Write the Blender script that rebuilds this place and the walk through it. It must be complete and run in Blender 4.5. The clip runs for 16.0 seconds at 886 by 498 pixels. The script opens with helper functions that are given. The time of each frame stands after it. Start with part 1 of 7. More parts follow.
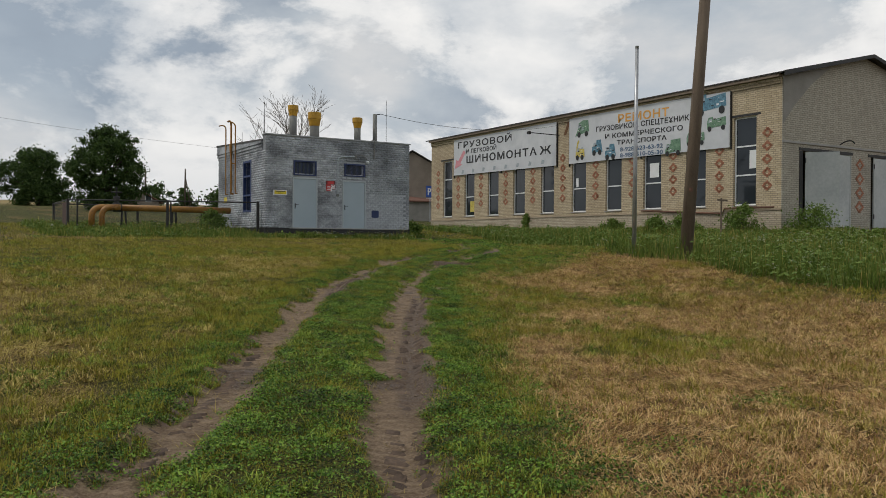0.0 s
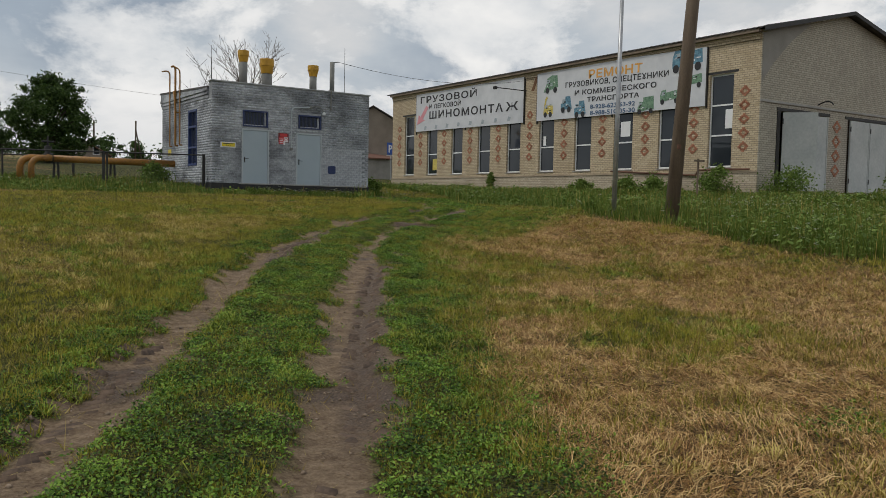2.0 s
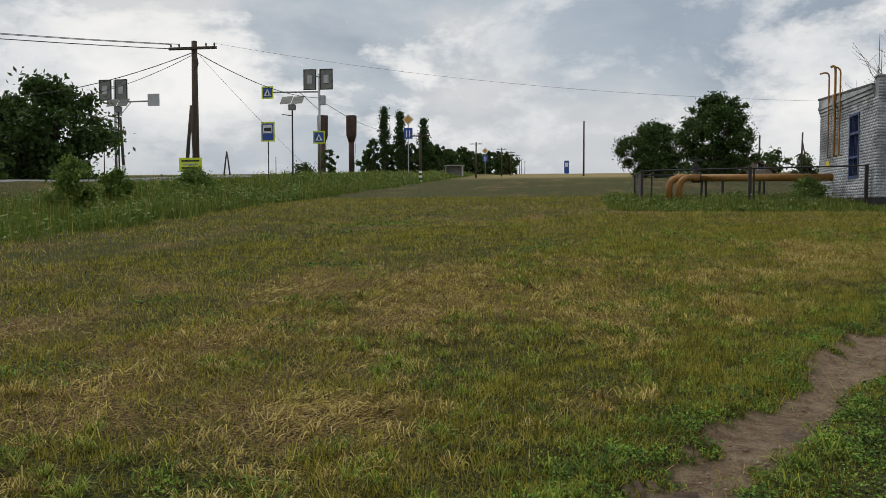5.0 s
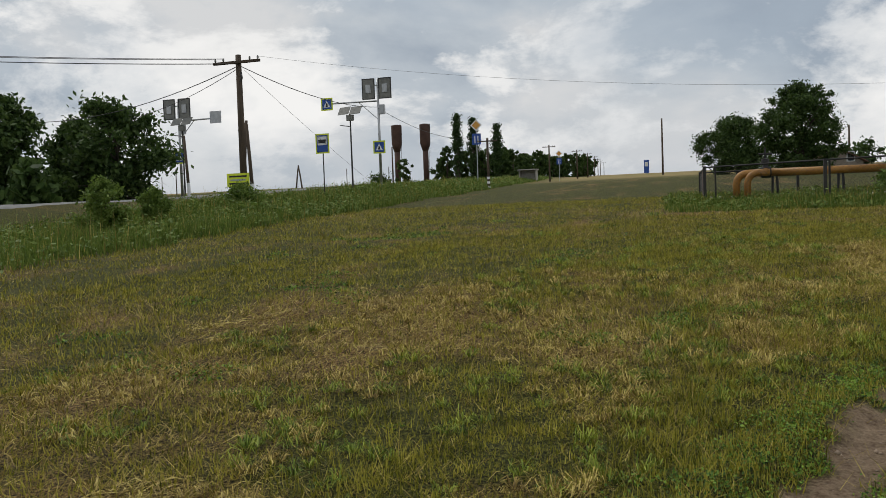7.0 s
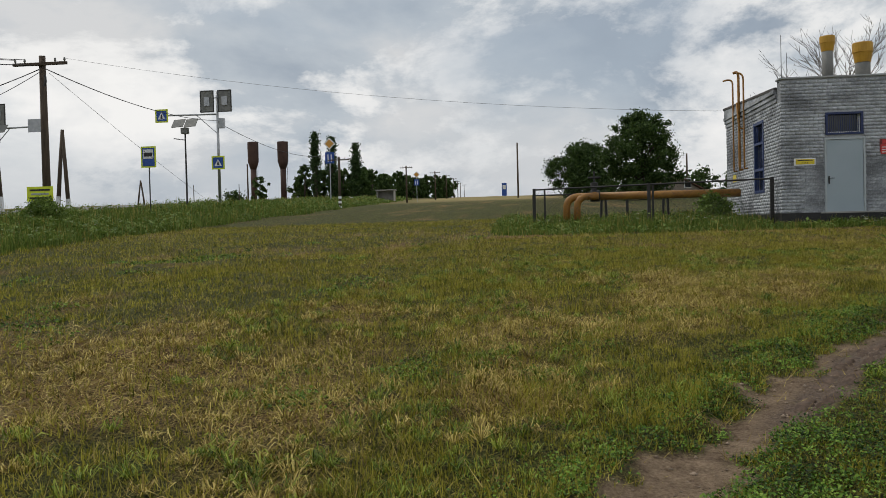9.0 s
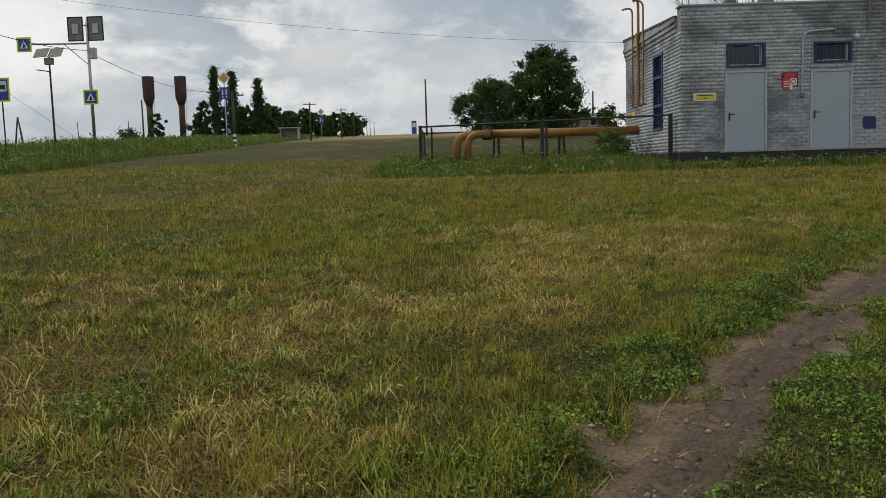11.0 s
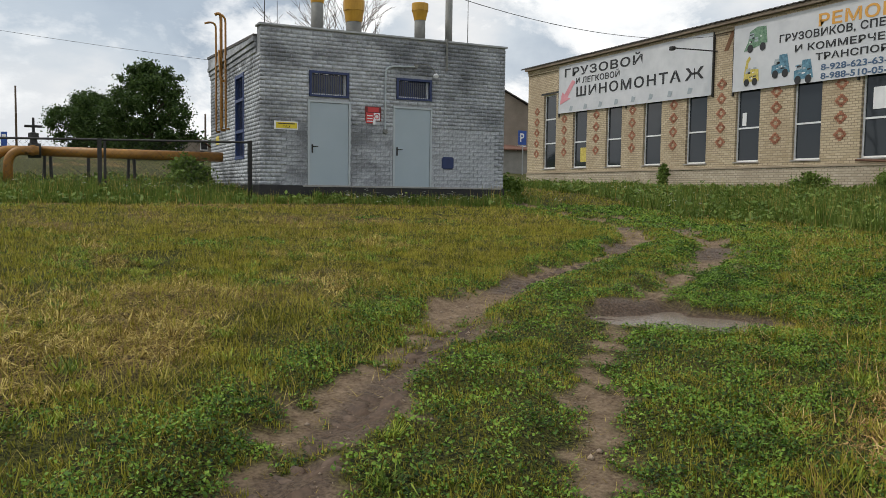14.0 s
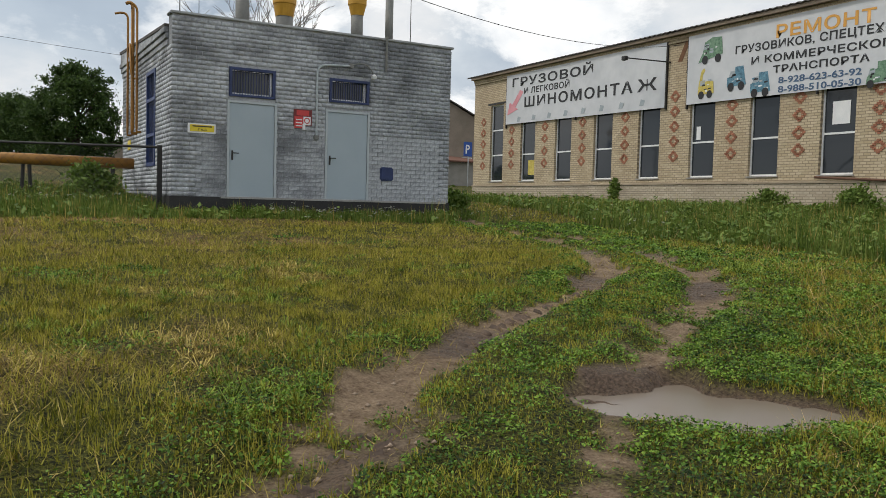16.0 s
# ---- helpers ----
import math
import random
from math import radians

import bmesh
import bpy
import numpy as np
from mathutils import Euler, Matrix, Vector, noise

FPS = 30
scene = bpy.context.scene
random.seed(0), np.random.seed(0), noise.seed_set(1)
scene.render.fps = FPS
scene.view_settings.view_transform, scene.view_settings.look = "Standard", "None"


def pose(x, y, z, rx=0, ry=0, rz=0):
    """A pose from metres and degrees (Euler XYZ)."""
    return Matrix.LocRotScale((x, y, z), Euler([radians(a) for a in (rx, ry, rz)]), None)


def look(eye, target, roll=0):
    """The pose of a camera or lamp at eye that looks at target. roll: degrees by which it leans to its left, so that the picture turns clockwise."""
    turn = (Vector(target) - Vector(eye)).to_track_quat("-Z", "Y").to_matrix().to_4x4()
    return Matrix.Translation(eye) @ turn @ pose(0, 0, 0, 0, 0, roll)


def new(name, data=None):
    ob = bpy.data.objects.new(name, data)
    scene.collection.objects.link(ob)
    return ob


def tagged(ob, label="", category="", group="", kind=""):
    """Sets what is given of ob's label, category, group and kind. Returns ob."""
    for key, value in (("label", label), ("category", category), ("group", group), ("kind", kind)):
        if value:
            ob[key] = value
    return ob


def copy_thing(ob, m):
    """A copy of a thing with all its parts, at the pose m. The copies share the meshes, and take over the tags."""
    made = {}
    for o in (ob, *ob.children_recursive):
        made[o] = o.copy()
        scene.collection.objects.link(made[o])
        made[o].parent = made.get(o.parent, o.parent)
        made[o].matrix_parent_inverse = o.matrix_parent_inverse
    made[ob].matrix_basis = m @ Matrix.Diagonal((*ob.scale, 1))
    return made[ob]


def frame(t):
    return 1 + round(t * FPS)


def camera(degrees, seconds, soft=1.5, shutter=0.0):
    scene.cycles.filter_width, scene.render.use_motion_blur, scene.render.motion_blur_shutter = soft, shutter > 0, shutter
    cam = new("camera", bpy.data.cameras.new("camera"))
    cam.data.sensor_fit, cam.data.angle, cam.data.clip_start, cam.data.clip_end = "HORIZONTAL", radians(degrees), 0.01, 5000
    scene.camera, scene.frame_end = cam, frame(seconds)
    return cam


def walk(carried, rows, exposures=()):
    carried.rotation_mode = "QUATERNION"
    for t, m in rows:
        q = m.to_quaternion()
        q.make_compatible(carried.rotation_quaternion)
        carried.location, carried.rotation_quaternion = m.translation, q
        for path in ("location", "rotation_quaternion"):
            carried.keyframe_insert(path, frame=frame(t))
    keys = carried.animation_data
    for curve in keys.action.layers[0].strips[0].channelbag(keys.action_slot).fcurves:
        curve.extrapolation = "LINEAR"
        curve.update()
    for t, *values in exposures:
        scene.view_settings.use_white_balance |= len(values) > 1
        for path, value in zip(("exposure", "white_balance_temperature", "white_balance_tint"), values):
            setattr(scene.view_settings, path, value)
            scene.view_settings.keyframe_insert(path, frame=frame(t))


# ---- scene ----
cam = camera(56.4, 16.0, soft=0.8)
PATH = [
    (0, (0.51, 0.573, 1.527), (1.554, 2.278, 1.507), 0.4),
    (0.5, (0.934, 1.051, 1.47), (1.982, 2.753, 1.426), 0.6),
    (1, (1.218, 1.53, 1.469), (2.274, 3.227, 1.392), 1.6),
    (1.5, (1.404, 1.907, 1.477), (2.53, 3.556, 1.378), 0.8),
    (2, (1.618, 2.41, 1.518), (2.742, 4.06, 1.401), 1.2),
    (2.5, (1.814, 2.974, 1.527), (2.939, 4.623, 1.398), 2.2),
    (2.9, (2.104, 3.375, 1.541), (2.94, 5.187, 1.415), 1.1),
    (3, (2.155, 3.488, 1.555), (2.865, 5.353, 1.411), 1.3),
    (3.5, (2.23, 4.045, 1.601), (2.554, 6.012, 1.441), 0.9),
    (4, (2.471, 4.373, 1.657), (2.500, 6.365, 1.489), 0.6),
    (4.2, (2.6, 4.495, 1.668), (2.512, 6.488, 1.524), 0.0),
    (6.3, (3.516, 6.327, 1.738), (3.078, 8.277, 1.661), 0.4),
    (6.5, (3.612, 6.505, 1.735), (3.175, 8.456, 1.666), -0.1),
    (7, (3.902, 6.97, 1.76), (3.365, 8.895, 1.679), -2.1),
    (7.5, (4.114, 7.483, 1.77), (3.596, 9.415, 1.746), -1.1),
    (8, (4.386, 7.995, 1.792), (3.882, 9.93, 1.774), -1.6),
    (8.5, (4.582, 8.364, 1.752), (4.231, 10.333, 1.727), -0.9),
    (8.7, (4.705, 8.525, 1.754), (4.423, 10.505, 1.724), -1.1),
    (11, (5.686, 11.149, 1.817), (5.679, 13.139, 1.621), -1.7),
    (11.5, (6.003, 11.552, 1.904), (6.288, 13.519, 1.683), -2.3),
    (12, (6.256, 11.856, 1.934), (6.71, 13.789, 1.694), -1.9),
    (12.5, (6.605, 12.255, 1.935), (7.381, 14.091, 1.778), -1.8),
    (13, (6.837, 12.584, 1.92), (7.564, 14.441, 1.769), -1.4),
    (13.5, (7.108, 13.024, 1.94), (7.736, 14.918, 1.799), 1.4),
    (14, (7.401, 13.466, 1.927), (8.265, 15.265, 1.788), 0.8),
    (14.5, (7.696, 13.992, 1.983), (8.551, 15.796, 1.866), 0.6),
    (15, (7.972, 14.42, 1.969), (8.854, 16.212, 1.864), 2.9),
    (15.5, (8.269, 14.865, 1.947), (9.276, 16.59, 1.843), 1.7),
    (16, (8.514, 15.409, 2.006), (9.497, 17.147, 1.897), 1.5),
]
walk(cam, [(t, look(eye, target, roll)) for t, eye, target, roll in PATH],
     [(0, -0.34), (2.5, -0.36), (4.0, -0.31), (8.5, -0.31), (11.0, -0.36), (12.0, -0.33), (12.5, 0.07), (16, 0.07)])

# ---- light ----
SUN_EL, SUN_AZ = radians(52), radians(-62)      # azimuth from +y, towards +x
world = bpy.data.worlds.new("world")
scene.world = world
world.use_nodes = True
wn, wl = world.node_tree.nodes, world.node_tree.links
wn.clear()


def wnode(kind, **kw):
    n = wn.new(kind)
    for k, v in kw.items():
        n.inputs[k].default_value = v
    return n


def wmath(op, a, b=None):
    n = wn.new("ShaderNodeMath")
    n.operation = op
    for i, v in enumerate((a, b)):
        if v is None:
            continue
        if isinstance(v, (int, float)):
            n.inputs[i].default_value = v
        else:
            wl.new(v, n.inputs[i])
    return n.outputs[0]


def wramp(fac, stops):
    n = wn.new("ShaderNodeValToRGB")
    e = n.color_ramp.elements
    while len(e) < len(stops):
        e.new(0.5)
    for el, (p, c) in zip(e, stops):
        el.position, el.color = p, (*c, 1)
    wl.new(fac, n.inputs[0])
    return n.outputs[0]


sky = wn.new("ShaderNodeTexSky")
sky.sky_type, sky.sun_disc = "NISHITA", False
sky.sun_elevation, sky.sun_rotation = SUN_EL, SUN_AZ
sky.air_density, sky.dust_density = 1.2, 2.0
coord = wn.new("ShaderNodeTexCoord")
sep = wn.new("ShaderNodeSeparateXYZ")
wl.new(coord.outputs["Generated"], sep.inputs[0])


def wnoise(scale, detail, rough, shift):
    m = wn.new("ShaderNodeMapping")
    m.inputs["Location"].default_value = (shift, shift * 0.7, shift * 1.3)
    m.inputs["Scale"].default_value = (1.0, 1.0, 1.9)
    wl.new(coord.outputs["Generated"], m.inputs[0])
    n = wnode("ShaderNodeTexNoise", Scale=scale, Detail=detail, Roughness=rough)
    n.inputs["Distortion"].default_value = 0.15
    wl.new(m.outputs[0], n.inputs["Vector"])
    return n.outputs["Fac"]


cover = wramp(wnoise(2.6, 8, 0.55, 3.1), [(0.34, (0, 0, 0)), (0.50, (1, 1, 1))])
shade = wramp(wnoise(3.1, 8, 0.55, 7.7), [(0.36, (3.8, 4.5, 5.4)), (0.50, (6.0, 6.6, 7.2)), (0.62, (8.2, 8.3, 8.4))])
lit = wramp(wnoise(4.2, 12, 0.62, 11.3), [(0.47, (0, 0, 0)), (0.545, (0.75, 0.75, 0.75)), (0.62, (1, 1, 1))])
puffs = wn.new("ShaderNodeMix")
puffs.data_type = "RGBA"
wl.new(lit, puffs.inputs[0])
wl.new(shade, puffs.inputs[6])
puffs.inputs[7].default_value = (11.2, 11.1, 10.9, 1)
cloud = puffs.outputs[2]
mixsky = wn.new("ShaderNodeMix")
mixsky.data_type = "RGBA"
wl.new(wmath("MULTIPLY", cover, 0.35), mixsky.inputs[0])
veil = wn.new("ShaderNodeMix")
veil.data_type = "RGBA"
veil.inputs[0].default_value = 0.82
wl.new(sky.outputs[0], veil.inputs[6])
veil.inputs[7].default_value = (5.2, 6.0, 6.9, 1)
lowmix = wn.new("ShaderNodeMix")
lowmix.data_type = "RGBA"
wl.new(wmath("ADD", wmath("MULTIPLY", cover, 0.6), 0.4), mixsky.inputs[0])
wl.new(veil.outputs[2], mixsky.inputs[6])
wl.new(cloud, mixsky.inputs[7])
wl.new(wramp(sep.outputs[2], [(0.0, (0.7, 0.7, 0.7)), (0.12, (0, 0, 0))]), lowmix.inputs[0])
wl.new(mixsky.outputs[2], lowmix.inputs[6])
lowmix.inputs[7].default_value = (6.4, 6.8, 7.3, 1)
back = wnode("ShaderNodeBackground", Strength=0.1)
wl.new(lowmix.outputs[2], back.inputs[0])
wo = wn.new("ShaderNodeOutputWorld")
wl.new(back.outputs[0], wo.inputs[0])

sun = new("sun", bpy.data.lights.new("sun", "SUN"))
sun.data.energy, sun.data.angle, sun.data.color = 1.5, radians(10), (1.0, 0.95, 0.86)
sun.matrix_basis = look((0, 0, 50), (-math.sin(SUN_AZ) * math.cos(SUN_EL) * 10, -math.cos(SUN_AZ) * math.cos(SUN_EL) * 10, 50 - 10 * math.sin(SUN_EL)))
scene.view_settings.exposure = 0.0


# ---- materials ----
def paint(name, a, b, scale=6.0, rough=0.8, bump=0.15, metal=0.0, fine=40.0, lo=0.35, hi=0.65, random_tint=0.0, stretch=(1, 1, 1), spec=0.5):
    """Two colours mixed by broad and fine noise, with relief."""
    m = bpy.data.materials.new(name)
    m.use_nodes = True
    nt = m.node_tree
    p = nt.nodes["Principled BSDF"]
    p.inputs["Roughness"].default_value, p.inputs["Metallic"].default_value = rough, metal
    p.inputs["Specular IOR Level"].default_value = spec
    tc = nt.nodes.new("ShaderNodeTexCoord")
    mp = nt.nodes.new("ShaderNodeMapping")
    mp.inputs["Scale"].default_value = stretch
    nt.links.new(tc.outputs["Object"], mp.inputs[0])
    facs = []
    for s in (scale, fine):
        n = nt.nodes.new("ShaderNodeTexNoise")
        n.inputs["Scale"].default_value, n.inputs["Detail"].default_value = s, 6
        nt.links.new(mp.outputs[0], n.inputs["Vector"])
        facs.append(n.outputs["Fac"])
    avg = nt.nodes.new("ShaderNodeMath")
    avg.operation = "MULTIPLY_ADD"
    nt.links.new(facs[1], avg.inputs[0])
    avg.inputs[1].default_value = 0.4
    sc = nt.nodes.new("ShaderNodeMath")
    sc.operation = "MULTIPLY"
    nt.links.new(facs[0], sc.inputs[0])
    sc.inputs[1].default_value = 0.6
    nt.links.new(sc.outputs[0], avg.inputs[2])
    r = nt.nodes.new("ShaderNodeValToRGB")
    r.color_ramp.elements[0].position, r.color_ramp.elements[0].color = lo, (*a, 1)
    r.color_ramp.elements[1].position, r.color_ramp.elements[1].color = hi, (*b, 1)
    nt.links.new(avg.outputs[0], r.inputs[0])
    out = r.outputs[0]
    if random_tint:
        oi = nt.nodes.new("ShaderNodeObjectInfo")
        ge = nt.nodes.new("ShaderNodeNewGeometry")
        ad = nt.nodes.new("ShaderNodeMath")
        ad.operation = "ADD"
        nt.links.new(oi.outputs["Random"], ad.inputs[0])
        nt.links.new(ge.outputs["Random Per Island"], ad.inputs[1])
        fr = nt.nodes.new("ShaderNodeMath")
        fr.operation = "FRACT"
        nt.links.new(ad.outputs[0], fr.inputs[0])
        mr = nt.nodes.new("ShaderNodeMapRange")
        mr.inputs[3].default_value, mr.inputs[4].default_value = 1 - random_tint, 1 + random_tint
        nt.links.new(fr.outputs[0], mr.inputs[0])
        mul = nt.nodes.new("ShaderNodeVectorMath")
        mul.operation = "SCALE"
        nt.links.new(out, mul.inputs[0])
        nt.links.new(mr.outputs[0], mul.inputs["Scale"])
        out = mul.outputs[0]
    nt.links.new(out, p.inputs["Base Color"])
    if bump:
        bp = nt.nodes.new("ShaderNodeBump")
        bp.inputs["Strength"].default_value, bp.inputs["Distance"].default_value = bump, 0.01
        nt.links.new(facs[1], bp.inputs["Height"])
        nt.links.new(bp.outputs[0], p.inputs["Normal"])
    return m


def brickwork(name, a, b, mortar, width=0.262, course=0.10, dirt=(0.2, 0.17, 0.14), dirt_amount=0.35, axis="x"):
    """Brick laid on a wall that runs along x or y."""
    m = bpy.data.materials.new(name)
    m.use_nodes = True
    nt = m.node_tree
    p = nt.nodes["Principled BSDF"]
    p.inputs["Roughness"].default_value = 0.9
    tc = nt.nodes.new("ShaderNodeTexCoord")
    s = nt.nodes.new("ShaderNodeSeparateXYZ")
    c = nt.nodes.new("ShaderNodeCombineXYZ")
    nt.links.new(tc.outputs["Object"], s.inputs[0])
    nt.links.new(s.outputs[0 if axis == "x" else 1], c.inputs[0])
    nt.links.new(s.outputs[2], c.inputs[1])
    br = nt.nodes.new("ShaderNodeTexBrick")
    br.inputs["Scale"].default_value = 1.0
    br.inputs["Brick Width"].default_value, br.inputs["Row Height"].default_value = width, course
    br.inputs["Mortar Size"].default_value, br.inputs["Mortar Smooth"].default_value = 0.013, 0.1
    br.inputs["Color1"].default_value, br.inputs["Color2"].default_value, br.inputs["Mortar"].default_value = (*a, 1), (*b, 1), (*mortar, 1)
    nt.links.new(c.outputs[0], br.inputs["Vector"])
    big = nt.nodes.new("ShaderNodeTexNoise")
    big.inputs["Scale"].default_value, big.inputs["Detail"].default_value = 0.5, 8
    nt.links.new(tc.outputs["Object"], big.inputs["Vector"])
    rp = nt.nodes.new("ShaderNodeMapRange")
    rp.inputs[1].default_value, rp.inputs[2].default_value = 0.45, 0.75
    rp.inputs[4].default_value = dirt_amount
    nt.links.new(big.outputs["Fac"], rp.inputs[0])
    mx = nt.nodes.new("ShaderNodeMix")
    mx.data_type = "RGBA"
    nt.links.new(rp.outputs[0], mx.inputs[0])
    nt.links.new(br.outputs["Color"], mx.inputs[6])
    mx.inputs[7].default_value = (*dirt, 1)
    nt.links.new(mx.outputs[2], p.inputs["Base Color"])
    bp = nt.nodes.new("ShaderNodeBump")
    bp.inputs["Strength"].default_value, bp.inputs["Distance"].default_value = 0.6, 0.012
    bp.invert = True
    nt.links.new(br.outputs["Fac"], bp.inputs["Height"])
    nt.links.new(bp.outputs[0], p.inputs["Normal"])
    return m


def leafy(name, a, b, c, rough=0.6, see=0.35, tuft=2.2, mixed=0.6):
    """Blades and leaves: colours vary from piece to piece, and some light comes through."""
    m = bpy.data.materials.new(name)
    m.use_nodes = True
    nt = m.node_tree
    p = nt.nodes["Principled BSDF"]
    p.inputs["Roughness"].default_value = rough
    p.inputs["Specular IOR Level"].default_value = 0.25
    ge = nt.nodes.new("ShaderNodeNewGeometry")
    tc = nt.nodes.new("ShaderNodeTexCoord")
    n = nt.nodes.new("ShaderNodeTexNoise")
    n.inputs["Scale"].default_value, n.inputs["Detail"].default_value, n.inputs["Roughness"].default_value = tuft, 6, 0.75
    nt.links.new(tc.outputs["Object"], n.inputs["Vector"])
    ad = nt.nodes.new("ShaderNodeMath")
    ad.operation = "MULTIPLY_ADD"
    nt.links.new(ge.outputs["Random Per Island"], ad.inputs[0])
    ad.inputs[1].default_value = mixed
    sb = nt.nodes.new("ShaderNodeMath")
    sb.operation = "MULTIPLY_ADD"
    nt.links.new(n.outputs["Fac"], sb.inputs[0])
    sb.inputs[1].default_value, sb.inputs[2].default_value = 2.7, -1.15
    nt.links.new(sb.outputs[0], ad.inputs[2])
    r = nt.nodes.new("ShaderNodeValToRGB")
    e = r.color_ramp.elements
    e.new(0.5)
    for el, pos, col in zip(e, (0.1, 0.5, 0.95), (a, b, c)):
        el.position, el.color = pos, (*col, 1)
    nt.links.new(ad.outputs[0], r.inputs[0])
    nt.links.new(r.outputs[0], p.inputs["Base Color"])
    tr = nt.nodes.new("ShaderNodeBsdfTranslucent")
    nt.links.new(r.outputs[0], tr.inputs[0])
    ms = nt.nodes.new("ShaderNodeMixShader")
    ms.inputs[0].default_value = see
    nt.links.new(p.outputs[0], ms.inputs[1])
    nt.links.new(tr.outputs[0], ms.inputs[2])
    nt.links.new(ms.outputs[0], nt.nodes["Material Output"].inputs[0])
    return m


def glass(name, tint=(0.02, 0.025, 0.03)):
    m = bpy.data.materials.new(name)
    m.use_nodes = True
    p = m.node_tree.nodes["Principled BSDF"]
    p.inputs["Base Color"].default_value = (*tint, 1)
    p.inputs["Roughness"].default_value = 0.04
    p.inputs["Specular IOR Level"].default_value = 0.55
    tc = m.node_tree.nodes.new("ShaderNodeTexCoord")
    n = m.node_tree.nodes.new("ShaderNodeTexNoise")
    n.inputs["Scale"].default_value = 0.8
    b = m.node_tree.nodes.new("ShaderNodeBump")
    b.inputs["Strength"].default_value, b.inputs["Distance"].default_value = 0.05, 0.05
    m.node_tree.links.new(tc.outputs["Object"], n.inputs["Vector"])
    m.node_tree.links.new(n.outputs["Fac"], b.inputs["Height"])
    m.node_tree.links.new(b.outputs[0], p.inputs["Normal"])
    return m


M_KBRICK = paint("grey painted brick", (0.22, 0.235, 0.255), (0.54, 0.56, 0.59), 0.55, 0.85, 0.3, fine=18, random_tint=0.10, lo=0.36, hi=0.60)


def grime(m, colour, scale, lo, hi, most):
    """Dark staining laid over a material's colour in ragged patches."""
    nt = m.node_tree
    p = nt.nodes["Principled BSDF"]
    src = p.inputs["Base Color"].links[0].from_socket
    tc = nt.nodes.new("ShaderNodeNewGeometry")
    mp = nt.nodes.new("ShaderNodeMapping")
    mp.inputs["Scale"].default_value = (1.0, 1.0, 1.5)
    nt.links.new(tc.outputs["Position"], mp.inputs[0])
    n = nt.nodes.new("ShaderNodeTexNoise")
    n.inputs["Scale"].default_value, n.inputs["Detail"].default_value, n.inputs["Roughness"].default_value = scale, 10, 0.72
    nt.links.new(mp.outputs[0], n.inputs["Vector"])
    r = nt.nodes.new("ShaderNodeMapRange")
    r.inputs[1].default_value, r.inputs[2].default_value, r.inputs[4].default_value = lo, hi, most
    nt.links.new(n.outputs["Fac"], r.inputs[0])
    x = nt.nodes.new("ShaderNodeMix")
    x.data_type = "RGBA"
    nt.links.new(r.outputs[0], x.inputs[0])
    nt.links.new(src, x.inputs[6])
    x.inputs[7].default_value = (*colour, 1)
    nt.links.new(x.outputs[2], p.inputs["Base Color"])
    return m


grime(M_KBRICK, (0.085, 0.09, 0.10), 0.55, 0.47, 0.62, 0.8)
grime(M_KBRICK, (0.17, 0.09, 0.085), 1.3, 0.66, 0.72, 0.6)
M_KJOINT = paint("painted mortar", (0.20, 0.21, 0.225), (0.47, 0.485, 0.505), 0.6, 0.95, 0.3, fine=25)
M_WBRICK_Y = brickwork("tan silicate brick on the long wall", (0.57, 0.475, 0.33), (0.44, 0.35, 0.225), (0.27, 0.215, 0.145), axis="y", dirt=(0.30, 0.22, 0.14), dirt_amount=0.4)
M_WBRICK_X = brickwork("weathered brick on the gable", (0.47, 0.43, 0.35), (0.38, 0.34, 0.275), (0.24, 0.215, 0.17), axis="x", dirt=(0.25, 0.225, 0.185), dirt_amount=0.5)
M_RED = paint("red brick", (0.30, 0.12, 0.07), (0.42, 0.19, 0.115), 4, 0.9, 0.3, random_tint=0.2)
M_PLASTER = paint("grey plaster", (0.22, 0.21, 0.19), (0.31, 0.29, 0.26), 1.5, 0.95, 0.3)
M_BLACK = paint("black bitumen", (0.008, 0.008, 0.009), (0.022, 0.021, 0.02), 5, 0.6, 0.4)
M_DOOR = paint("pale grey painted steel", (0.33, 0.395, 0.44), (0.375, 0.44, 0.485), 1.2, 0.45, 0.04, fine=60)
M_FRAME = paint("light grey steel frame", (0.40, 0.44, 0.46), (0.46, 0.5, 0.52), 2, 0.5, 0.05)
M_BLUE = paint("dark blue painted steel", (0.010, 0.022, 0.085), (0.018, 0.036, 0.125), 3, 0.5, 0.08)
M_WHITE = paint("white plastic", (0.70, 0.71, 0.72), (0.80, 0.80, 0.80), 3, 0.45, 0.03)
M_BANNER = paint("white banner cloth", (0.52, 0.535, 0.56), (0.63, 0.64, 0.66), 0.8, 0.55, 0.08, fine=3)
M_INK = paint("black print", (0.012, 0.012, 0.014), (0.02, 0.02, 0.022), 5, 0.5, 0)
M_BLUEINK = paint("blue-grey print", (0.05, 0.10, 0.19), (0.07, 0.13, 0.22), 5, 0.5, 0)
M_ORANGE = paint("orange print", (0.62, 0.30, 0.05), (0.70, 0.36, 0.07), 5, 0.5, 0)
M_PINK = paint("faded red print", (0.60, 0.22, 0.26), (0.70, 0.32, 0.35), 2, 0.5, 0)
M_GREEN = paint("green print", (0.05, 0.13, 0.07), (0.22, 0.36, 0.24), 9, 0.5, 0)
M_TEAL = paint("blue print", (0.03, 0.10, 0.16), (0.16, 0.34, 0.44), 9, 0.5, 0)
M_YELPRINT = paint("yellow print", (0.40, 0.30, 0.04), (0.72, 0.60, 0.16), 9, 0.5, 0)
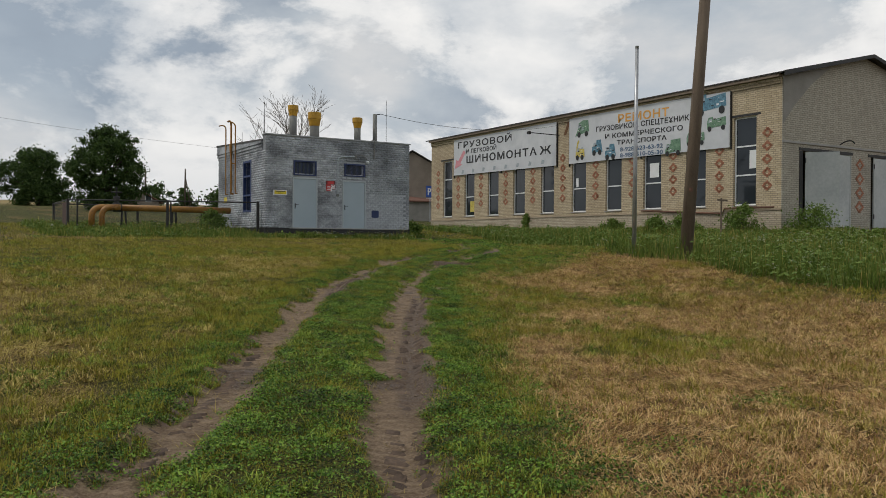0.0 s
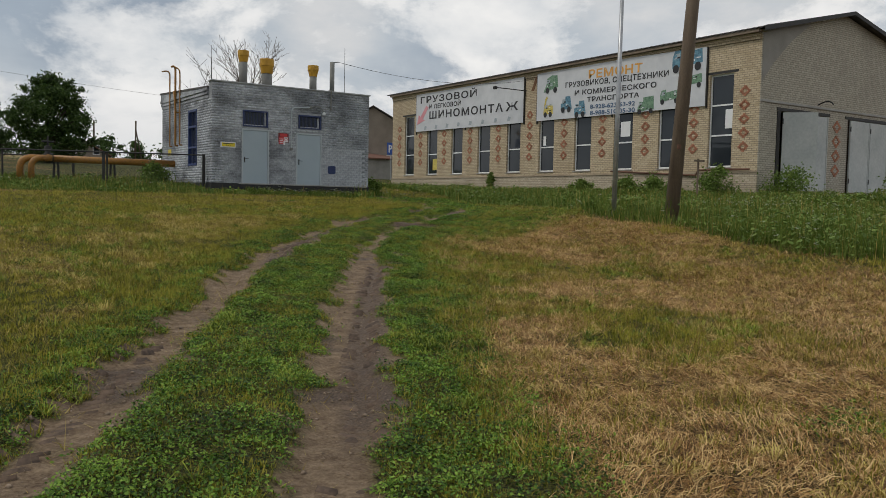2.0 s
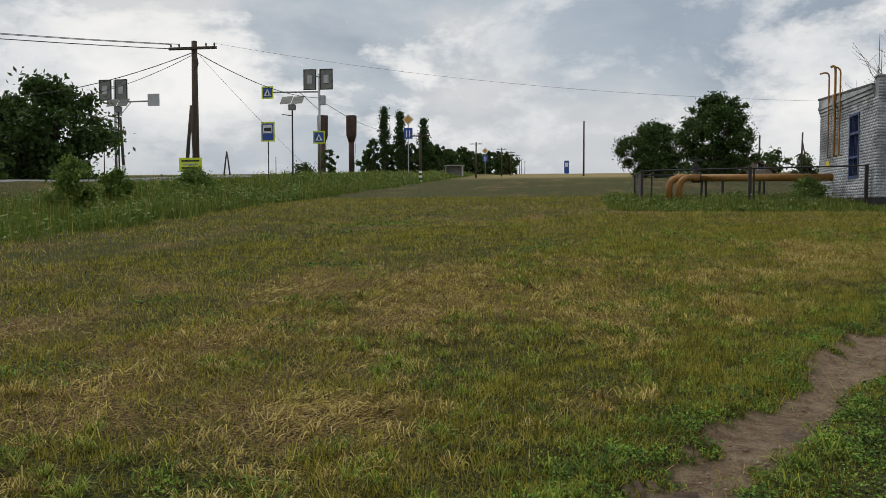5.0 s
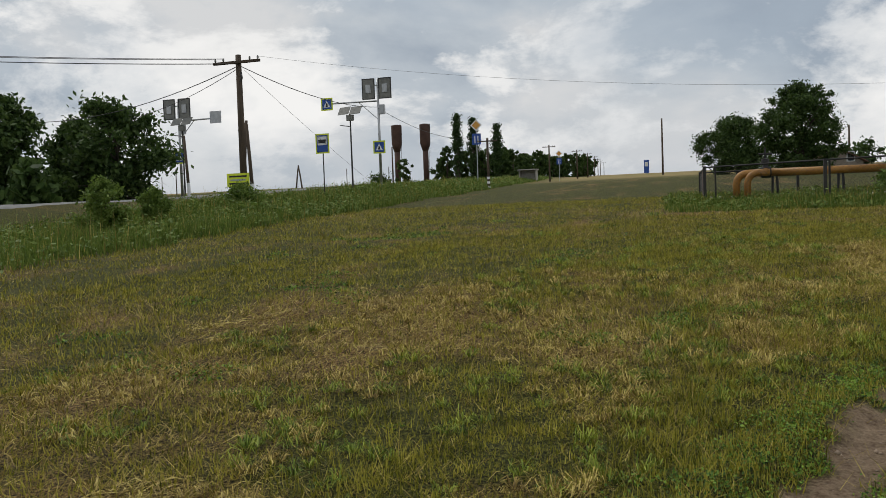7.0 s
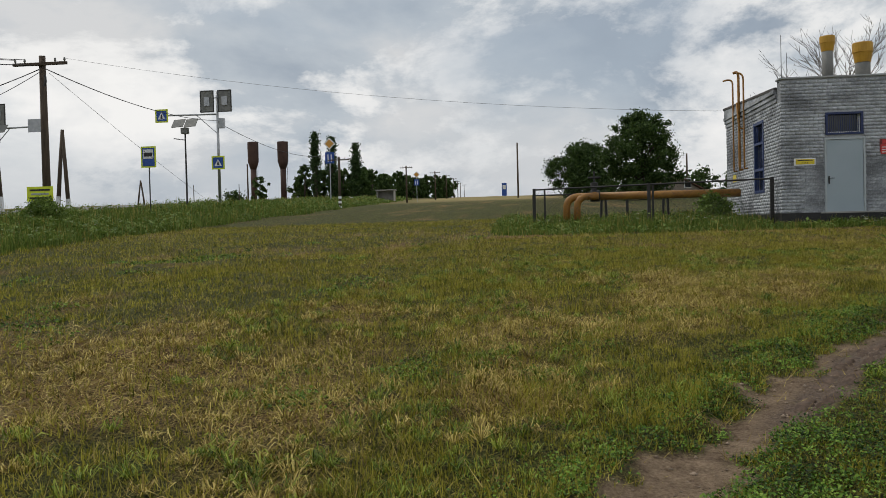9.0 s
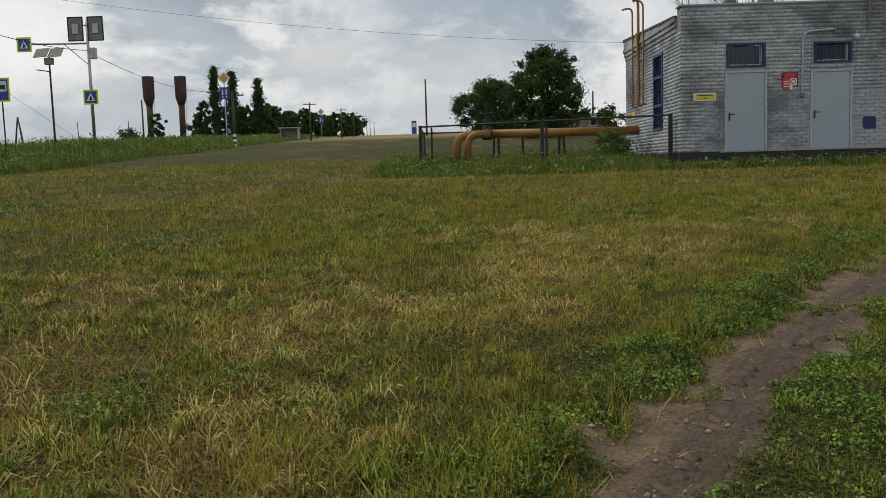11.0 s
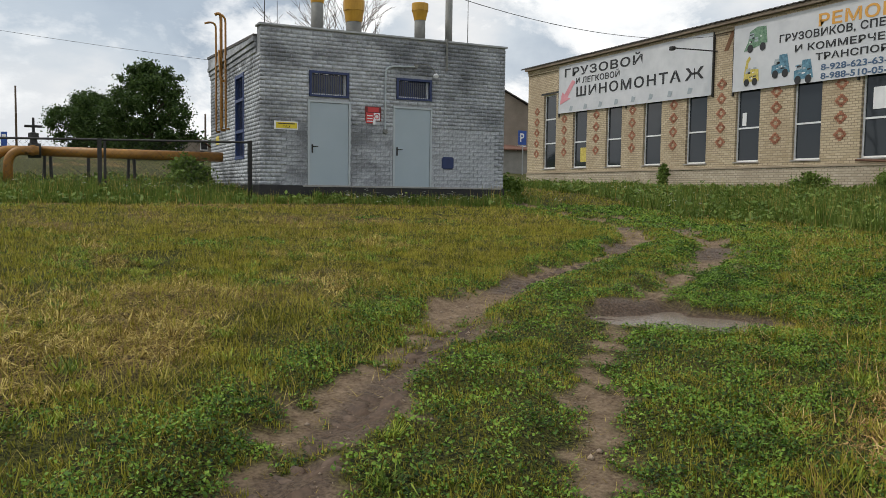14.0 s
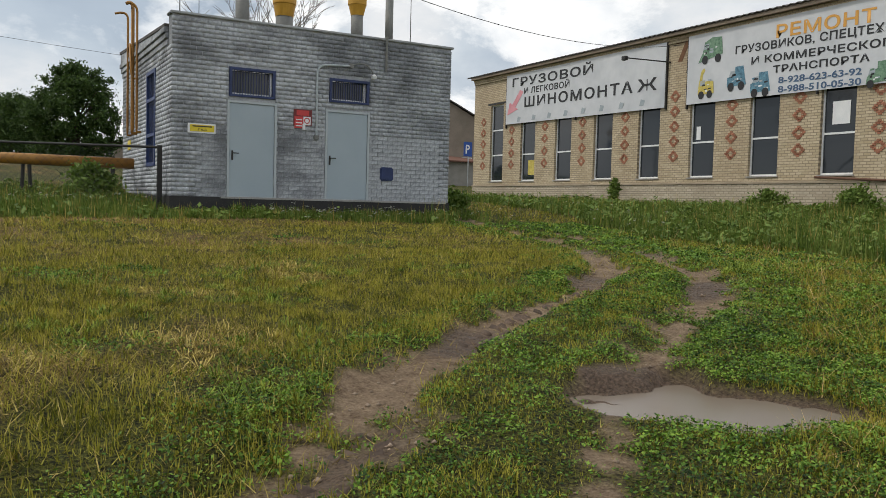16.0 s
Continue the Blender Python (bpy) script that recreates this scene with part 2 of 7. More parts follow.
M_GREYINK = paint("grey print", (0.28, 0.33, 0.36), (0.4, 0.44, 0.47), 4, 0.5, 0)
M_GLASS = glass("dark window glass")
M_GAS = paint("ochre gas paint", (0.23, 0.10, 0.014), (0.36, 0.17, 0.024), 3, 0.5, 0.1)
M_CAP = paint("yellow painted cowl", (0.42, 0.22, 0.015), (0.56, 0.31, 0.022), 3, 0.5, 0.1)
M_ZINC = paint("galvanised steel", (0.32, 0.33, 0.34), (0.46, 0.47, 0.48), 5, 0.42, 0.05, metal=0.7)
M_GREYMETAL = paint("weathered grey flue", (0.13, 0.135, 0.125), (0.24, 0.235, 0.215), 3, 0.6, 0.1)
M_IRON = paint("black painted iron", (0.012, 0.012, 0.012), (0.03, 0.027, 0.024), 6, 0.6, 0.2)
M_RUST = paint("rusty steel", (0.10, 0.045, 0.028), (0.19, 0.10, 0.065), 1.0, 0.85, 0.2)
M_TOWER = paint("dark rust", (0.045, 0.024, 0.018), (0.10, 0.055, 0.042), 0.4, 0.9, 0.2)
M_WOOD = paint("weathered pole wood", (0.045, 0.032, 0.022), (0.11, 0.08, 0.055), 3, 0.9, 0.5, stretch=(4, 4, 0.4))
M_WOODL = paint("grey-brown pole", (0.10, 0.072, 0.05), (0.19, 0.145, 0.105), 2, 0.9, 0.4, stretch=(4, 4, 0.4))
M_CONC = paint("concrete", (0.27, 0.26, 0.24), (0.40, 0.385, 0.36), 2, 0.95, 0.3)
M_ROOF = paint("dark roofing sheet", (0.05, 0.045, 0.042), (0.10, 0.09, 0.085), 2, 0.8, 0.2)
M_STEELDOOR = paint("pale grey gate steel", (0.36, 0.38, 0.37), (0.50, 0.51, 0.49), 0.7, 0.6, 0.1, fine=9)
M_YELLOW = paint("yellow sign face", (0.68, 0.52, 0.02), (0.76, 0.6, 0.03), 3, 0.45, 0)
M_LIME = paint("fluorescent yellow sign", (0.62, 0.70, 0.02), (0.70, 0.78, 0.04), 3, 0.45, 0)
M_SIGNBLUE = paint("blue sign face", (0.01, 0.06, 0.30), (0.015, 0.08, 0.36), 3, 0.4, 0)
M_SIGNRED = paint("red sign face", (0.48, 0.03, 0.03), (0.58, 0.05, 0.05), 3, 0.45, 0)
M_ASPHALT = paint("pale worn asphalt", (0.18, 0.18, 0.18), (0.26, 0.26, 0.255), 3, 0.9, 0.3)
M_WATERROOF = paint("red-brown roof", (0.14, 0.07, 0.05), (0.2, 0.1, 0.07), 2, 0.9, 0.2)
M_BARK = paint("dark bark", (0.035, 0.028, 0.02), (0.09, 0.072, 0.052), 5, 0.95, 0.6, stretch=(3, 3, 0.5))
M_DEAD = paint("bare grey branches", (0.12, 0.10, 0.085), (0.2, 0.17, 0.145), 5, 0.95, 0.3)
M_WIRE = paint("black cable", (0.01, 0.01, 0.01), (0.02, 0.02, 0.02), 5, 0.6, 0)


# ---- builders ----
def thing(name, loc, label, category, group="", kind=""):
    ob = new(name)
    ob.empty_display_size = 0.2
    ob.matrix_basis = Matrix.Translation(loc)
    return tagged(ob, label, category, group, kind)


def part(name, bm, material, parent=None, label="", smooth=False):
    me = bpy.data.meshes.new(name)
    bm.to_mesh(me)
    bm.free()
    me.materials.append(material)
    if smooth:
        me.shade_smooth()
    ob = new(name, me)
    if parent is not None:
        ob.parent = parent
        if parent.parent is None:
            ob.matrix_parent_inverse = parent.matrix_basis.inverted()
    return tagged(ob, label)


def box(x0, x1, y0, y1, z0, z1, bm=None, bevel=0.0):
    own = bmesh.new()
    v = [own.verts.new(p) for p in ((x0, y0, z0), (x1, y0, z0), (x1, y1, z0), (x0, y1, z0), (x0, y0, z1), (x1, y0, z1), (x1, y1, z1), (x0, y1, z1))]
    for f in ((3, 2, 1, 0), (4, 5, 6, 7), (0, 1, 5, 4), (1, 2, 6, 5), (2, 3, 7, 6), (3, 0, 4, 7)):
        own.faces.new([v[i] for i in f])
    if bevel:
        bmesh.ops.bevel(own, geom=own.edges[:], offset=bevel, segments=2, affect="EDGES")
    return add(bm, own)


def add(bm, own):
    """Adds one bmesh to another, or gives it back where there is none yet."""
    if bm is None:
        return own
    me = bpy.data.meshes.new("tmp")
    own.to_mesh(me)
    own.free()
    bm.from_mesh(me)
    bpy.data.meshes.remove(me)
    return bm


def tube(points, radius, bm=None, n=10, cap=True):
    """A round bar along points; radius a number or one for each point."""
    own = bmesh.new()
    pts = [Vector(p) for p in points]
    rad = radius if isinstance(radius, (list, tuple)) else [radius] * len(pts)
    rings, side = [], None
    for i, p in enumerate(pts):
        d = (pts[min(i + 1, len(pts) - 1)] - pts[max(i - 1, 0)]).normalized()
        if side is None:
            side = d.orthogonal().normalized()
        side = (side - d * side.dot(d)).normalized()
        up = d.cross(side)
        rings.append([own.verts.new(p + (side * math.cos(a) + up * math.sin(a)) * rad[i]) for a in (2 * math.pi * k / n for k in range(n))])
    for r0, r1 in zip(rings, rings[1:]):
        for k in range(n):
            own.faces.new((r0[k], r0[(k + 1) % n], r1[(k + 1) % n], r1[k]))
    if cap:
        own.faces.new(rings[0][::-1])
        own.faces.new(rings[-1])
    return add(bm, own)


def bend(p0, p1, p2, steps=6):
    """Points of a curve from p0 to p2 that is drawn to p1."""
    p0, p1, p2 = Vector(p0), Vector(p1), Vector(p2)
    return [p0 * (1 - s) ** 2 + p1 * 2 * s * (1 - s) + p2 * s * s for s in (i / steps for i in range(steps + 1))]


def slab(points, normal, depth, bm=None):
    """A flat plate with the outline points, thickened along normal."""
    own = bmesh.new()
    d = Vector(normal).normalized() * depth
    a = [own.verts.new(p) for p in points]
    b = [own.verts.new(Vector(p) + d) for p in points]
    own.faces.new(a[::-1])
    own.faces.new(b)
    for i in range(len(a)):
        j = (i + 1) % len(a)
        own.faces.new((a[i], a[j], b[j], b[i]))
    bmesh.ops.recalc_face_normals(own, faces=own.faces[:])
    return add(bm, own)


def lettering(name, words, origin, right, up, width, height, material, parent, out=0.004, bold=0.0, gap=1.0):
    """Words fitted into a field whose lower left corner is origin."""
    cu = bpy.data.curves.new(name, "FONT")
    cu.body, cu.offset, cu.resolution_u = words, bold, 3
    cu.space_character = gap
    ob = bpy.data.objects.new(name, cu)
    scene.collection.objects.link(ob)
    bpy.context.view_layer.update()
    me = bpy.data.meshes.new_from_object(ob.evaluated_get(bpy.context.evaluated_depsgraph_get()))
    bpy.data.objects.remove(ob)
    right, up = Vector(right).normalized(), Vector(up).normalized()
    face = right.cross(up)
    xs, ys = [v.co.x for v in me.vertices], [v.co.y for v in me.vertices]
    x0, y0 = min(xs), min(ys)
    sx, sy = width / (max(xs) - x0), height / (max(ys) - y0)
    for v in me.vertices:
        v.co = Vector(origin) + right * (v.co.x - x0) * sx + up * (v.co.y - y0) * sy + face * out
    me.materials.clear()
    me.materials.append(material)
    t = new(name, me)
    t.parent = parent
    if parent.parent is None:
        t.matrix_parent_inverse = parent.matrix_basis.inverted()
    return t


def mesh_arrays(name, verts, faces, material, size):
    """A mesh from arrays of vertices and of faces with that many corners."""
    me = bpy.data.meshes.new(name)
    me.vertices.add(len(verts))
    me.vertices.foreach_set("co", np.asarray(verts, np.float32).ravel())
    me.loops.add(len(faces) * size)
    me.loops.foreach_set("vertex_index", np.asarray(faces, np.int32).ravel())
    me.polygons.add(len(faces))
    me.polygons.foreach_set("loop_start", np.arange(0, len(faces) * size, size, dtype=np.int32))
    me.update(calc_edges=True)
    me.materials.append(material)
    return me


def pierced(us, zs, holes, place, d0, d1):
    """One solid wall with openings: us and zs are the lines of its grid, place turns (u, d, z) into a point."""
    us, zs = sorted(us), sorted(zs)
    bm, seen = bmesh.new(), {}

    def v(i, d, k):
        if (i, d, k) not in seen:
            seen[(i, d, k)] = bm.verts.new(place(us[i], (d0, d1)[d], zs[k]))
        return seen[(i, d, k)]

    def solid(i, k):
        if not (0 <= i < len(us) - 1 and 0 <= k < len(zs) - 1):
            return False
        u, z = (us[i] + us[i + 1]) / 2, (zs[k] + zs[k + 1]) / 2
        return not any(h[0] < u < h[1] and h[2] < z < h[3] for h in holes)

    for i in range(len(us) - 1):
        for k in range(len(zs) - 1):
            if not solid(i, k):
                continue
            for d in (0, 1):
                bm.faces.new((v(i, d, k), v(i + 1, d, k), v(i + 1, d, k + 1), v(i, d, k + 1)))
            for di, dk, a, c in ((-1, 0, (i, k), (i, k + 1)), (1, 0, (i + 1, k), (i + 1, k + 1)), (0, -1, (i, k), (i + 1, k)), (0, 1, (i, k + 1), (i + 1, k + 1))):
                if not solid(i + di, k + dk):
                    bm.faces.new((v(a[0], 0, a[1]), v(c[0], 0, c[1]), v(c[0], 1, c[1]), v(a[0], 1, a[1])))
    bmesh.ops.recalc_face_normals(bm, faces=bm.faces[:])
    return bm


# ---- the lie of the land ----
Y_KEYS = (-3000, -200, -30, 0, 8, 12.8, 16.4, 20.7, 29, 36.6, 66, 150, 300, 600, 3000)
Z_KEYS = (-30, -3, -0.4, 0.05, 0.18, 0.45, 0.72, 1.05, 1.40, 1.85, 3.1, 6.9, 13.5, 26, 90)
RUT_LEFT = ((-3.2, -4.0), (-0.6, 1.8), (1.6, 5.8), (2.5, 7.5), (3.6, 9.55), (5.35, 12.6), (6.6, 14.7), (7.3, 15.85), (8.25, 17.0), (9.5, 18.55), (10.45, 19.55), (11.5, 20.48), (12.7, 21.33), (13.8, 22.0), (15.2, 23.1), (16.35, 24.7), (17.6, 27.1), (18.2, 29.8), (18.7, 33.0))
RUT_RIGHT = ((-1.9, -5.0), (0.7, 0.6), (2.9, 4.9), (4.4, 7.85), (6.2, 11.0), (7.4, 12.9), (8.9, 15.5), (9.8, 16.7), (10.6, 17.85), (11.5, 18.75), (12.5, 19.52), (13.5, 20.25), (14.7, 21.1), (15.6, 21.95), (16.9, 23.9), (18.3, 26.1), (18.9, 28.5), (18.95, 30.4), (19.6, 34.0))


def ease(v, lo, hi):
    s = np.clip((np.asarray(v, float) - lo) / (hi - lo), 0, 1)
    return s * s * (3 - 2 * s)


TABLES = {}


def wave(x, y, scale, seed):
    """Smooth value noise of about -1 to 1, from a table."""
    if seed not in TABLES:
        TABLES[seed] = (np.random.RandomState(seed).rand(128, 128) * 2 - 1).astype(np.float32).ravel()
    tab = TABLES[seed]
    u, v = np.asarray(x, np.float32) / np.float32(scale), np.asarray(y, np.float32) / np.float32(scale)
    i, j = np.floor(u).astype(np.int32), np.floor(v).astype(np.int32)
    fu, fv = u - i, v - j
    fu, fv = fu * fu * (3 - 2 * fu), fv * fv * (3 - 2 * fv)
    ia, ib, ja, jb = (i & 127) << 7, ((i + 1) & 127) << 7, j & 127, (j + 1) & 127
    p, q = tab[ia + ja], tab[ia + jb]
    p, q = p + (tab[ib + ja] - p) * fu, q + (tab[ib + jb] - q) * fu
    return p + (q - p) * fv


def rut_place(x, y, line):
    """How far off the line a place lies (signed, right is positive), and how far along it."""
    x, y = np.asarray(x, float), np.asarray(y, float)
    best, off, along, s0 = np.full(x.shape, 1e9), np.full(x.shape, 99.0), np.zeros(x.shape), 0.0
    for (ax, ay), (bx, by) in zip(line, line[1:]):
        dx, dy = bx - ax, by - ay
        ln = math.hypot(dx, dy)
        t = np.clip(((x - ax) * dx + (y - ay) * dy) / ln ** 2, 0, 1)
        ex, ey = x - ax - t * dx, y - ay - t * dy
        d = np.hypot(ex, ey)
        near = d < best
        sign = np.where(dx * ey - dy * ex > 0, -1, 1)
        best = np.where(near, d, best)
        off = np.where(near, d * sign, off)
        along = np.where(near, s0 + t * ln, along)
        s0 += ln
    return off, along


GRID_X, GRID_Y, GRID_STEP = -24.0, -12.0, 0.06
_gx, _gy = np.meshgrid(np.arange(GRID_X, 40.0, GRID_STEP), np.arange(GRID_Y, 50.0, GRID_STEP))
OFF_LEFT, OFF_RIGHT = rut_place(_gx, _gy, RUT_LEFT)[0], rut_place(_gx, _gy, RUT_RIGHT)[0]


def off_rut(x, y, table):
    """Signed distance from a wheel rut, looked up in a table."""
    u = np.clip((np.asarray(x, float) - GRID_X) / GRID_STEP, 0, table.shape[1] - 1.001)
    v = np.clip((np.asarray(y, float) - GRID_Y) / GRID_STEP, 0, table.shape[0] - 1.001)
    i, j = u.astype(int), v.astype(int)
    fu, fv = u - i, v - j
    return (table[j, i] * (1 - fu) + table[j, i + 1] * fu) * (1 - fv) + (table[j + 1, i] * (1 - fu) + table[j + 1, i + 1] * fu) * fv


PUDDLE = (12.18, 18.74)


def puddle_shape(x, y):
    """Below 1 within the puddle: it lies across the right wheel rut, with a lobe along it."""
    x, y = np.asarray(x, float), np.asarray(y, float)
    a, b = np.asarray(x) - PUDDLE[0], np.asarray(y) - PUDDLE[1]
    u, v = a * 0.78 - b * 0.62, a * 0.62 + b * 0.78
    body = (u / 0.70) ** 2 + (v / 0.38) ** 2
    lobe = ((a * 0.75 + b * 0.66 - 0.36) / 0.42) ** 2 + ((a * 0.66 - b * 0.75 + 0.18) / 0.17) ** 2
    return np.minimum(body, lobe + 0.25) + 0.36 * wave(x, y, 0.30, 5) + 0.16 * wave(x, y, 0.1, 6)


def mud_patch(x, y):
    """1 within the churned wet earth beside the puddle."""
    x, y = np.asarray(x, float), np.asarray(y, float)
    a, b = x - 11.92, y - 19.30
    q = ((a * 0.8 + b * 0.6) / 0.52) ** 2 + ((a * 0.6 - b * 0.8) / 0.20) ** 2
    return 1 - ease(q + 0.5 * wave(x, y, 0.12, 8), 0.6, 1.3)


def across_road(x, y):
    return np.asarray(x, float) + 0.09 * np.asarray(y, float)


def land(x, y, fine=True):
    x, y = np.asarray(x, float), np.asarray(y, float)
    z = sum(np.interp(y + k, Y_KEYS, Z_KEYS) for k in (-2, -1, 0, 1, 2)) / 5
    u = -across_road(x, y)
    bank = (0.45 * ease(y, 28, 42) + 0.30 * ease(y, 52, 68)) * ease(u, 6.5, 11.5)
    z = z + bank + (0.95 - bank) * ease(u, 14.5, 17.8)
    z = z + (0.2 + 0.28 * (1 - ease(y, 17.5, 21.5)) * ease(x - 0.55 * y, 2.5, 6.5)) * ease(x, 11, 17) * (1 - ease(y, 20, 28)) + 0.6 * ease(x, 22, 33) * (1 - ease(y, 28, 46)) - 0.45 * ease(x, 24, 33) * ease(y, 40, 56) * (1 - ease(y, 62, 80))
    z = z + 0.025 * wave(x, y, 1.7, 1) + 0.10 * wave(x, y, 9.0, 2) * ease(np.hypot(x - 8, y - 15), 14, 40)
    if fine:
        l = off_rut(x, y, OFF_LEFT)
        r = off_rut(x, y, OFF_RIGHT)
        basin = puddle_shape(x, y)
        level = ease(basin, 1.2, 5.0)
        for d in (l, r):
            z = z - level * 0.05 * (1 - ease(np.abs(d), 0.12, 0.34)) + 0.02 * ease(np.abs(d), 0.22, 0.36) * (1 - ease(np.abs(d), 0.4, 0.7))
        z = z + 0.010 * wave(x, y, 0.22, 3)
        turf = ease(np.minimum(np.abs(l), np.abs(r)), 0.3, 0.7)
        z = z + turf * (0.020 * wave(x, y, 0.45, 4) + 0.012 * wave(x, y, 0.17, 10))
        m = 1 - ease(basin, 0.9, 1.8)
        z = z * (1 - m) + (PUDDLE_Z - 0.040 + 0.005 * wave(x, y, 0.15, 7)) * m
        z = z + 0.022 * mud_patch(x, y) * (0.1 + wave(x, y, 0.09, 9))
    return z


PUDDLE_Z = float(land(PUDDLE[0], PUDDLE[1], False)) - 0.012


def ground_z(x, y):
    return float(land(x, y))


def dryness(x, y):
    """0 lush, 1 straw: the cut strip to the right of the track is dry, the left is mixed."""
    x, y = np.asarray(x, float), np.asarray(y, float)
    r = off_rut(x, y, OFF_RIGHT)
    l = off_rut(x, y, OFF_LEFT)
    patch = wave(x, y, 1.3, 11) * 0.5 + wave(x, y, 0.5, 12) * 0.35 + wave(x, y, 4.0, 13) * 0.4
    right = ease(r + 0.35 * wave(x, y, 0.8, 16), 0.8, 1.7) * (1 - ease(y - 0.25 * x + 0.5 * wave(x, y, 0.9, 18), 12.8, 14.6))
    left = ease(-l + 0.3 * wave(x, y, 0.7, 17), 0.5, 1.3)
    stripe = np.sin(across_road(x, y) * 2 * math.pi / 1.9 + 0.8 * wave(x, y, 5, 14))
    # thick cut hay was left on the near side of the field
    heap = ease(y, 11.5, 14.5) * (1 - ease(y, 17.0, 20.5)) * ease(-l, 0.8, 1.8) * (1 - ease(-l, 4.5, 7.0))
    dry = right * np.clip(0.80 + 1.0 * patch, 0, 1) + left * np.clip(0.20 + 0.50 * patch + 0.12 * stripe + 0.30 * heap, 0, 1)
    swath = ease(y + 0.5 * wave(x, y, 1.0, 15), 30.4, 31.4) * (1 - ease(y, 32.5, 33.0)) * ease(x, 2, 5) * (1 - ease(x, 15, 18))
    return np.clip(dry + 0.1 * patch + 0.5 * swath, 0, 1)


def bare(x, y):
    """How bare of growth the ground is: wheel ruts, their muddy edges."""
    l = off_rut(x, y, OFF_LEFT)
    r = off_rut(x, y, OFF_RIGHT)
    n = 0.13 * wave(x, y, 0.55, 21) + 0.11 * wave(x, y, 0.17, 22) + 0.09 * wave(x, y, 0.08, 24)
    grown = 0.13 * ease(y, 13.5, 15.5) * (1 - 0.9 * ease(y, 18.3, 20.0))
    a = 1 - ease(np.abs(l) + n + grown, 0.15, 0.30)
    b = 1 - ease(np.abs(r) + n + grown + 0.12 * ease(wave(x, y, 1.5, 23), 0.0, 0.5) * ease(y, 14, 16), 0.13, 0.27)
    # worn spots where both wheels slewed
    worn = 0.75 * ease(wave(x, y, 0.6, 25) + 0.5 * wave(x, y, 0.16, 26), 0.55, 0.8) * (1 - ease(np.abs(r - 0.15), 0.3, 0.75)) * ease(y, 12.5, 14.0)
    b = np.maximum(b, worn)
    # cleats of the last tractor tore the turf beside the ruts
    c = (1 - ease(np.abs(l - 0.22) + n, 0.14, 0.24)) * ease(y, 13.6, 14.4) * (1 - ease(y, 18.6, 19.4))
    d = (1 - ease(np.abs(r - 0.16) + n, 0.16, 0.26)) * ease(y, 6.0, 7.0) * (1 - ease(y, 13.0, 13.8))
    return np.maximum(np.maximum(np.maximum(a, b), np.maximum(c, d)), mud_patch(x, y))


def tall(x, y):
    """1 where the growth was not mown: along the road, beside the long hall, round the boiler house."""
    x, y = np.asarray(x, float), np.asarray(y, float)
    n = 0.5 * wave(x, y, 1.1, 31) + 0.35 * wave(x, y, 0.4, 32)
    u = -across_road(x, y)
    road = ease(u + n * 0.6, 6.3, 6.9) * (1 - ease(u, 14.6, 15.4)) 
    edge = np.interp(y, (-50, 5, 9, 11, 12.4, 14.7, 16.5, 17.5, 19.5, 22.0, 25.5, 28.5, 31.0, 36.0, 60.0), (8, 14.3, 14.8, 14.8, 15.1, 15.8, 15.6, 16.1, 17.6, 19.4, 21.0, 20.9, 21.7, 23.5, 28))
    hall = ease(x - edge + n * 0.5, 0.0, 0.5)
    kiosk = ease(y + 0.25 * n, 31.4, 31.8) * ease(x + n * 0.5, 3.6, 4.4) * (1 - ease(x + n, 19.4, 19.9)) * (1 - ease(y, 42, 43))
    return np.clip(np.maximum(np.maximum(road, hall), kiosk), 0, 1)


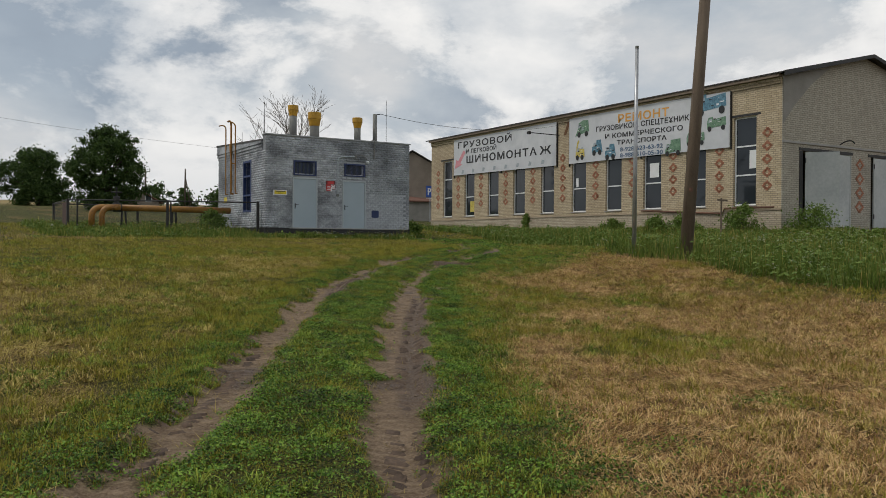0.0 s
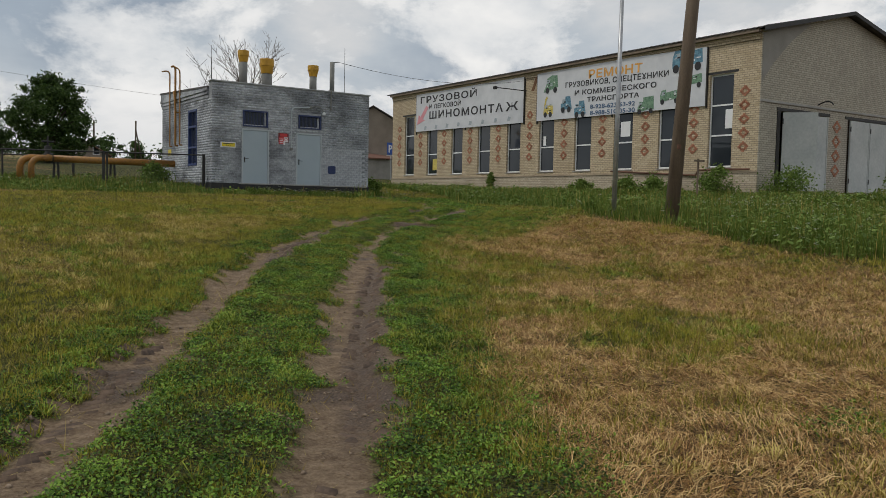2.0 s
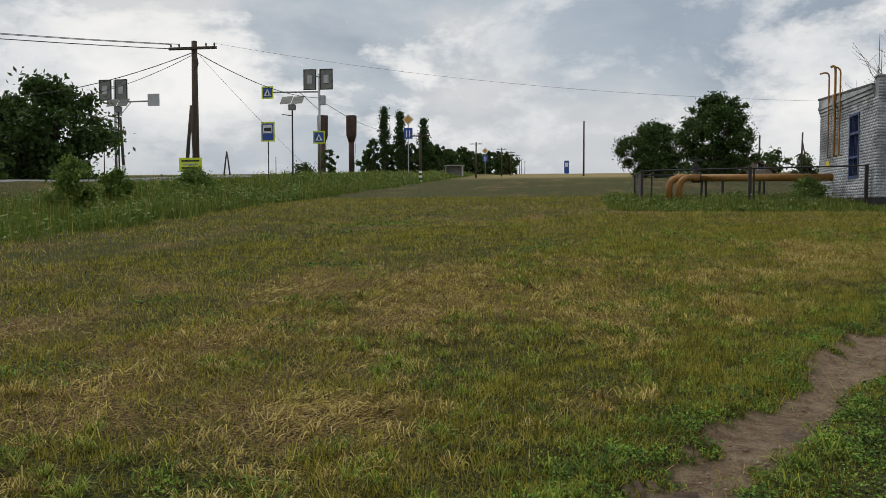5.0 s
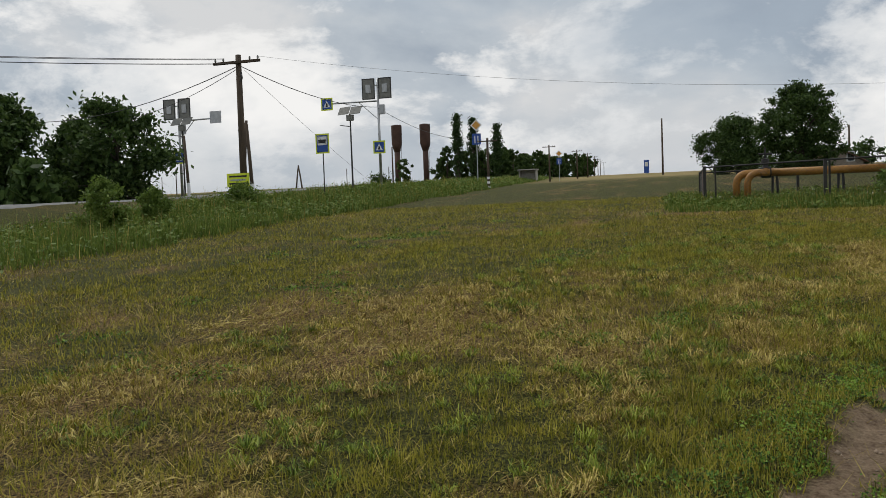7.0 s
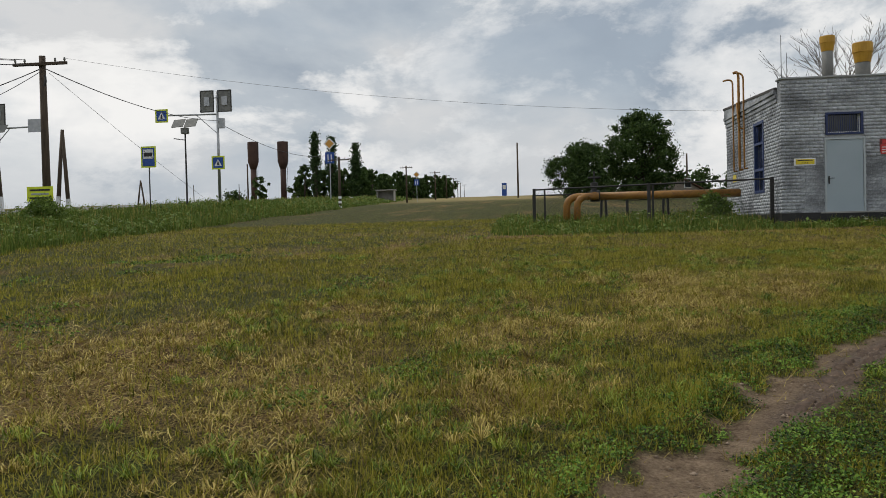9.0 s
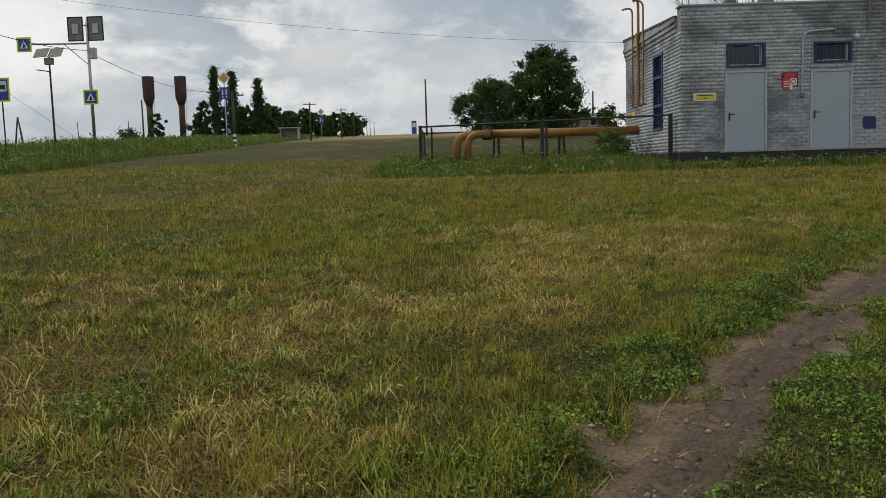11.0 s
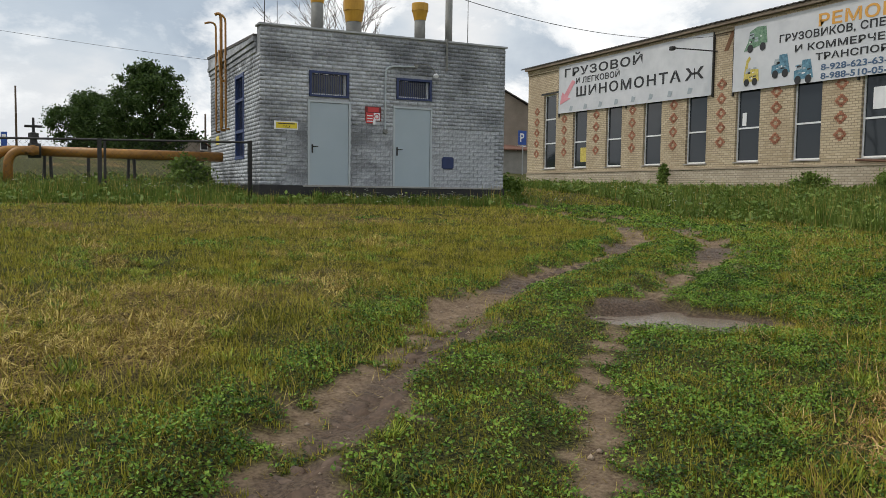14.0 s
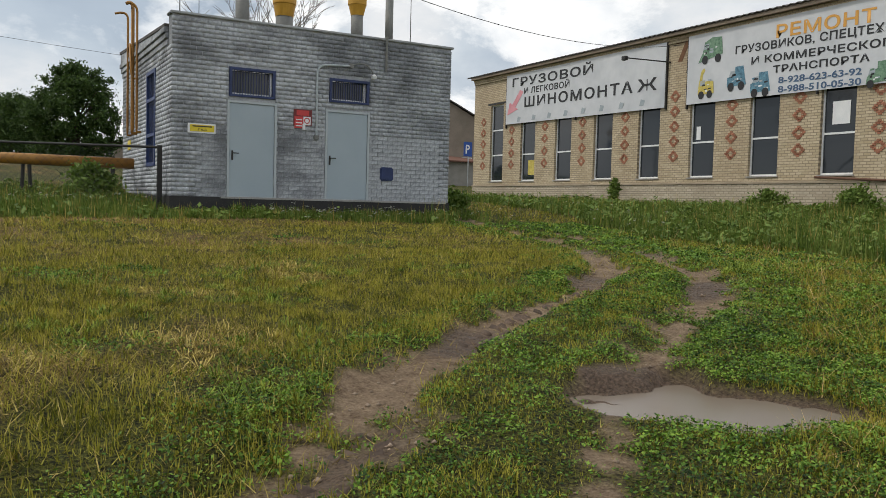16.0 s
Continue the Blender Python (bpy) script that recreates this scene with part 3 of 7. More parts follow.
def ground_material():
    m = bpy.data.materials.new("earth, mown grass and mud")
    m.use_nodes = True
    nt = m.node_tree
    L = nt.links.new
    p = nt.nodes["Principled BSDF"]
    p.inputs["Specular IOR Level"].default_value = 0.2
    tc = nt.nodes.new("ShaderNodeTexCoord")

    def attr(n):
        a = nt.nodes.new("ShaderNodeAttribute")
        a.attribute_name = n
        return a.outputs["Fac"]

    def noise_(s, d=6):
        n = nt.nodes.new("ShaderNodeTexNoise")
        n.inputs["Scale"].default_value, n.inputs["Detail"].default_value = s, d
        n.inputs["Roughness"].default_value = 0.65
        L(tc.outputs["Object"], n.inputs["Vector"])
        return n.outputs["Fac"]

    def ramp(f, *stops):
        r = nt.nodes.new("ShaderNodeValToRGB")
        e = r.color_ramp.elements
        while len(e) < len(stops):
            e.new(0.5)
        for el, (pos, c) in zip(e, stops):
            el.position, el.color = pos, (*c, 1)
        L(f, r.inputs[0])
        return r.outputs[0]

    def mix(f, a, b):
        n = nt.nodes.new("ShaderNodeMix")
        n.data_type = "RGBA"
        L(f, n.inputs[0])
        L(a, n.inputs[6])
        L(b, n.inputs[7])
        return n.outputs[2]

    def calc(op, a, b):
        n = nt.nodes.new("ShaderNodeMath")
        n.operation = op
        for i, v in enumerate((a, b)):
            if isinstance(v, (int, float)):
                n.inputs[i].default_value = v
            else:
                L(v, n.inputs[i])
        return n.outputs[0]

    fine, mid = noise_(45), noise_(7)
    # dark ends of both ramps put the shade between blades into the colour
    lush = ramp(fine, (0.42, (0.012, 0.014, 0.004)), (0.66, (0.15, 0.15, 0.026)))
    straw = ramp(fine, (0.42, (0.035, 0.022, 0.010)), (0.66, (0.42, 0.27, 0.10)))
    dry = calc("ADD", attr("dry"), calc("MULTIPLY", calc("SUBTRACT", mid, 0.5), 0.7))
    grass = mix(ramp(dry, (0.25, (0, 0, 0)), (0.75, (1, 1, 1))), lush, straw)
    dirt = ramp(calc("ADD", calc("MULTIPLY", fine, 0.5), calc("MULTIPLY", mid, 0.5)), (0.38, (0.12, 0.077, 0.047)), (0.62, (0.34, 0.25, 0.165)))
    wetmud = ramp(fine, (0.35, (0.045, 0.028, 0.018)), (0.65, (0.17, 0.115, 0.078)))
    dirt = mix(attr("mud"), dirt, wetmud)
    field = ramp(noise_(0.02), (0.4, (0.30, 0.215, 0.10)), (0.6, (0.22, 0.19, 0.07)))
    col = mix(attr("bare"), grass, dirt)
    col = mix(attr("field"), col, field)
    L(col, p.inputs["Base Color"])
    L(ramp(attr("mud"), (0, (0.95, 0.95, 0.95)), (1, (0.55, 0.55, 0.55))), p.inputs["Roughness"])
    # tyre cleats pressed into the ruts
    s, d = attr("along"), attr("off")
    cleat = calc("SINE", calc("ADD", calc("MULTIPLY", s, 2 * math.pi / 0.13), calc("MULTIPLY", calc("ABSOLUTE", d, 0), 16.0)), 0)
    cleat = calc("MULTIPLY", calc("MULTIPLY", cleat, attr("bare")), calc("MULTIPLY", attr("cleats"), 0.2))
    height = calc("ADD", calc("MULTIPLY", cleat, 1.6), calc("ADD", fine, calc("MULTIPLY", mid, 1.2)))
    b = nt.nodes.new("ShaderNodeBump")
    b.inputs["Strength"].default_value, b.inputs["Distance"].default_value = 1.0, 0.035
    L(height, b.inputs["Height"])
    L(b.outputs[0], p.inputs["Normal"])
    return m


def spread(lo, hi, step, far):
    """Places along an axis: even between lo and hi, wider and wider beyond."""
    mid = list(np.arange(lo, hi + step / 2, step))
    out, d, g = [], 0.0, step
    while d < far:
        g *= 1.16
        d += g
        out.append(d)
    return np.array([lo - v for v in out[::-1]] + mid + [hi + v for v in out])


def make_ground():
    gx, gy = spread(-4, 20, 0.08, 2500), spread(1, 31, 0.08, 2500)
    X, Y = np.meshgrid(gx, gy)
    V = np.stack([X, Y, land(X, Y)], -1).reshape(-1, 3)
    nx, ny = len(gx), len(gy)
    i = (np.arange(ny - 1)[:, None] * nx + np.arange(nx - 1)[None]).ravel()
    F = np.stack([i, i + 1, i + nx + 1, i + nx], -1)
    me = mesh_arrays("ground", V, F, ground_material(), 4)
    x, y = V[:, 0], V[:, 1]
    l, sl = rut_place(x, y, RUT_LEFT)
    r, sr = rut_place(x, y, RUT_RIGHT)
    left = np.abs(l) < np.abs(r)
    far = np.maximum(ease(y, 110, 190) * ease(x + 0.09 * y, -12, 0), ease(-across_road(x, y), 40, 70))
    mud = np.clip((1 - ease(puddle_shape(x, y), 1.2, 2.6)) + ease(wave(x, y, 1.2, 41) + 0.5 * wave(x, y, 0.3, 42), 0.35, 0.8), 0, 1)
    torn = np.maximum((1 - ease(np.abs(l - 0.22), 0.14, 0.26)) * ease(y, 13.6, 14.4) * (1 - ease(y, 18.6, 19.4)), (1 - ease(np.abs(r - 0.2), 0.12, 0.24)) * ease(y, 6.0, 7.0) * (1 - ease(y, 13.0, 13.8)))
    mud = np.maximum(np.maximum(mud, 0.85 * torn), mud_patch(x, y))
    soil = np.maximum(bare(x, y), 1 - ease(puddle_shape(x, y), 1.1, 1.7))
    for name, vals in (("dry", dryness(x, y)), ("bare", soil), ("mud", mud * np.maximum(bare(x, y), 1 - ease(puddle_shape(x, y), 1.0, 2.2))), ("field", far), ("along", np.where(left, sl, sr)), ("off", np.where(left, l, r)),
                       ("cleats", np.where(left, ease(wave(x, y, 2.0, 43), -0.5, 0.2), ease(wave(x, y, 2.0, 44), -0.4, 0.3)))):
        at = me.attributes.new(name, "FLOAT", "POINT")
        at.data.foreach_set("value", vals.astype(np.float32))
    me.shade_smooth()
    return tagged(new("ground", me), "rolling mown grassland with a rutted dirt track", "ground", kind="structure")


make_ground()


# ---- boiler house of painted brick ----
KX0, KX1, KY0, KY1, KZ0, KZ1 = 12.14, 18.98, 33.735, 40.46, 2.03, 5.93
COURSE, BRICK = 0.098, 0.262


def boiler_house():
    house = thing("boiler_house", (15.6, 37.1, 1.7), "small grey painted brick boiler house with two steel doors", "building")
    plinth = part("plinth", box(KX0 - 0.03, KX1 + 0.03, KY0 - 0.03, KY1 + 0.03, 1.35, KZ0, bevel=0.01), M_BLACK, house, "black bitumen-coated plinth")
    part("sill_strip", box(13.2, 18.9, KY0 - 0.05, KY0 - 0.031, KZ0 - 0.03, KZ0 + 0.012), M_CONC, house, "thin pale mortar strip over the plinth")
    # the core stands a joint's depth behind the brick faces
    holes = [(13.335, 14.46, KZ0, 4.17), (15.636, 16.76, KZ0, 4.14), (13.37, 14.41, 4.26, 4.90), (15.72, 16.73, 4.32, 4.88)]
    xs = {KX0 + 0.012, KX1 - 0.012, *[h[0] for h in holes], *[h[1] for h in holes]}
    zs = {KZ0, 5.90, *[h[2] for h in holes], *[h[3] for h in holes]}
    part("front_wall", pierced(xs, zs, holes, lambda u, dd, z: (u, dd, z), KY0 + 0.012, KY0 + 0.38), M_KJOINT, house)
    wy0, wy1, wz0, wz1 = 35.55, 36.65, 2.72, 4.98
    part("side_wall", pierced({KY0 + 0.382, wy0, wy1, KY1}, {KZ0, wz0, wz1, 5.66}, [(wy0, wy1, wz0, wz1)], lambda u, dd, z: (dd, u, z), KX0 + 0.012, KX0 + 0.38), M_KJOINT, house)
    rest = box(KX1 - 0.38, KX1 - 0.012, KY0 + 0.382, KY1 - 0.382, KZ0, 5.66)
    part("far_side_wall", rest, M_KJOINT, house)
    part("back_wall", box(KX0 + 0.382, KX1 - 0.012, KY1 - 0.38, KY1, KZ0, 5.66), M_KJOINT, house)
    roof = slab([(KX0 - 0.08, KY0 + 0.39, 5.67), (KX1 + 0.05, KY0 + 0.39, 5.67), (KX1 + 0.05, KY1 + 0.1, 5.97), (KX0 - 0.08, KY1 + 0.1, 5.97)], (0, 0, 1), 0.07)
    part("roof", roof, M_ROOF, house, "dark felt roof")
    coping = box(KX0 - 0.04, KX1 + 0.05, KY0 - 0.04, KY0 + 0.385, 5.90, 5.955, bevel=0.012)
    part("coping", coping, paint("coping", (0.3, 0.31, 0.32), (0.46, 0.47, 0.48), 2, 0.8, 0.2), house, "pale coping along the front")
    # stepped cornice on the side
    for k in range(3):
        part("cornice", box(KX0 - 0.02 - 0.035 * k, KX0 + 0.012, KY0 + 0.385, KY1 + 0.02, 5.30 + 0.13 * k, 5.42 + 0.13 * k, bevel=0.008), M_KBRICK, house)
    part("cornice_infill", slab([(KX0 - 0.06, KY0 + 0.39, 5.668), (KX0 - 0.06, KY1 + 0.02, 5.668), (KX0 - 0.06, KY1 + 0.02, 5.96)], (1, 0, 0), 0.3), M_KBRICK, house)

    def door(x0, x1, z1):
        d = part("door", box(x0 + 0.055, x1 - 0.055, KY0 + 0.012, KY0 + 0.06, KZ0 + 0.03, z1 - 0.055, bevel=0.006), M_DOOR, house, "pale grey steel door, shut")
        fr = bmesh.new()
        for a in ((x0, x0 + 0.05, KZ0, z1), (x1 - 0.05, x1, KZ0, z1), (x0 + 0.05, x1 - 0.05, z1 - 0.05, z1), (x0 + 0.05, x1 - 0.05, KZ0, KZ0 + 0.028)):
            box(a[0], a[1], KY0 - 0.012, KY0 + 0.07, a[2], a[3], fr)
        part("door_frame", fr, M_FRAME, d)
        hz = KZ0 + 0.98
        h = box(x0 + 0.10, x0 + 0.14, KY0 - 0.002, KY0 + 0.012, hz - 0.16, hz + 0.06, bevel=0.004)
        tube([(x0 + 0.12, KY0 + 0.0, hz), (x0 + 0.12, KY0 - 0.055, hz), (x0 + 0.25, KY0 - 0.06, hz)], 0.012, h, 8)
        part("handle", h, M_IRON, d, "black lever handle")
        for hh in (KZ0 + 0.3, z1 - 0.35):
            part("hinge", tube([(x1 - 0.052, KY0 - 0.004, hh), (x1 - 0.052, KY0 - 0.004, hh + 0.12)], 0.011, None, 8), M_FRAME, d)

    door(13.335, 14.46, 4.17)
    door(15.636, 16.76, 4.14)

    def grille(x0, x1, z0, z1):
        w = bmesh.new()
        for a in ((x0, x0 + 0.06, z0, z1), (x1 - 0.06, x1, z0, z1), (x0 + 0.06, x1 - 0.06, z0, z0 + 0.05), (x0 + 0.06, x1 - 0.06, z1 - 0.06, z1)):
            box(a[0], a[1], KY0 - 0.025, KY0 + 0.1, a[2], a[3], w)
        win = part("window", w, M_BLUE, house, "barred window with a dark blue steel frame")
        part("pane", box(x0 + 0.06, x1 - 0.06, KY0 + 0.12, KY0 + 0.13, z0 + 0.05, z1 - 0.06), M_GLASS, win)
        sash = bmesh.new()
        for a in ((x0 + 0.06, x1 - 0.06, z0 + 0.05, z0 + 0.09), (x1 - 0.12, x1 - 0.06, z0 + 0.09, z1 - 0.06)):
            box(a[0], a[1], KY0 + 0.08, KY0 + 0.12, a[2], a[3], sash)
        part("sash", sash, M_WHITE, win, "white sash")
        n = 15
        for i in range(1, n):
            bx = x0 + 0.06 + (x1 - x0 - 0.12) * i / n
            part("bar", tube([(bx, KY0 + 0.03, z0 + 0.03), (bx, KY0 + 0.03, z1 - 0.04)], 0.008, None, 6), M_BLUE, win)

    grille(13.37, 14.41, 4.26, 4.90)
    grille(15.72, 16.73, 4.32, 4.88)
    # window on the side wall
    w = bmesh.new()
    for a in ((wy0, wy0 + 0.09, wz0, wz1), (wy1 - 0.09, wy1, wz0, wz1), (wy0 + 0.09, wy1 - 0.09, wz0, wz0 + 0.09), (wy0 + 0.09, wy1 - 0.09, wz1 - 0.09, wz1), (wy0 + 0.09, wy1 - 0.09, 3.42, 3.50), (wy0 + 0.09, wy1 - 0.09, 4.25, 4.33)):
        box(KX0 - 0.02, KX0 + 0.1, *a, w)
    sw = part("window", w, paint("blue frame", (0.015, 0.035, 0.12), (0.025, 0.05, 0.16), 3, 0.5, 0.05), house, "tall narrow window with blue steel frame")
    part("pane", box(KX0 + 0.14, KX0 + 0.15, wy0 + 0.09, wy1 - 0.09, wz0 + 0.09, wz1 - 0.09), M_GLASS, sw)
    for i in range(1, 7):
        by = wy0 + 0.09 + (wy1 - wy0 - 0.18) * i / 7
        part("bar", tube([(KX0 + 0.03, by, wz0 + 0.05), (KX0 + 0.03, by, wz1 - 0.05)], 0.009, None, 6), M_BLUE, sw)
    # vent flap
    v = box(17.06, 17.41, KY0 - 0.03, KY0 + 0.01, 2.53, 2.86, bevel=0.03)
    part("vent_flap", v, M_BLUE, house, "dark blue vent flap with rounded corners")
    # conduit with lamp
    c = tube([(15.40, KY0 - 0.03, 3.52), (15.40, KY0 - 0.03, 4.95), *bend((15.40, KY0 - 0.03, 4.95), (15.41, KY0 - 0.03, 5.14), (15.62, KY0 - 0.03, 5.16), 5), (16.28, KY0 - 0.03, 5.20)], 0.026, None, 10)
    part("conduit", c, M_FRAME, house, "grey conduit bent over the door")
    part("conduit_box", box(15.34, 15.46, KY0 - 0.06, KY0 - 0.001, 3.42, 3.52, bevel=0.01), M_GREYMETAL, house)
    arm = tube(bend((16.25, KY0 - 0.03, 5.20), (16.6, KY0 - 0.1, 5.42), (16.78, KY0 - 0.16, 5.02), 8), 0.014, None, 8)
    lamp = part("lamp_arm", arm, M_GREYMETAL, house)
    part("lamp_head", tube([(16.78, KY0 - 0.16, 5.04), (16.78, KY0 - 0.16, 4.99), (16.78, KY0 - 0.16, 4.93)], [0.03, 0.075, 0.06], None, 12), M_WHITE, lamp, "small white outdoor lamp")
    part("junction_box", box(16.2, 16.3, KY0 - 0.06, KY0 - 0.001, 5.15, 5.26, bevel=0.01), M_GREYMETAL, house)
    # notices
    g = part("gas_notice", box(12.48, 13.08, KY0 - 0.012, KY0 - 0.002, 3.40, 3.61), M_WHITE, house, "yellow notice plate with white rim")
    part("notice_face", box(12.53, 13.05, KY0 - 0.018, KY0 - 0.013, 3.435, 3.58), M_YELLOW, g)
    lettering("word", "ГАЗ", (12.70, KY0 - 0.019, 3.45), (1, 0, 0), (0, 0, 1), 0.18, 0.05, M_INK, g)
    part("text_bar", box(12.58, 13.0, KY0 - 0.021, KY0 - 0.0185, 3.535, 3.56), M_INK, g)
    rn = part("fire_notice", box(14.85, 15.29, KY0 - 0.014, KY0 - 0.002, 3.72, 4.09), paint("dark red board", (0.14, 0.02, 0.02), (0.2, 0.03, 0.03), 4, 0.6, 0.1), house, "dark red board with red and white warning plates")
    part("plate", box(14.92, 15.22, KY0 - 0.02, KY0 - 0.015, 3.95, 4.07), M_SIGNRED, rn)
    part("plate", box(14.87, 15.08, KY0 - 0.022, KY0 - 0.0145, 3.66, 3.93), M_SIGNRED, rn)
    part("plate", box(15.085, 15.26, KY0 - 0.02, KY0 - 0.0145, 3.74, 3.93), M_WHITE, rn)
    for k in range(3):
        part("text_bar", box(14.90, 15.05, KY0 - 0.025, KY0 - 0.0225, 3.70 + 0.07 * k, 3.725 + 0.07 * k), M_WHITE, rn)
    ring = tube([(15.17 + 0.06 * math.cos(a), KY0 - 0.022, 3.84 + 0.06 * math.sin(a)) for a in (k * math.pi / 8 for k in range(17))], 0.011, None, 6)
    part("ring", ring, M_SIGNRED, rn)
    part("small_plate", box(15.06, 15.13, KY0 - 0.028, KY0 - 0.0225, 3.63, 3.76), M_WHITE, rn)
    part("side_notice", box(KX0 - 0.012, KX0 - 0.002, 39.05, 39.5, 3.25, 3.5), M_YELLOW, house, "small yellow plate")
    # flues through the roof
    def flue(x, y, top, r, cap_r, cap_h, label, cap=True):
        zb = 5.68 + (y - KY0 - 0.39) * 0.047
        f = part("flue", tube([(x, y, zb), (x, y, top - cap_h * 0.45)], r, None, 18), M_GREYMETAL, house, label, True)
        if cap:
            h = cap_h
            part("cowl", tube([(x, y, top - h - 0.12), (x, y, top - h * 0.62), (x, y, top - h * 0.6), (x, y, top - 0.02), (x, y, top)], [r * 1.05, cap_r * 0.94, cap_r, cap_r, cap_r * 0.96], None, 22), M_CAP, f, "yellow drum cowl")
            part("collar", tube([(x, y, zb), (x, y, zb + 0.08)], r * 1.3, None, 16), M_GREYMETAL, f)
        return f

    flue(14.41, 36.5, 7.67, 0.17, 0.235, 0.36, "grey metal flue with a yellow cowl")
    flue(15.75, 37.2, 7.55, 0.23, 0.315, 0.52, "wide grey flue with a yellow cowl")
    flue(16.75, 34.6, 7.06, 0.15, 0.23, 0.34, "grey metal flue with a yellow cowl")
    mast = flue(17.56, 34.45, 7.32, 0.10, 0.1, 0.1, "plain grey pipe mast", cap=False)
    part("bracket", tube([(17.56, 34.45, 7.25), (17.8, 34.4, 7.30)], 0.02, None, 6), M_IRON, mast)
    part("conduit", tube([(17.15, KY0 - 0.03, 5.15), (17.15, KY0 - 0.06, 5.98), (17.3, KY0 + 0.5, 6.02)], 0.03, None, 8), M_GREYMETAL, house)
    for x, y, t in ((19.6, 36.0, 8.25), (16.0, 38.5, 7.7), (12.6, 35.2, 7.5), (13.9, 39.0, 7.7)):
        x = min(x, 18.95)
        part("lightning_rod", tube([(x, y, 5.7), (x, y, t)], [0.014, 0.008], None, 6), M_IRON, house)
    # vertical gas risers on the side wall
    for y, top, x, r in ((37.5, 6.85, KX0 - 0.10, 0.03), (38.1, 7.03, KX0 - 0.11, 0.045), (38.95, 6.92, KX0 - 0.10, 0.03)):
        low = 3.62
        pts = [(KX0 + 0.05, y, low), (x, y, low), (x, y, low + 0.1), (x, y, top - 0.25)] + bend((x, y, top - 0.25), (x, y, top), (x - 0.32 * (1 if r < 0.04 else 0.5), y + 0.06, top - (0.02 if y < 37.8 else 0.12)), 6)
        if y < 37.8:
            pts = pts[:-1]
        part("gas_riser", tube(pts, r, None, 12), M_GAS, house, "ochre gas vent pipe rising past the roof", True)
    part("riser_link", tube([(KX0 + 0.05, 37.9, 5.0), (KX0 - 0.12, 37.9, 5.0), (KX0 - 0.16, 37.95, 5.1), (KX0 - 0.18, 38.1, 5.9)], 0.03, None, 8), M_GAS, house, "", True)
    return house


HOUSE = boiler_house()


# ---- the long hall with its banners ----
WX, WXR, WY0, WY1, WZ0, EAVE, RIDGE = 34.6, 48.1, 25.62, 58.1, 1.4, 9.55, 11.05
BAY, FIRST = 3.10, 27.03


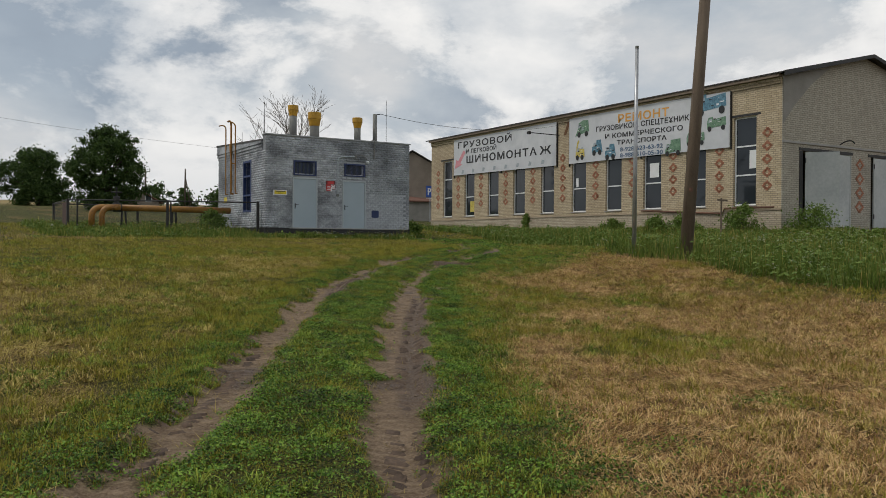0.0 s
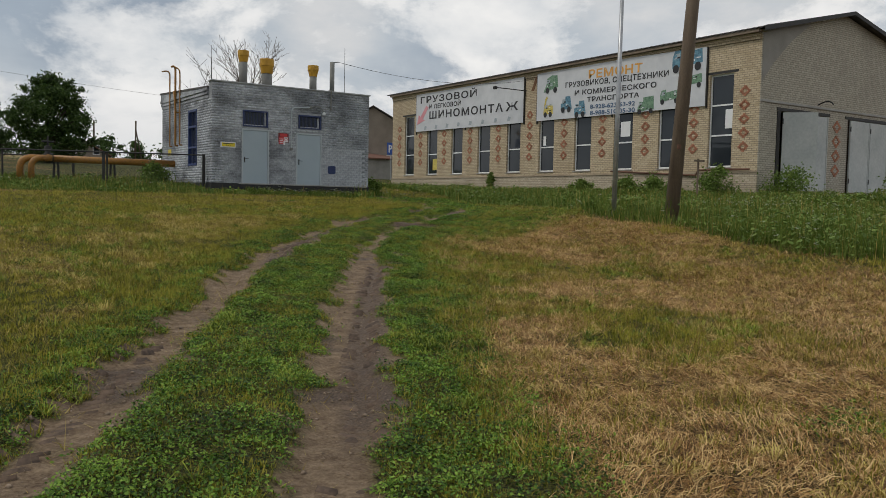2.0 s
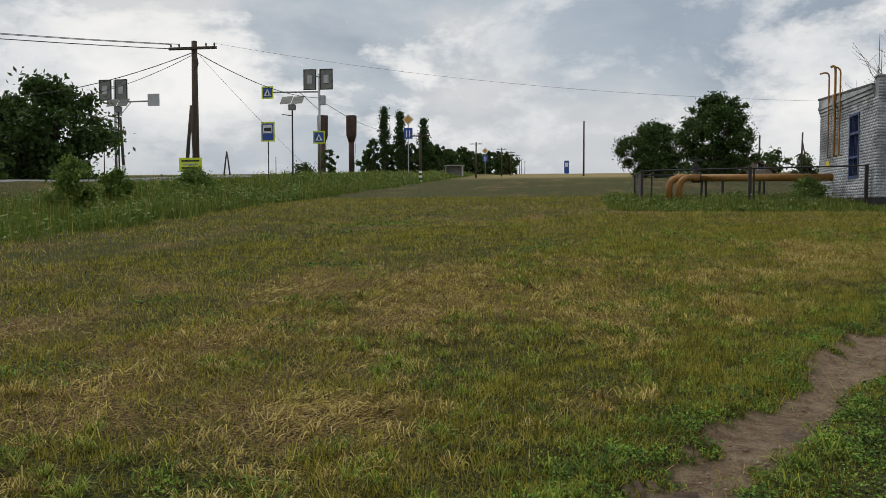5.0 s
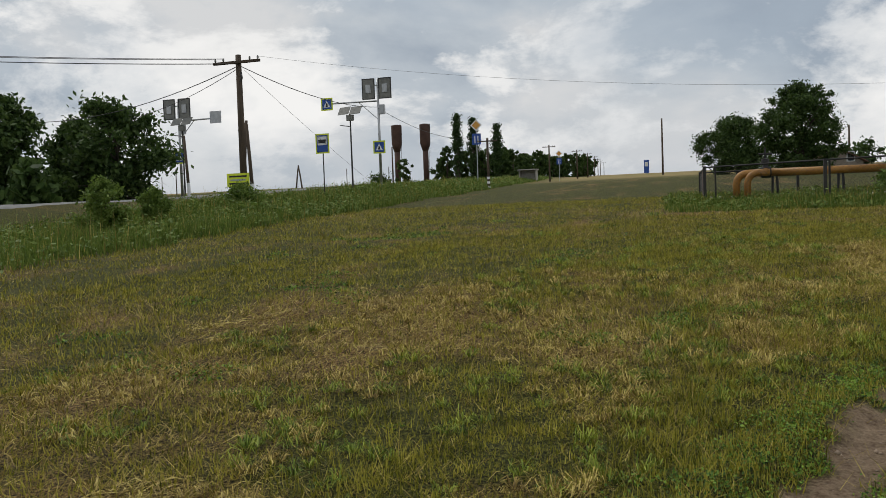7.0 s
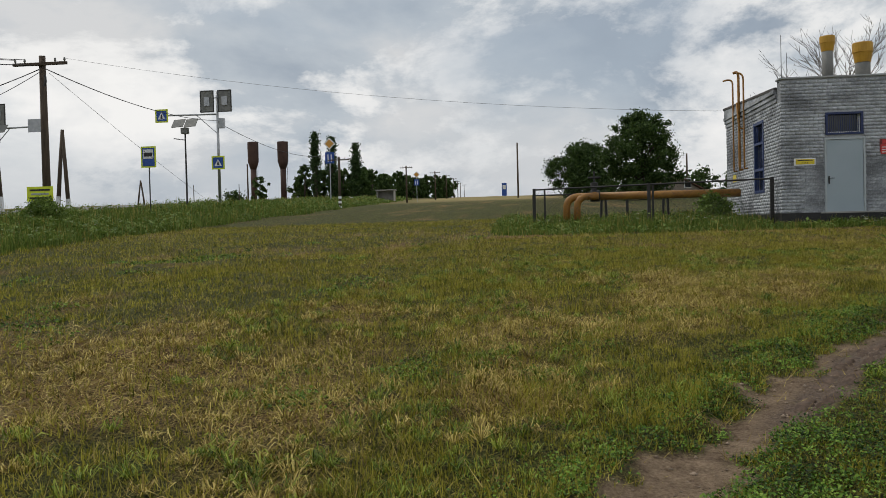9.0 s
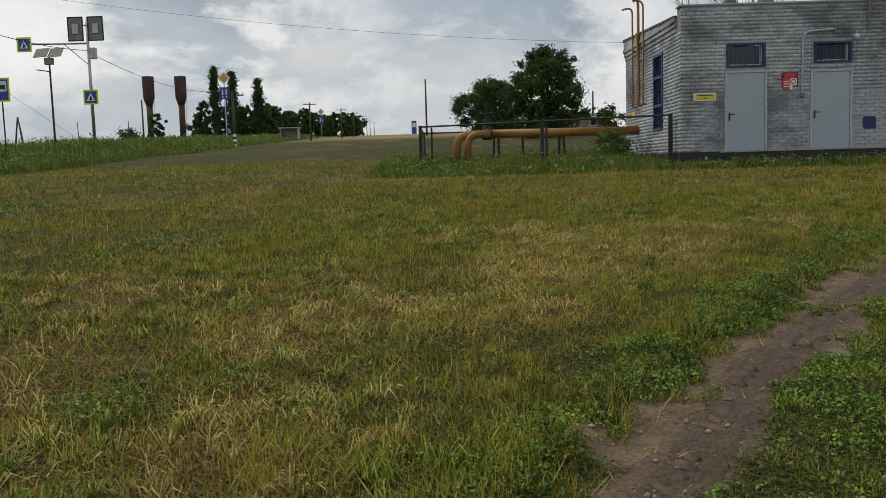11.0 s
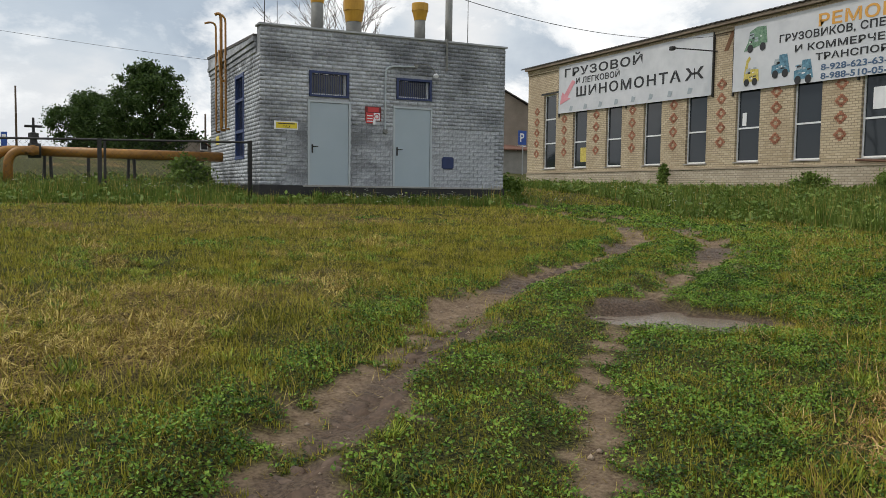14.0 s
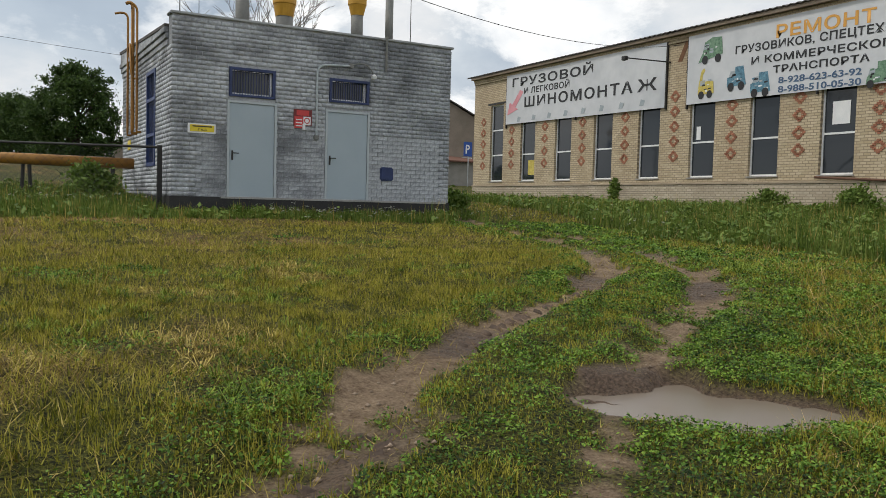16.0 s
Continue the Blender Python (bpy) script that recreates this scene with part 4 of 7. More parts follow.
def hall():
    h = thing("repair_hall", (41.1, 41.7, 2.0), "long tan brick repair hall with tall windows", "building")
    wz0, wz1, ww = 3.38, 7.76, 1.35
    holes = [(FIRST + BAY * i, FIRST + BAY * i + ww, wz0, wz1) for i in range(10)]
    wall = pierced({WY0, WY1, *[q for o in holes for q in o[:2]]}, {WZ0, wz0, wz1, EAVE}, holes, lambda u, dd, z: (dd, u, z), WX, WX + 0.5)
    part("front_wall", wall, M_WBRICK_Y, h, "tan brick front wall")
    part("base_course", box(WX - 0.05, WX, WY0 - 0.05, WY1, WZ0, 3.08, bevel=0.01), brickwork("base course brick", (0.54, 0.47, 0.36), (0.43, 0.36, 0.26), (0.27, 0.225, 0.165), axis="y", dirt=(0.25, 0.2, 0.15), dirt_amount=0.5), h, "brick base course")
    part("band", box(WX - 0.09, WX, WY0 - 0.05, WY1, 3.082, 3.17, bevel=0.012), paint("stained render band", (0.3, 0.24, 0.17), (0.44, 0.36, 0.26), 1.5, 0.9, 0.3), h, "stained ledge along the wall")
    mid = (WX + WXR) / 2
    # gable with two gateways
    gates = ((36.2, 39.95), (41.9, 45.6))
    part("gable_base", pierced({WX + 0.5, WXR, *gates[0], *gates[1]}, {WZ0, 6.0, 6.3}, [(a, b, WZ0, 6.0) for a, b in gates], lambda u, dd, z: (u, dd, z), WY0, WY0 + 0.5), M_WBRICK_X, h, "weathered brick wall with two gateways")
    g = slab([(WX + 0.5, WY0, 6.3), (WXR, WY0, 6.3), (WXR, WY0, EAVE), (mid, WY0, RIDGE), (WX + 0.5, WY0, EAVE + 0.11)], (0, 1, 0), 0.5)
    part("gable_wall", g, M_WBRICK_X, h, "weathered brick gable")
    part("corner_pier", box(WX + 0.004, WX + 0.5, WY0 - 0.03, WY0 - 0.002, WZ0, EAVE), M_WBRICK_X, h)
    part("gable_plaster", slab([(WX + 0.05, WY0 - 0.031, 7.2), (WX + 0.85, WY0 - 0.031, 8.1), (WX + 2.1, WY0 - 0.031, 9.2), (WX + 3.7, WY0 - 0.031, 10.25), (WX + 0.5, WY0 - 0.031, EAVE), (WX + 0.05, WY0 - 0.031, EAVE)], (0, -1, 0), 0.02), M_PLASTER, h, "smooth grey plaster patch under the eave")
    part("gable_ledge", box(WX - 0.03, WXR, WY0 - 0.07, WY0 - 0.035, 6.32, 6.42), M_CONC, h, "ledge over the gates")
    part("back_wall", box(WXR - 0.5, WXR, WY0 + 0.5, WY1, WZ0, EAVE), M_WBRICK_Y, h)
    part("far_gable", slab([(WX + 0.5, WY1 - 0.5, WZ0), (WXR - 0.5, WY1 - 0.5, WZ0), (WXR - 0.5, WY1 - 0.5, EAVE), (mid, WY1 - 0.5, RIDGE), (WX + 0.5, WY1 - 0.5, EAVE)], (0, 1, 0), 0.5), M_WBRICK_X, h)
    part("floor", box(WX + 0.5, WXR - 0.5, WY0 + 0.5, WY1 - 0.5, 2.2, 2.3), M_CONC, h)
    # corrugated roof
    n = int((WY1 - WY0 + 0.8) / 0.075)
    for s, x0 in ((1, WX - 0.35), (-1, WXR + 0.35)):
        V, F = [], []
        for i in range(n + 1):
            y = WY0 - 0.4 + (WY1 - WY0 + 0.8) * i / n
            dz = 0.028 * math.sin(i * math.pi / 2)
            za = EAVE + 0.10 - 0.35 * (RIDGE - EAVE) / (mid - WX)
            for x, z in ((x0, za), (mid, RIDGE + 0.12)):
                V += [(x, y, z + dz), (x, y, z + dz - 0.03)]
        for i in range(n):
            a, b = 4 * i, 4 * (i + 1)
            F += [(a, a + 2, b + 2, b), (a + 1, b + 1, b + 3, a + 3), (a, b, b + 1, a + 1), (a + 2, a + 3, b + 3, b + 2)]
        me = mesh_arrays("roof_slope", V, F, M_ROOF, 4)
        ob = new("roof_slope", me)
        ob.parent, ob.matrix_parent_inverse = h, h.matrix_basis.inverted()
        tagged(ob, "dark corrugated roofing")
    for s, x0 in ((1, WX - 0.38), (-1, WXR + 0.38)):
        za = EAVE - 0.02 - 0.38 * 0.22
        part("verge_board", slab([(x0, WY0 - 0.45, za - 0.08), (mid, WY0 - 0.45, RIDGE - 0.02), (mid, WY0 - 0.45, RIDGE + 0.16), (x0, WY0 - 0.45, za + 0.16)], (0, 1, 0), 0.05), M_IRON, h, "dark verge board")
    part("eave_board", box(WX - 0.3, WX - 0.002, WY0 - 0.02, WY1, EAVE - 0.16, EAVE - 0.02), paint("weathered eave", (0.16, 0.12, 0.09), (0.25, 0.2, 0.15), 2, 0.9, 0.3), h, "weathered eave board")
    for k in range(2):
        part("eave_course", box(WX - 0.06 - 0.05 * k, WX - 0.002, WY0 + 0.02, WY1 - 0.02, EAVE - 0.44 + 0.14 * k, EAVE - 0.31 + 0.14 * k), M_WBRICK_Y, h)
    # windows
    for i in range(10):
        a, b = FIRST + BAY * i, FIRST + BAY * i + ww
        fr = bmesh.new()
        t = 0.07
        cross = [4.85, 6.28] if i in (0, 9) else [4.80]
        for q in ((a, a + t, wz0, wz1), (b - t, b, wz0, wz1), (a + t, b - t, wz0, wz0 + t), (a + t, b - t, wz1 - t, wz1), *[(a + t, b - t, c, c + t) for c in cross]):
            box(WX + 0.12, WX + 0.20, *q, fr)
        w = part("window", fr, M_WHITE, h, "tall window with white plastic frame")
        for lo, hi in zip([wz0, *cross], [*cross, wz1]):
            part("pane", box(WX + 0.155, WX + 0.165, a + t, b - t, lo + t, hi), M_GLASS, w)
        part("window_sill", box(WX - 0.05, WX + 0.119, a - 0.05, b + 0.05, wz0 - 0.05, wz0 - 0.003), M_CONC, w)
        part("lintel", box(WX - 0.012, WX - 0.002, a - 0.25, b + 0.3, wz1 + 0.02, wz1 + 0.13), M_IRON, w)
        if i == 2:
            part("paper", box(WX + 0.135, WX + 0.14, a + 0.30, a + 0.98, 5.15, 5.95), M_WHITE, w, "white sheet in the window")
        if i == 0:
            part("paper", box(WX + 0.135, WX + 0.14, a + 0.08, a + 0.5, 5.2, 6.1), M_WHITE, w, "white sheet in the window")
        if i == 8:
            part("notice", box(WX + 0.135, WX + 0.14, a + 0.15, a + 0.75, 3.7, 4.5), M_YELPRINT, w, "yellow notice in the window")
        if i == 4:
            part("paper", box(WX + 0.135, WX + 0.14, a + 0.85, a + 1.08, 4.95, 5.5), M_WHITE, w, "white sheet in the window")
    # red brick diamonds on the piers
    def diamond(y, z, s, x=None):
        bm = bmesh.new()
        for dy, dz in ((0, 1), (0.34, 0.66), (0.68, 0.33), (1, 0), (0.68, -0.33), (0.34, -0.66), (0, -1), (-0.34, -0.66), (-0.68, -0.33), (-1, 0), (-0.68, 0.33), (-0.34, 0.66)):
            cy, cz = y + dy * 0.33 * s, z + dz * 0.30 * s
            if x is None:
                box(WX - 0.022, WX - 0.001, cy - 0.10 * s, cy + 0.10 * s, cz - 0.045, cz + 0.045, bm)
            else:
                box(x + dy * 0.33 * s - 0.1 * s, x + dy * 0.33 * s + 0.1 * s, WY0 - 0.022, WY0 - 0.001, cz - 0.045, cz + 0.045, bm)
        return bm
    for i in range(-1, 10):
        y = FIRST + BAY * i + ww + (BAY - ww) / 2
        if i == -1:
            y = 26.40
        if i == 9:
            y = FIRST + BAY * 9 + ww + 0.75
        for k in range(5):
            part("brick_diamond", diamond(y, 4.30 + 0.64 * k, 0.66), M_RED, h, "diamond of red bricks")
    for k in range(4):
        part("brick_diamond", diamond(0, 3.4 + 0.72 * k, 0.85, 40.9), M_RED, h, "diamond of red bricks")
    # gates
    for x0, x1, ajar in ((38.1, 39.95, 0), (41.95, 43.75, 0), (43.8, 45.55, 0)):
        l = part("gate_leaf", slab([(x0, WY0 - 0.06, 2.35), (x1, WY0 - 0.06 + ajar, 2.35), (x1, WY0 - 0.06 + ajar, 5.95), (x0, WY0 - 0.06, 5.95)], (0, -1, 0), 0.06), M_STEELDOOR, h, "pale grey sheet steel gate leaf")
        for a, b in ((x0, x0 + 0.07), (x1 - 0.07, x1)):
            part("gate_stile", box(a, b, WY0 - 0.14 + ajar * (a > x0), WY0 - 0.121 + ajar * (a > x0), 2.35, 5.95), M_STEELDOOR, l)
        for z in (2.8, 5.4):
            part("hinge", tube([(x0, WY0 - 0.14, z), (x0, WY0 - 0.14, z + 0.25)], 0.03, None, 8), M_IRON, l)
    # one leaf swung out on its hinges
    swung = part("gate_leaf", slab([(36.3, WY0 - 0.08, 2.3), (37.3, WY0 - 1.22, 2.3), (37.3, WY0 - 1.22, 5.93), (36.3, WY0 - 0.08, 5.93)], (0.75, 0.66, 0), 0.06), M_STEELDOOR, h, "pale grey sheet steel gate leaf, swung open")
    for z in (2.8, 5.4):
        part("hinge", tube([(36.29, WY0 - 0.1, z), (36.29, WY0 - 0.1, z + 0.25)], 0.03, None, 8), M_IRON, swung)
    for x0, x1 in gates:
        part("gate_lintel", box(x0 - 0.3, x1 + 0.3, WY0 - 0.034, WY0 - 0.002, 6.01, 6.15), M_IRON, h)
    # black strip on the wall stands in for the shaded gap at the hinge
    part("gate_dark_reveal", box(35.95, 36.19, WY0 - 0.034, WY0 - 0.002, 2.4, 5.99), M_IRON, h)
    part("pipe", tube([(WX - 0.12, WY0 + 0.3, 3.25), (WX - 0.12, WY0 + 3.2, 3.25), (WX - 0.12, WY0 + 3.3, 3.0), (WX - 0.12, WY0 + 9.0, 3.3)], 0.045, None, 8), M_RUST, h, "thin rusty pipe along the base")
    part("gate_lamp_arm", tube(bend((39.2, WY0, 6.5), (39.2, WY0 - 0.6, 6.8), (39.0, WY0 - 0.9, 6.45), 6), 0.03, None, 8), M_IRON, h)
    lamp = part("lamp_arm", tube([(WX, 42.0, 8.35), (WX - 1.5, 43.2, 8.55)], 0.03, None, 8), M_IRON, h, "thin black lamp arm")
    part("lamp_head", box(WX - 1.62, WX - 1.44, 43.1, 43.36, 8.44, 8.62, bevel=0.02), M_IRON, lamp)
    part("faded_numeral", slab([(WX - 0.004, 41.75, 9.25), (WX - 0.004, 40.95, 9.25), (WX - 0.004, 40.95, 9.08), (WX - 0.004, 41.35, 8.3), (WX - 0.004, 41.6, 8.3), (WX - 0.004, 41.2, 9.08), (WX - 0.004, 41.75, 9.08)], (-1, 0, 0), 0.01), paint("faded brown paint", (0.13, 0.06, 0.03), (0.2, 0.10, 0.05), 3, 0.9, 0.1), h, "faded painted numeral seven")
    return h


HALL = hall()
RIGHT, UP = (0, -1, 0), (0, 0, 1)


def banner_frame(name, y_left, y_right, z0l, z0r, z1l, z1r, label):
    b = thing(name, (WX - 0.1, (y_left + y_right) / 2, z0l), label, "banner")
    n = 16
    bm = bmesh.new()
    rows = []
    for i in range(n + 1):
        s = i / n
        y = y_left + (y_right - y_left) * s
        lo, hi = z0l + (z0r - z0l) * s, z1l + (z1r - z1l) * s
        rows.append([bm.verts.new((WX - 0.10, y, lo + (hi - lo) * k / 6)) for k in range(7)])
    for r0, r1 in zip(rows, rows[1:]):
        for k in range(6):
            bm.faces.new((r0[k], r1[k], r1[k + 1], r0[k + 1]))
    bmesh.ops.recalc_face_normals(bm, faces=bm.faces[:])
    bmesh.ops.solidify(bm, geom=bm.faces[:], thickness=0.008)
    part("cloth", bm, M_BANNER, b, "white printed banner cloth")
    for y in (y_left + 0.03, (y_left + y_right) / 2, y_right - 0.03):
        part("batten", box(WX - 0.088, WX - 0.001, y - 0.03, y + 0.03, min(z0l, z0r) - 0.08, min(z1l, z1r)), M_IRON, b)
    return b


def tyre_banner():
    yl, yr = 54.55, 42.2
    b = banner_frame("tyre_service_banner", yl, yr, 6.55, 6.42, 9.38, 9.22, "white banner with black tyre service lettering on the hall wall")
    w = yl - yr
    P = lambda u, z: (WX - 0.116, yl - u * w, z)
    slope = (0, -1, -0.013)
    lettering("lettering", "ГРУЗОВОЙ", P(0.048, 8.56), slope, UP, 6.9, 0.62, M_INK, b, bold=0.022, gap=1.12)
    lettering("lettering", "И ЛЕГКОВОЙ", P(0.140, 8.08), slope, UP, 3.95, 0.43, M_INK, b, bold=0.022, gap=1.08)
    lettering("lettering", "ШИНОМОНТА", P(0.145, 7.36), slope, UP, 8.55, 0.57, M_INK, b, bold=0.022, gap=1.18)
    lettering("lettering", "Ж", P(0.860, 7.25), slope, UP, 1.25, 0.57, M_INK, b, bold=0.022)
    part("arrow", slab([P(0.012, 7.05), P(0.030, 7.75), P(0.050, 7.60), P(0.110, 8.36), P(0.135, 8.22), P(0.075, 7.42), P(0.098, 7.32)], (-1, 0, 0), 0.004), M_PINK, b, "faded red arrow")
    for k in range(8):
        u = 0.09 + 0.112 * k
        part("pictogram", slab([P(u, 6.62), P(u + 0.022, 6.62), P(u + 0.03, 6.85), P(u + 0.008, 6.92)], (-1, 0, 0), 0.004), M_GREYINK, b)


def repair_banner():
    yl, yr = 40.92, 28.55
    b = banner_frame("repair_banner", yl, yr, 6.42, 6.33, 9.42, 9.14, "white repair banner with lettering and drawn vehicles")
    w = yl - yr
    P = lambda u, z: (WX - 0.116, yl - u * w, z)
    slope = (0, -1, -0.022)
    lettering("lettering", "РЕМОНТ", P(0.354, 8.49), slope, UP, 3.95, 0.50, M_ORANGE, b, bold=0.022, gap=1.06)
    lettering("lettering", "ГРУЗОВИКОВ, СПЕЦТЕХНИКИ", P(0.202, 8.10), slope, UP, 7.6, 0.38, M_INK, b, bold=0.022, gap=1.06)
    lettering("lettering", "И КОММЕРЧЕСКОГО", P(0.266, 7.66), slope, UP, 6.03, 0.29, M_INK, b, bold=0.022, gap=1.06)
    lettering("lettering", "ТРАНСПОРТА", P(0.348, 7.21), slope, UP, 3.87, 0.28, M_INK, b, bold=0.022, gap=1.06)
    lettering("lettering", "8-928-623-63-92", P(0.369, 6.79), slope, UP, 3.34, 0.25, M_BLUEINK, b, bold=0.022)
    lettering("lettering", "8-988-510-05-30", P(0.369, 6.45), slope, UP, 3.34, 0.25, M_BLUEINK, b, bold=0.022)

    def vehicle(u, z, s, body, kind):
        """A flat print of a machine: body, cab, glass and wheels."""
        q = lambda a, c: P(u + a * s / w, z + c * s)
        outline = {"tractor": [(0, 0.25), (0, 0.7), (0.45, 0.75), (0.5, 1.2), (1.0, 1.2), (1.1, 0.7), (1.2, 0.25)],
                   "combine": [(-0.2, 0.1), (0.1, 0.6), (0.2, 1.1), (0.7, 1.3), (1.3, 1.25), (1.4, 0.4), (0.3, 0.2)],
                   "digger": [(0, 0.25), (0.05, 0.8), (0.2, 1.5), (0.4, 1.7), (0.5, 1.55), (0.32, 1.3), (0.3, 0.85), (0.6, 0.95), (1.1, 0.9), (1.15, 0.25)],
                   "lorry": [(0, 0.25), (0, 0.8), (0.15, 1.15), (0.6, 1.2), (0.62, 0.95), (1.9, 1.1), (1.95, 0.4)],
                   "van": [(0, 0.25), (0.05, 0.6), (0.4, 0.95), (0.62, 1.0), (0.62, 1.35), (1.7, 1.4), (1.75, 0.35)]}[kind]
        v = part("printed_vehicle", slab([q(*o) for o in outline], (-1, 0, 0), 0.004), body, b, "printed machine in one colour")
        part("printed_glass", slab([(p[0] - 0.004, p[1], p[2]) for p in (q(0.12, 0.72), q(0.5, 0.78), q(0.5, 1.02), q(0.2, 1.0))], (-1, 0, 0), 0.003), M_GREYINK, v)
        rng = random.Random(int(u * 1000))
        wide = max(o[0] for o in outline)
        for k in range(9):
            a0, c0 = rng.uniform(0.08, wide - 0.35), rng.uniform(0.3, 0.95)
            w0, h0 = rng.uniform(0.08, 0.28), rng.uniform(0.04, 0.14)
            part("printed_detail", slab([(p[0] - 0.005 - 0.0004 * k, p[1], p[2]) for p in (q(a0, c0), q(a0 + w0, c0 + 0.02), q(a0 + w0, c0 + h0), q(a0, c0 + h0))], (-1, 0, 0), 0.002), (M_INK, M_GREYINK, M_WHITE, body)[k % 4], v)
        for a in (0.25, max(o[0] for o in outline) - 0.3):
            c = q(a, 0.22)
            part("printed_wheel", slab([(c[0] - 0.008, c[1] + 0.2 * s * math.cos(t), c[2] + 0.22 * s * math.sin(t)) for t in (k * math.pi / 6 for k in range(12))], (-1, 0, 0), 0.003), M_INK, v)

    vehicle(0.06, 7.98, 0.80, M_GREEN, "combine")
    vehicle(0.050, 6.58, 0.74, M_YELPRINT, "digger")
    vehicle(0.173, 6.74, 0.78, M_TEAL, "tractor")
    vehicle(0.266, 6.38, 0.78, M_TEAL, "tractor")
    vehicle(0.652, 6.22, 0.64, M_GREEN, "van")
    vehicle(0.833, 8.08, 0.95, M_TEAL, "lorry")
    vehicle(0.885, 7.25, 0.62, M_GREEN, "lorry")
    vehicle(0.775, 6.60, 0.62, M_GREEN, "lorry")


tyre_banner()
repair_banner()


# ---- bricks of the boiler house ----
def brick_mesh(w):
    """One painted brick, its face chamfered, lying along x with the face to -y."""
    bm = bmesh.new()
    h, d, c = COURSE - 0.008, 0.009, 0.002
    a = [bm.verts.new(p) for p in ((0, d, 0), (w, d, 0), (w, d, h), (0, d, h))]
    f = [bm.verts.new(p) for p in ((c, 0, c), (w - c, 0, c), (w - c, 0, h - c), (c, 0, h - c))]
    bm.faces.new(f)
    for i in range(4):
        j = (i + 1) % 4
        bm.faces.new((a[i], a[j], f[j], f[i]))
    me = bpy.data.meshes.new("brick")
    bm.to_mesh(me)
    bm.free()
    me.materials.append(M_KBRICK)
    return me


def lay_bricks():
    rng = random.Random(4)
    front = next(o for o in HOUSE.children if o.name == "front_wall")
    side = next(o for o in HOUSE.children if o.name == "side_wall")
    lengths = {}
    loose, V, F = 0, [], []
    holes_f = [(13.33, 14.465, KZ0, 4.18), (15.63, 16.765, KZ0, 4.15), (13.36, 14.42, 4.25, 4.91), (15.71, 16.74, 4.31, 4.89)]
    holes_s = [(35.54, 36.66, 2.71, 4.99)]

    def runs(a, b, z, holes):
        """The free stretches of a course."""
        out = [(a, b)]
        for h0, h1, z0, z1 in holes:
            if z + COURSE - 0.012 > z0 and z < z1:
                out = [q for p in out for q in ((p[0], min(p[1], h0)), (max(p[0], h1), p[1])) if q[1] - q[0] > 0.03]
        return out

    for wall, a, b, top, holes in ((front, KX0, KX1, 5.88, holes_f), (side, KY0 + 0.0, KY1, 5.28, holes_s)):
        row, z = 0, KZ0 + 0.005
        while z + COURSE < top + 0.02:
            for s0, s1 in runs(a, b, z, holes):
                p = a - (BRICK / 2 if row % 2 else 0.0)
                while p < s1:
                    q0, q1 = max(p, s0), min(p + BRICK - 0.011, s1)
                    p += BRICK
                    w = round(q1 - q0, 2)
                    if w < 0.03:
                        continue
                    proud = rng.uniform(-0.003, 0.003)
                    if wall is front:
                        m = Matrix.Translation((q0, KY0 + proud, z))
                    else:
                        m = Matrix.Translation((KX0 + proud, q1, z)) @ Matrix.Rotation(-math.pi / 2, 4, "Z")
                    if wall is front and loose < 300 and z < 3.6 and 12.6 < q0 < 18.6:
                        if w not in lengths:
                            lengths[w] = brick_mesh(w)
                        o = new("brick", lengths[w])
                        o.parent, o.matrix_basis = front, m
                        loose += 1
                    else:
                        h, d, c = COURSE - 0.010, 0.013, 0.003
                        n = len(V)
                        for v in ((0, d, 0), (w, d, 0), (w, d, h), (0, d, h), (c, 0, c), (w - c, 0, c), (w - c, 0, h - c), (c, 0, h - c)):
                            V.append(m @ Vector(v))
                        F += [(n + 4, n + 5, n + 6, n + 7), (n, n + 1, n + 5, n + 4), (n + 1, n + 2, n + 6, n + 5), (n + 2, n + 3, n + 7, n + 6), (n + 3, n, n + 4, n + 7)]
            z += COURSE
            row += 1
    ob = new("brickwork", mesh_arrays("brickwork", V, F, M_KBRICK, 4))
    ob.parent, ob.matrix_parent_inverse = HOUSE, HOUSE.matrix_basis.inverted()
    tagged(ob, "grey painted brick courses", kind="stuff")


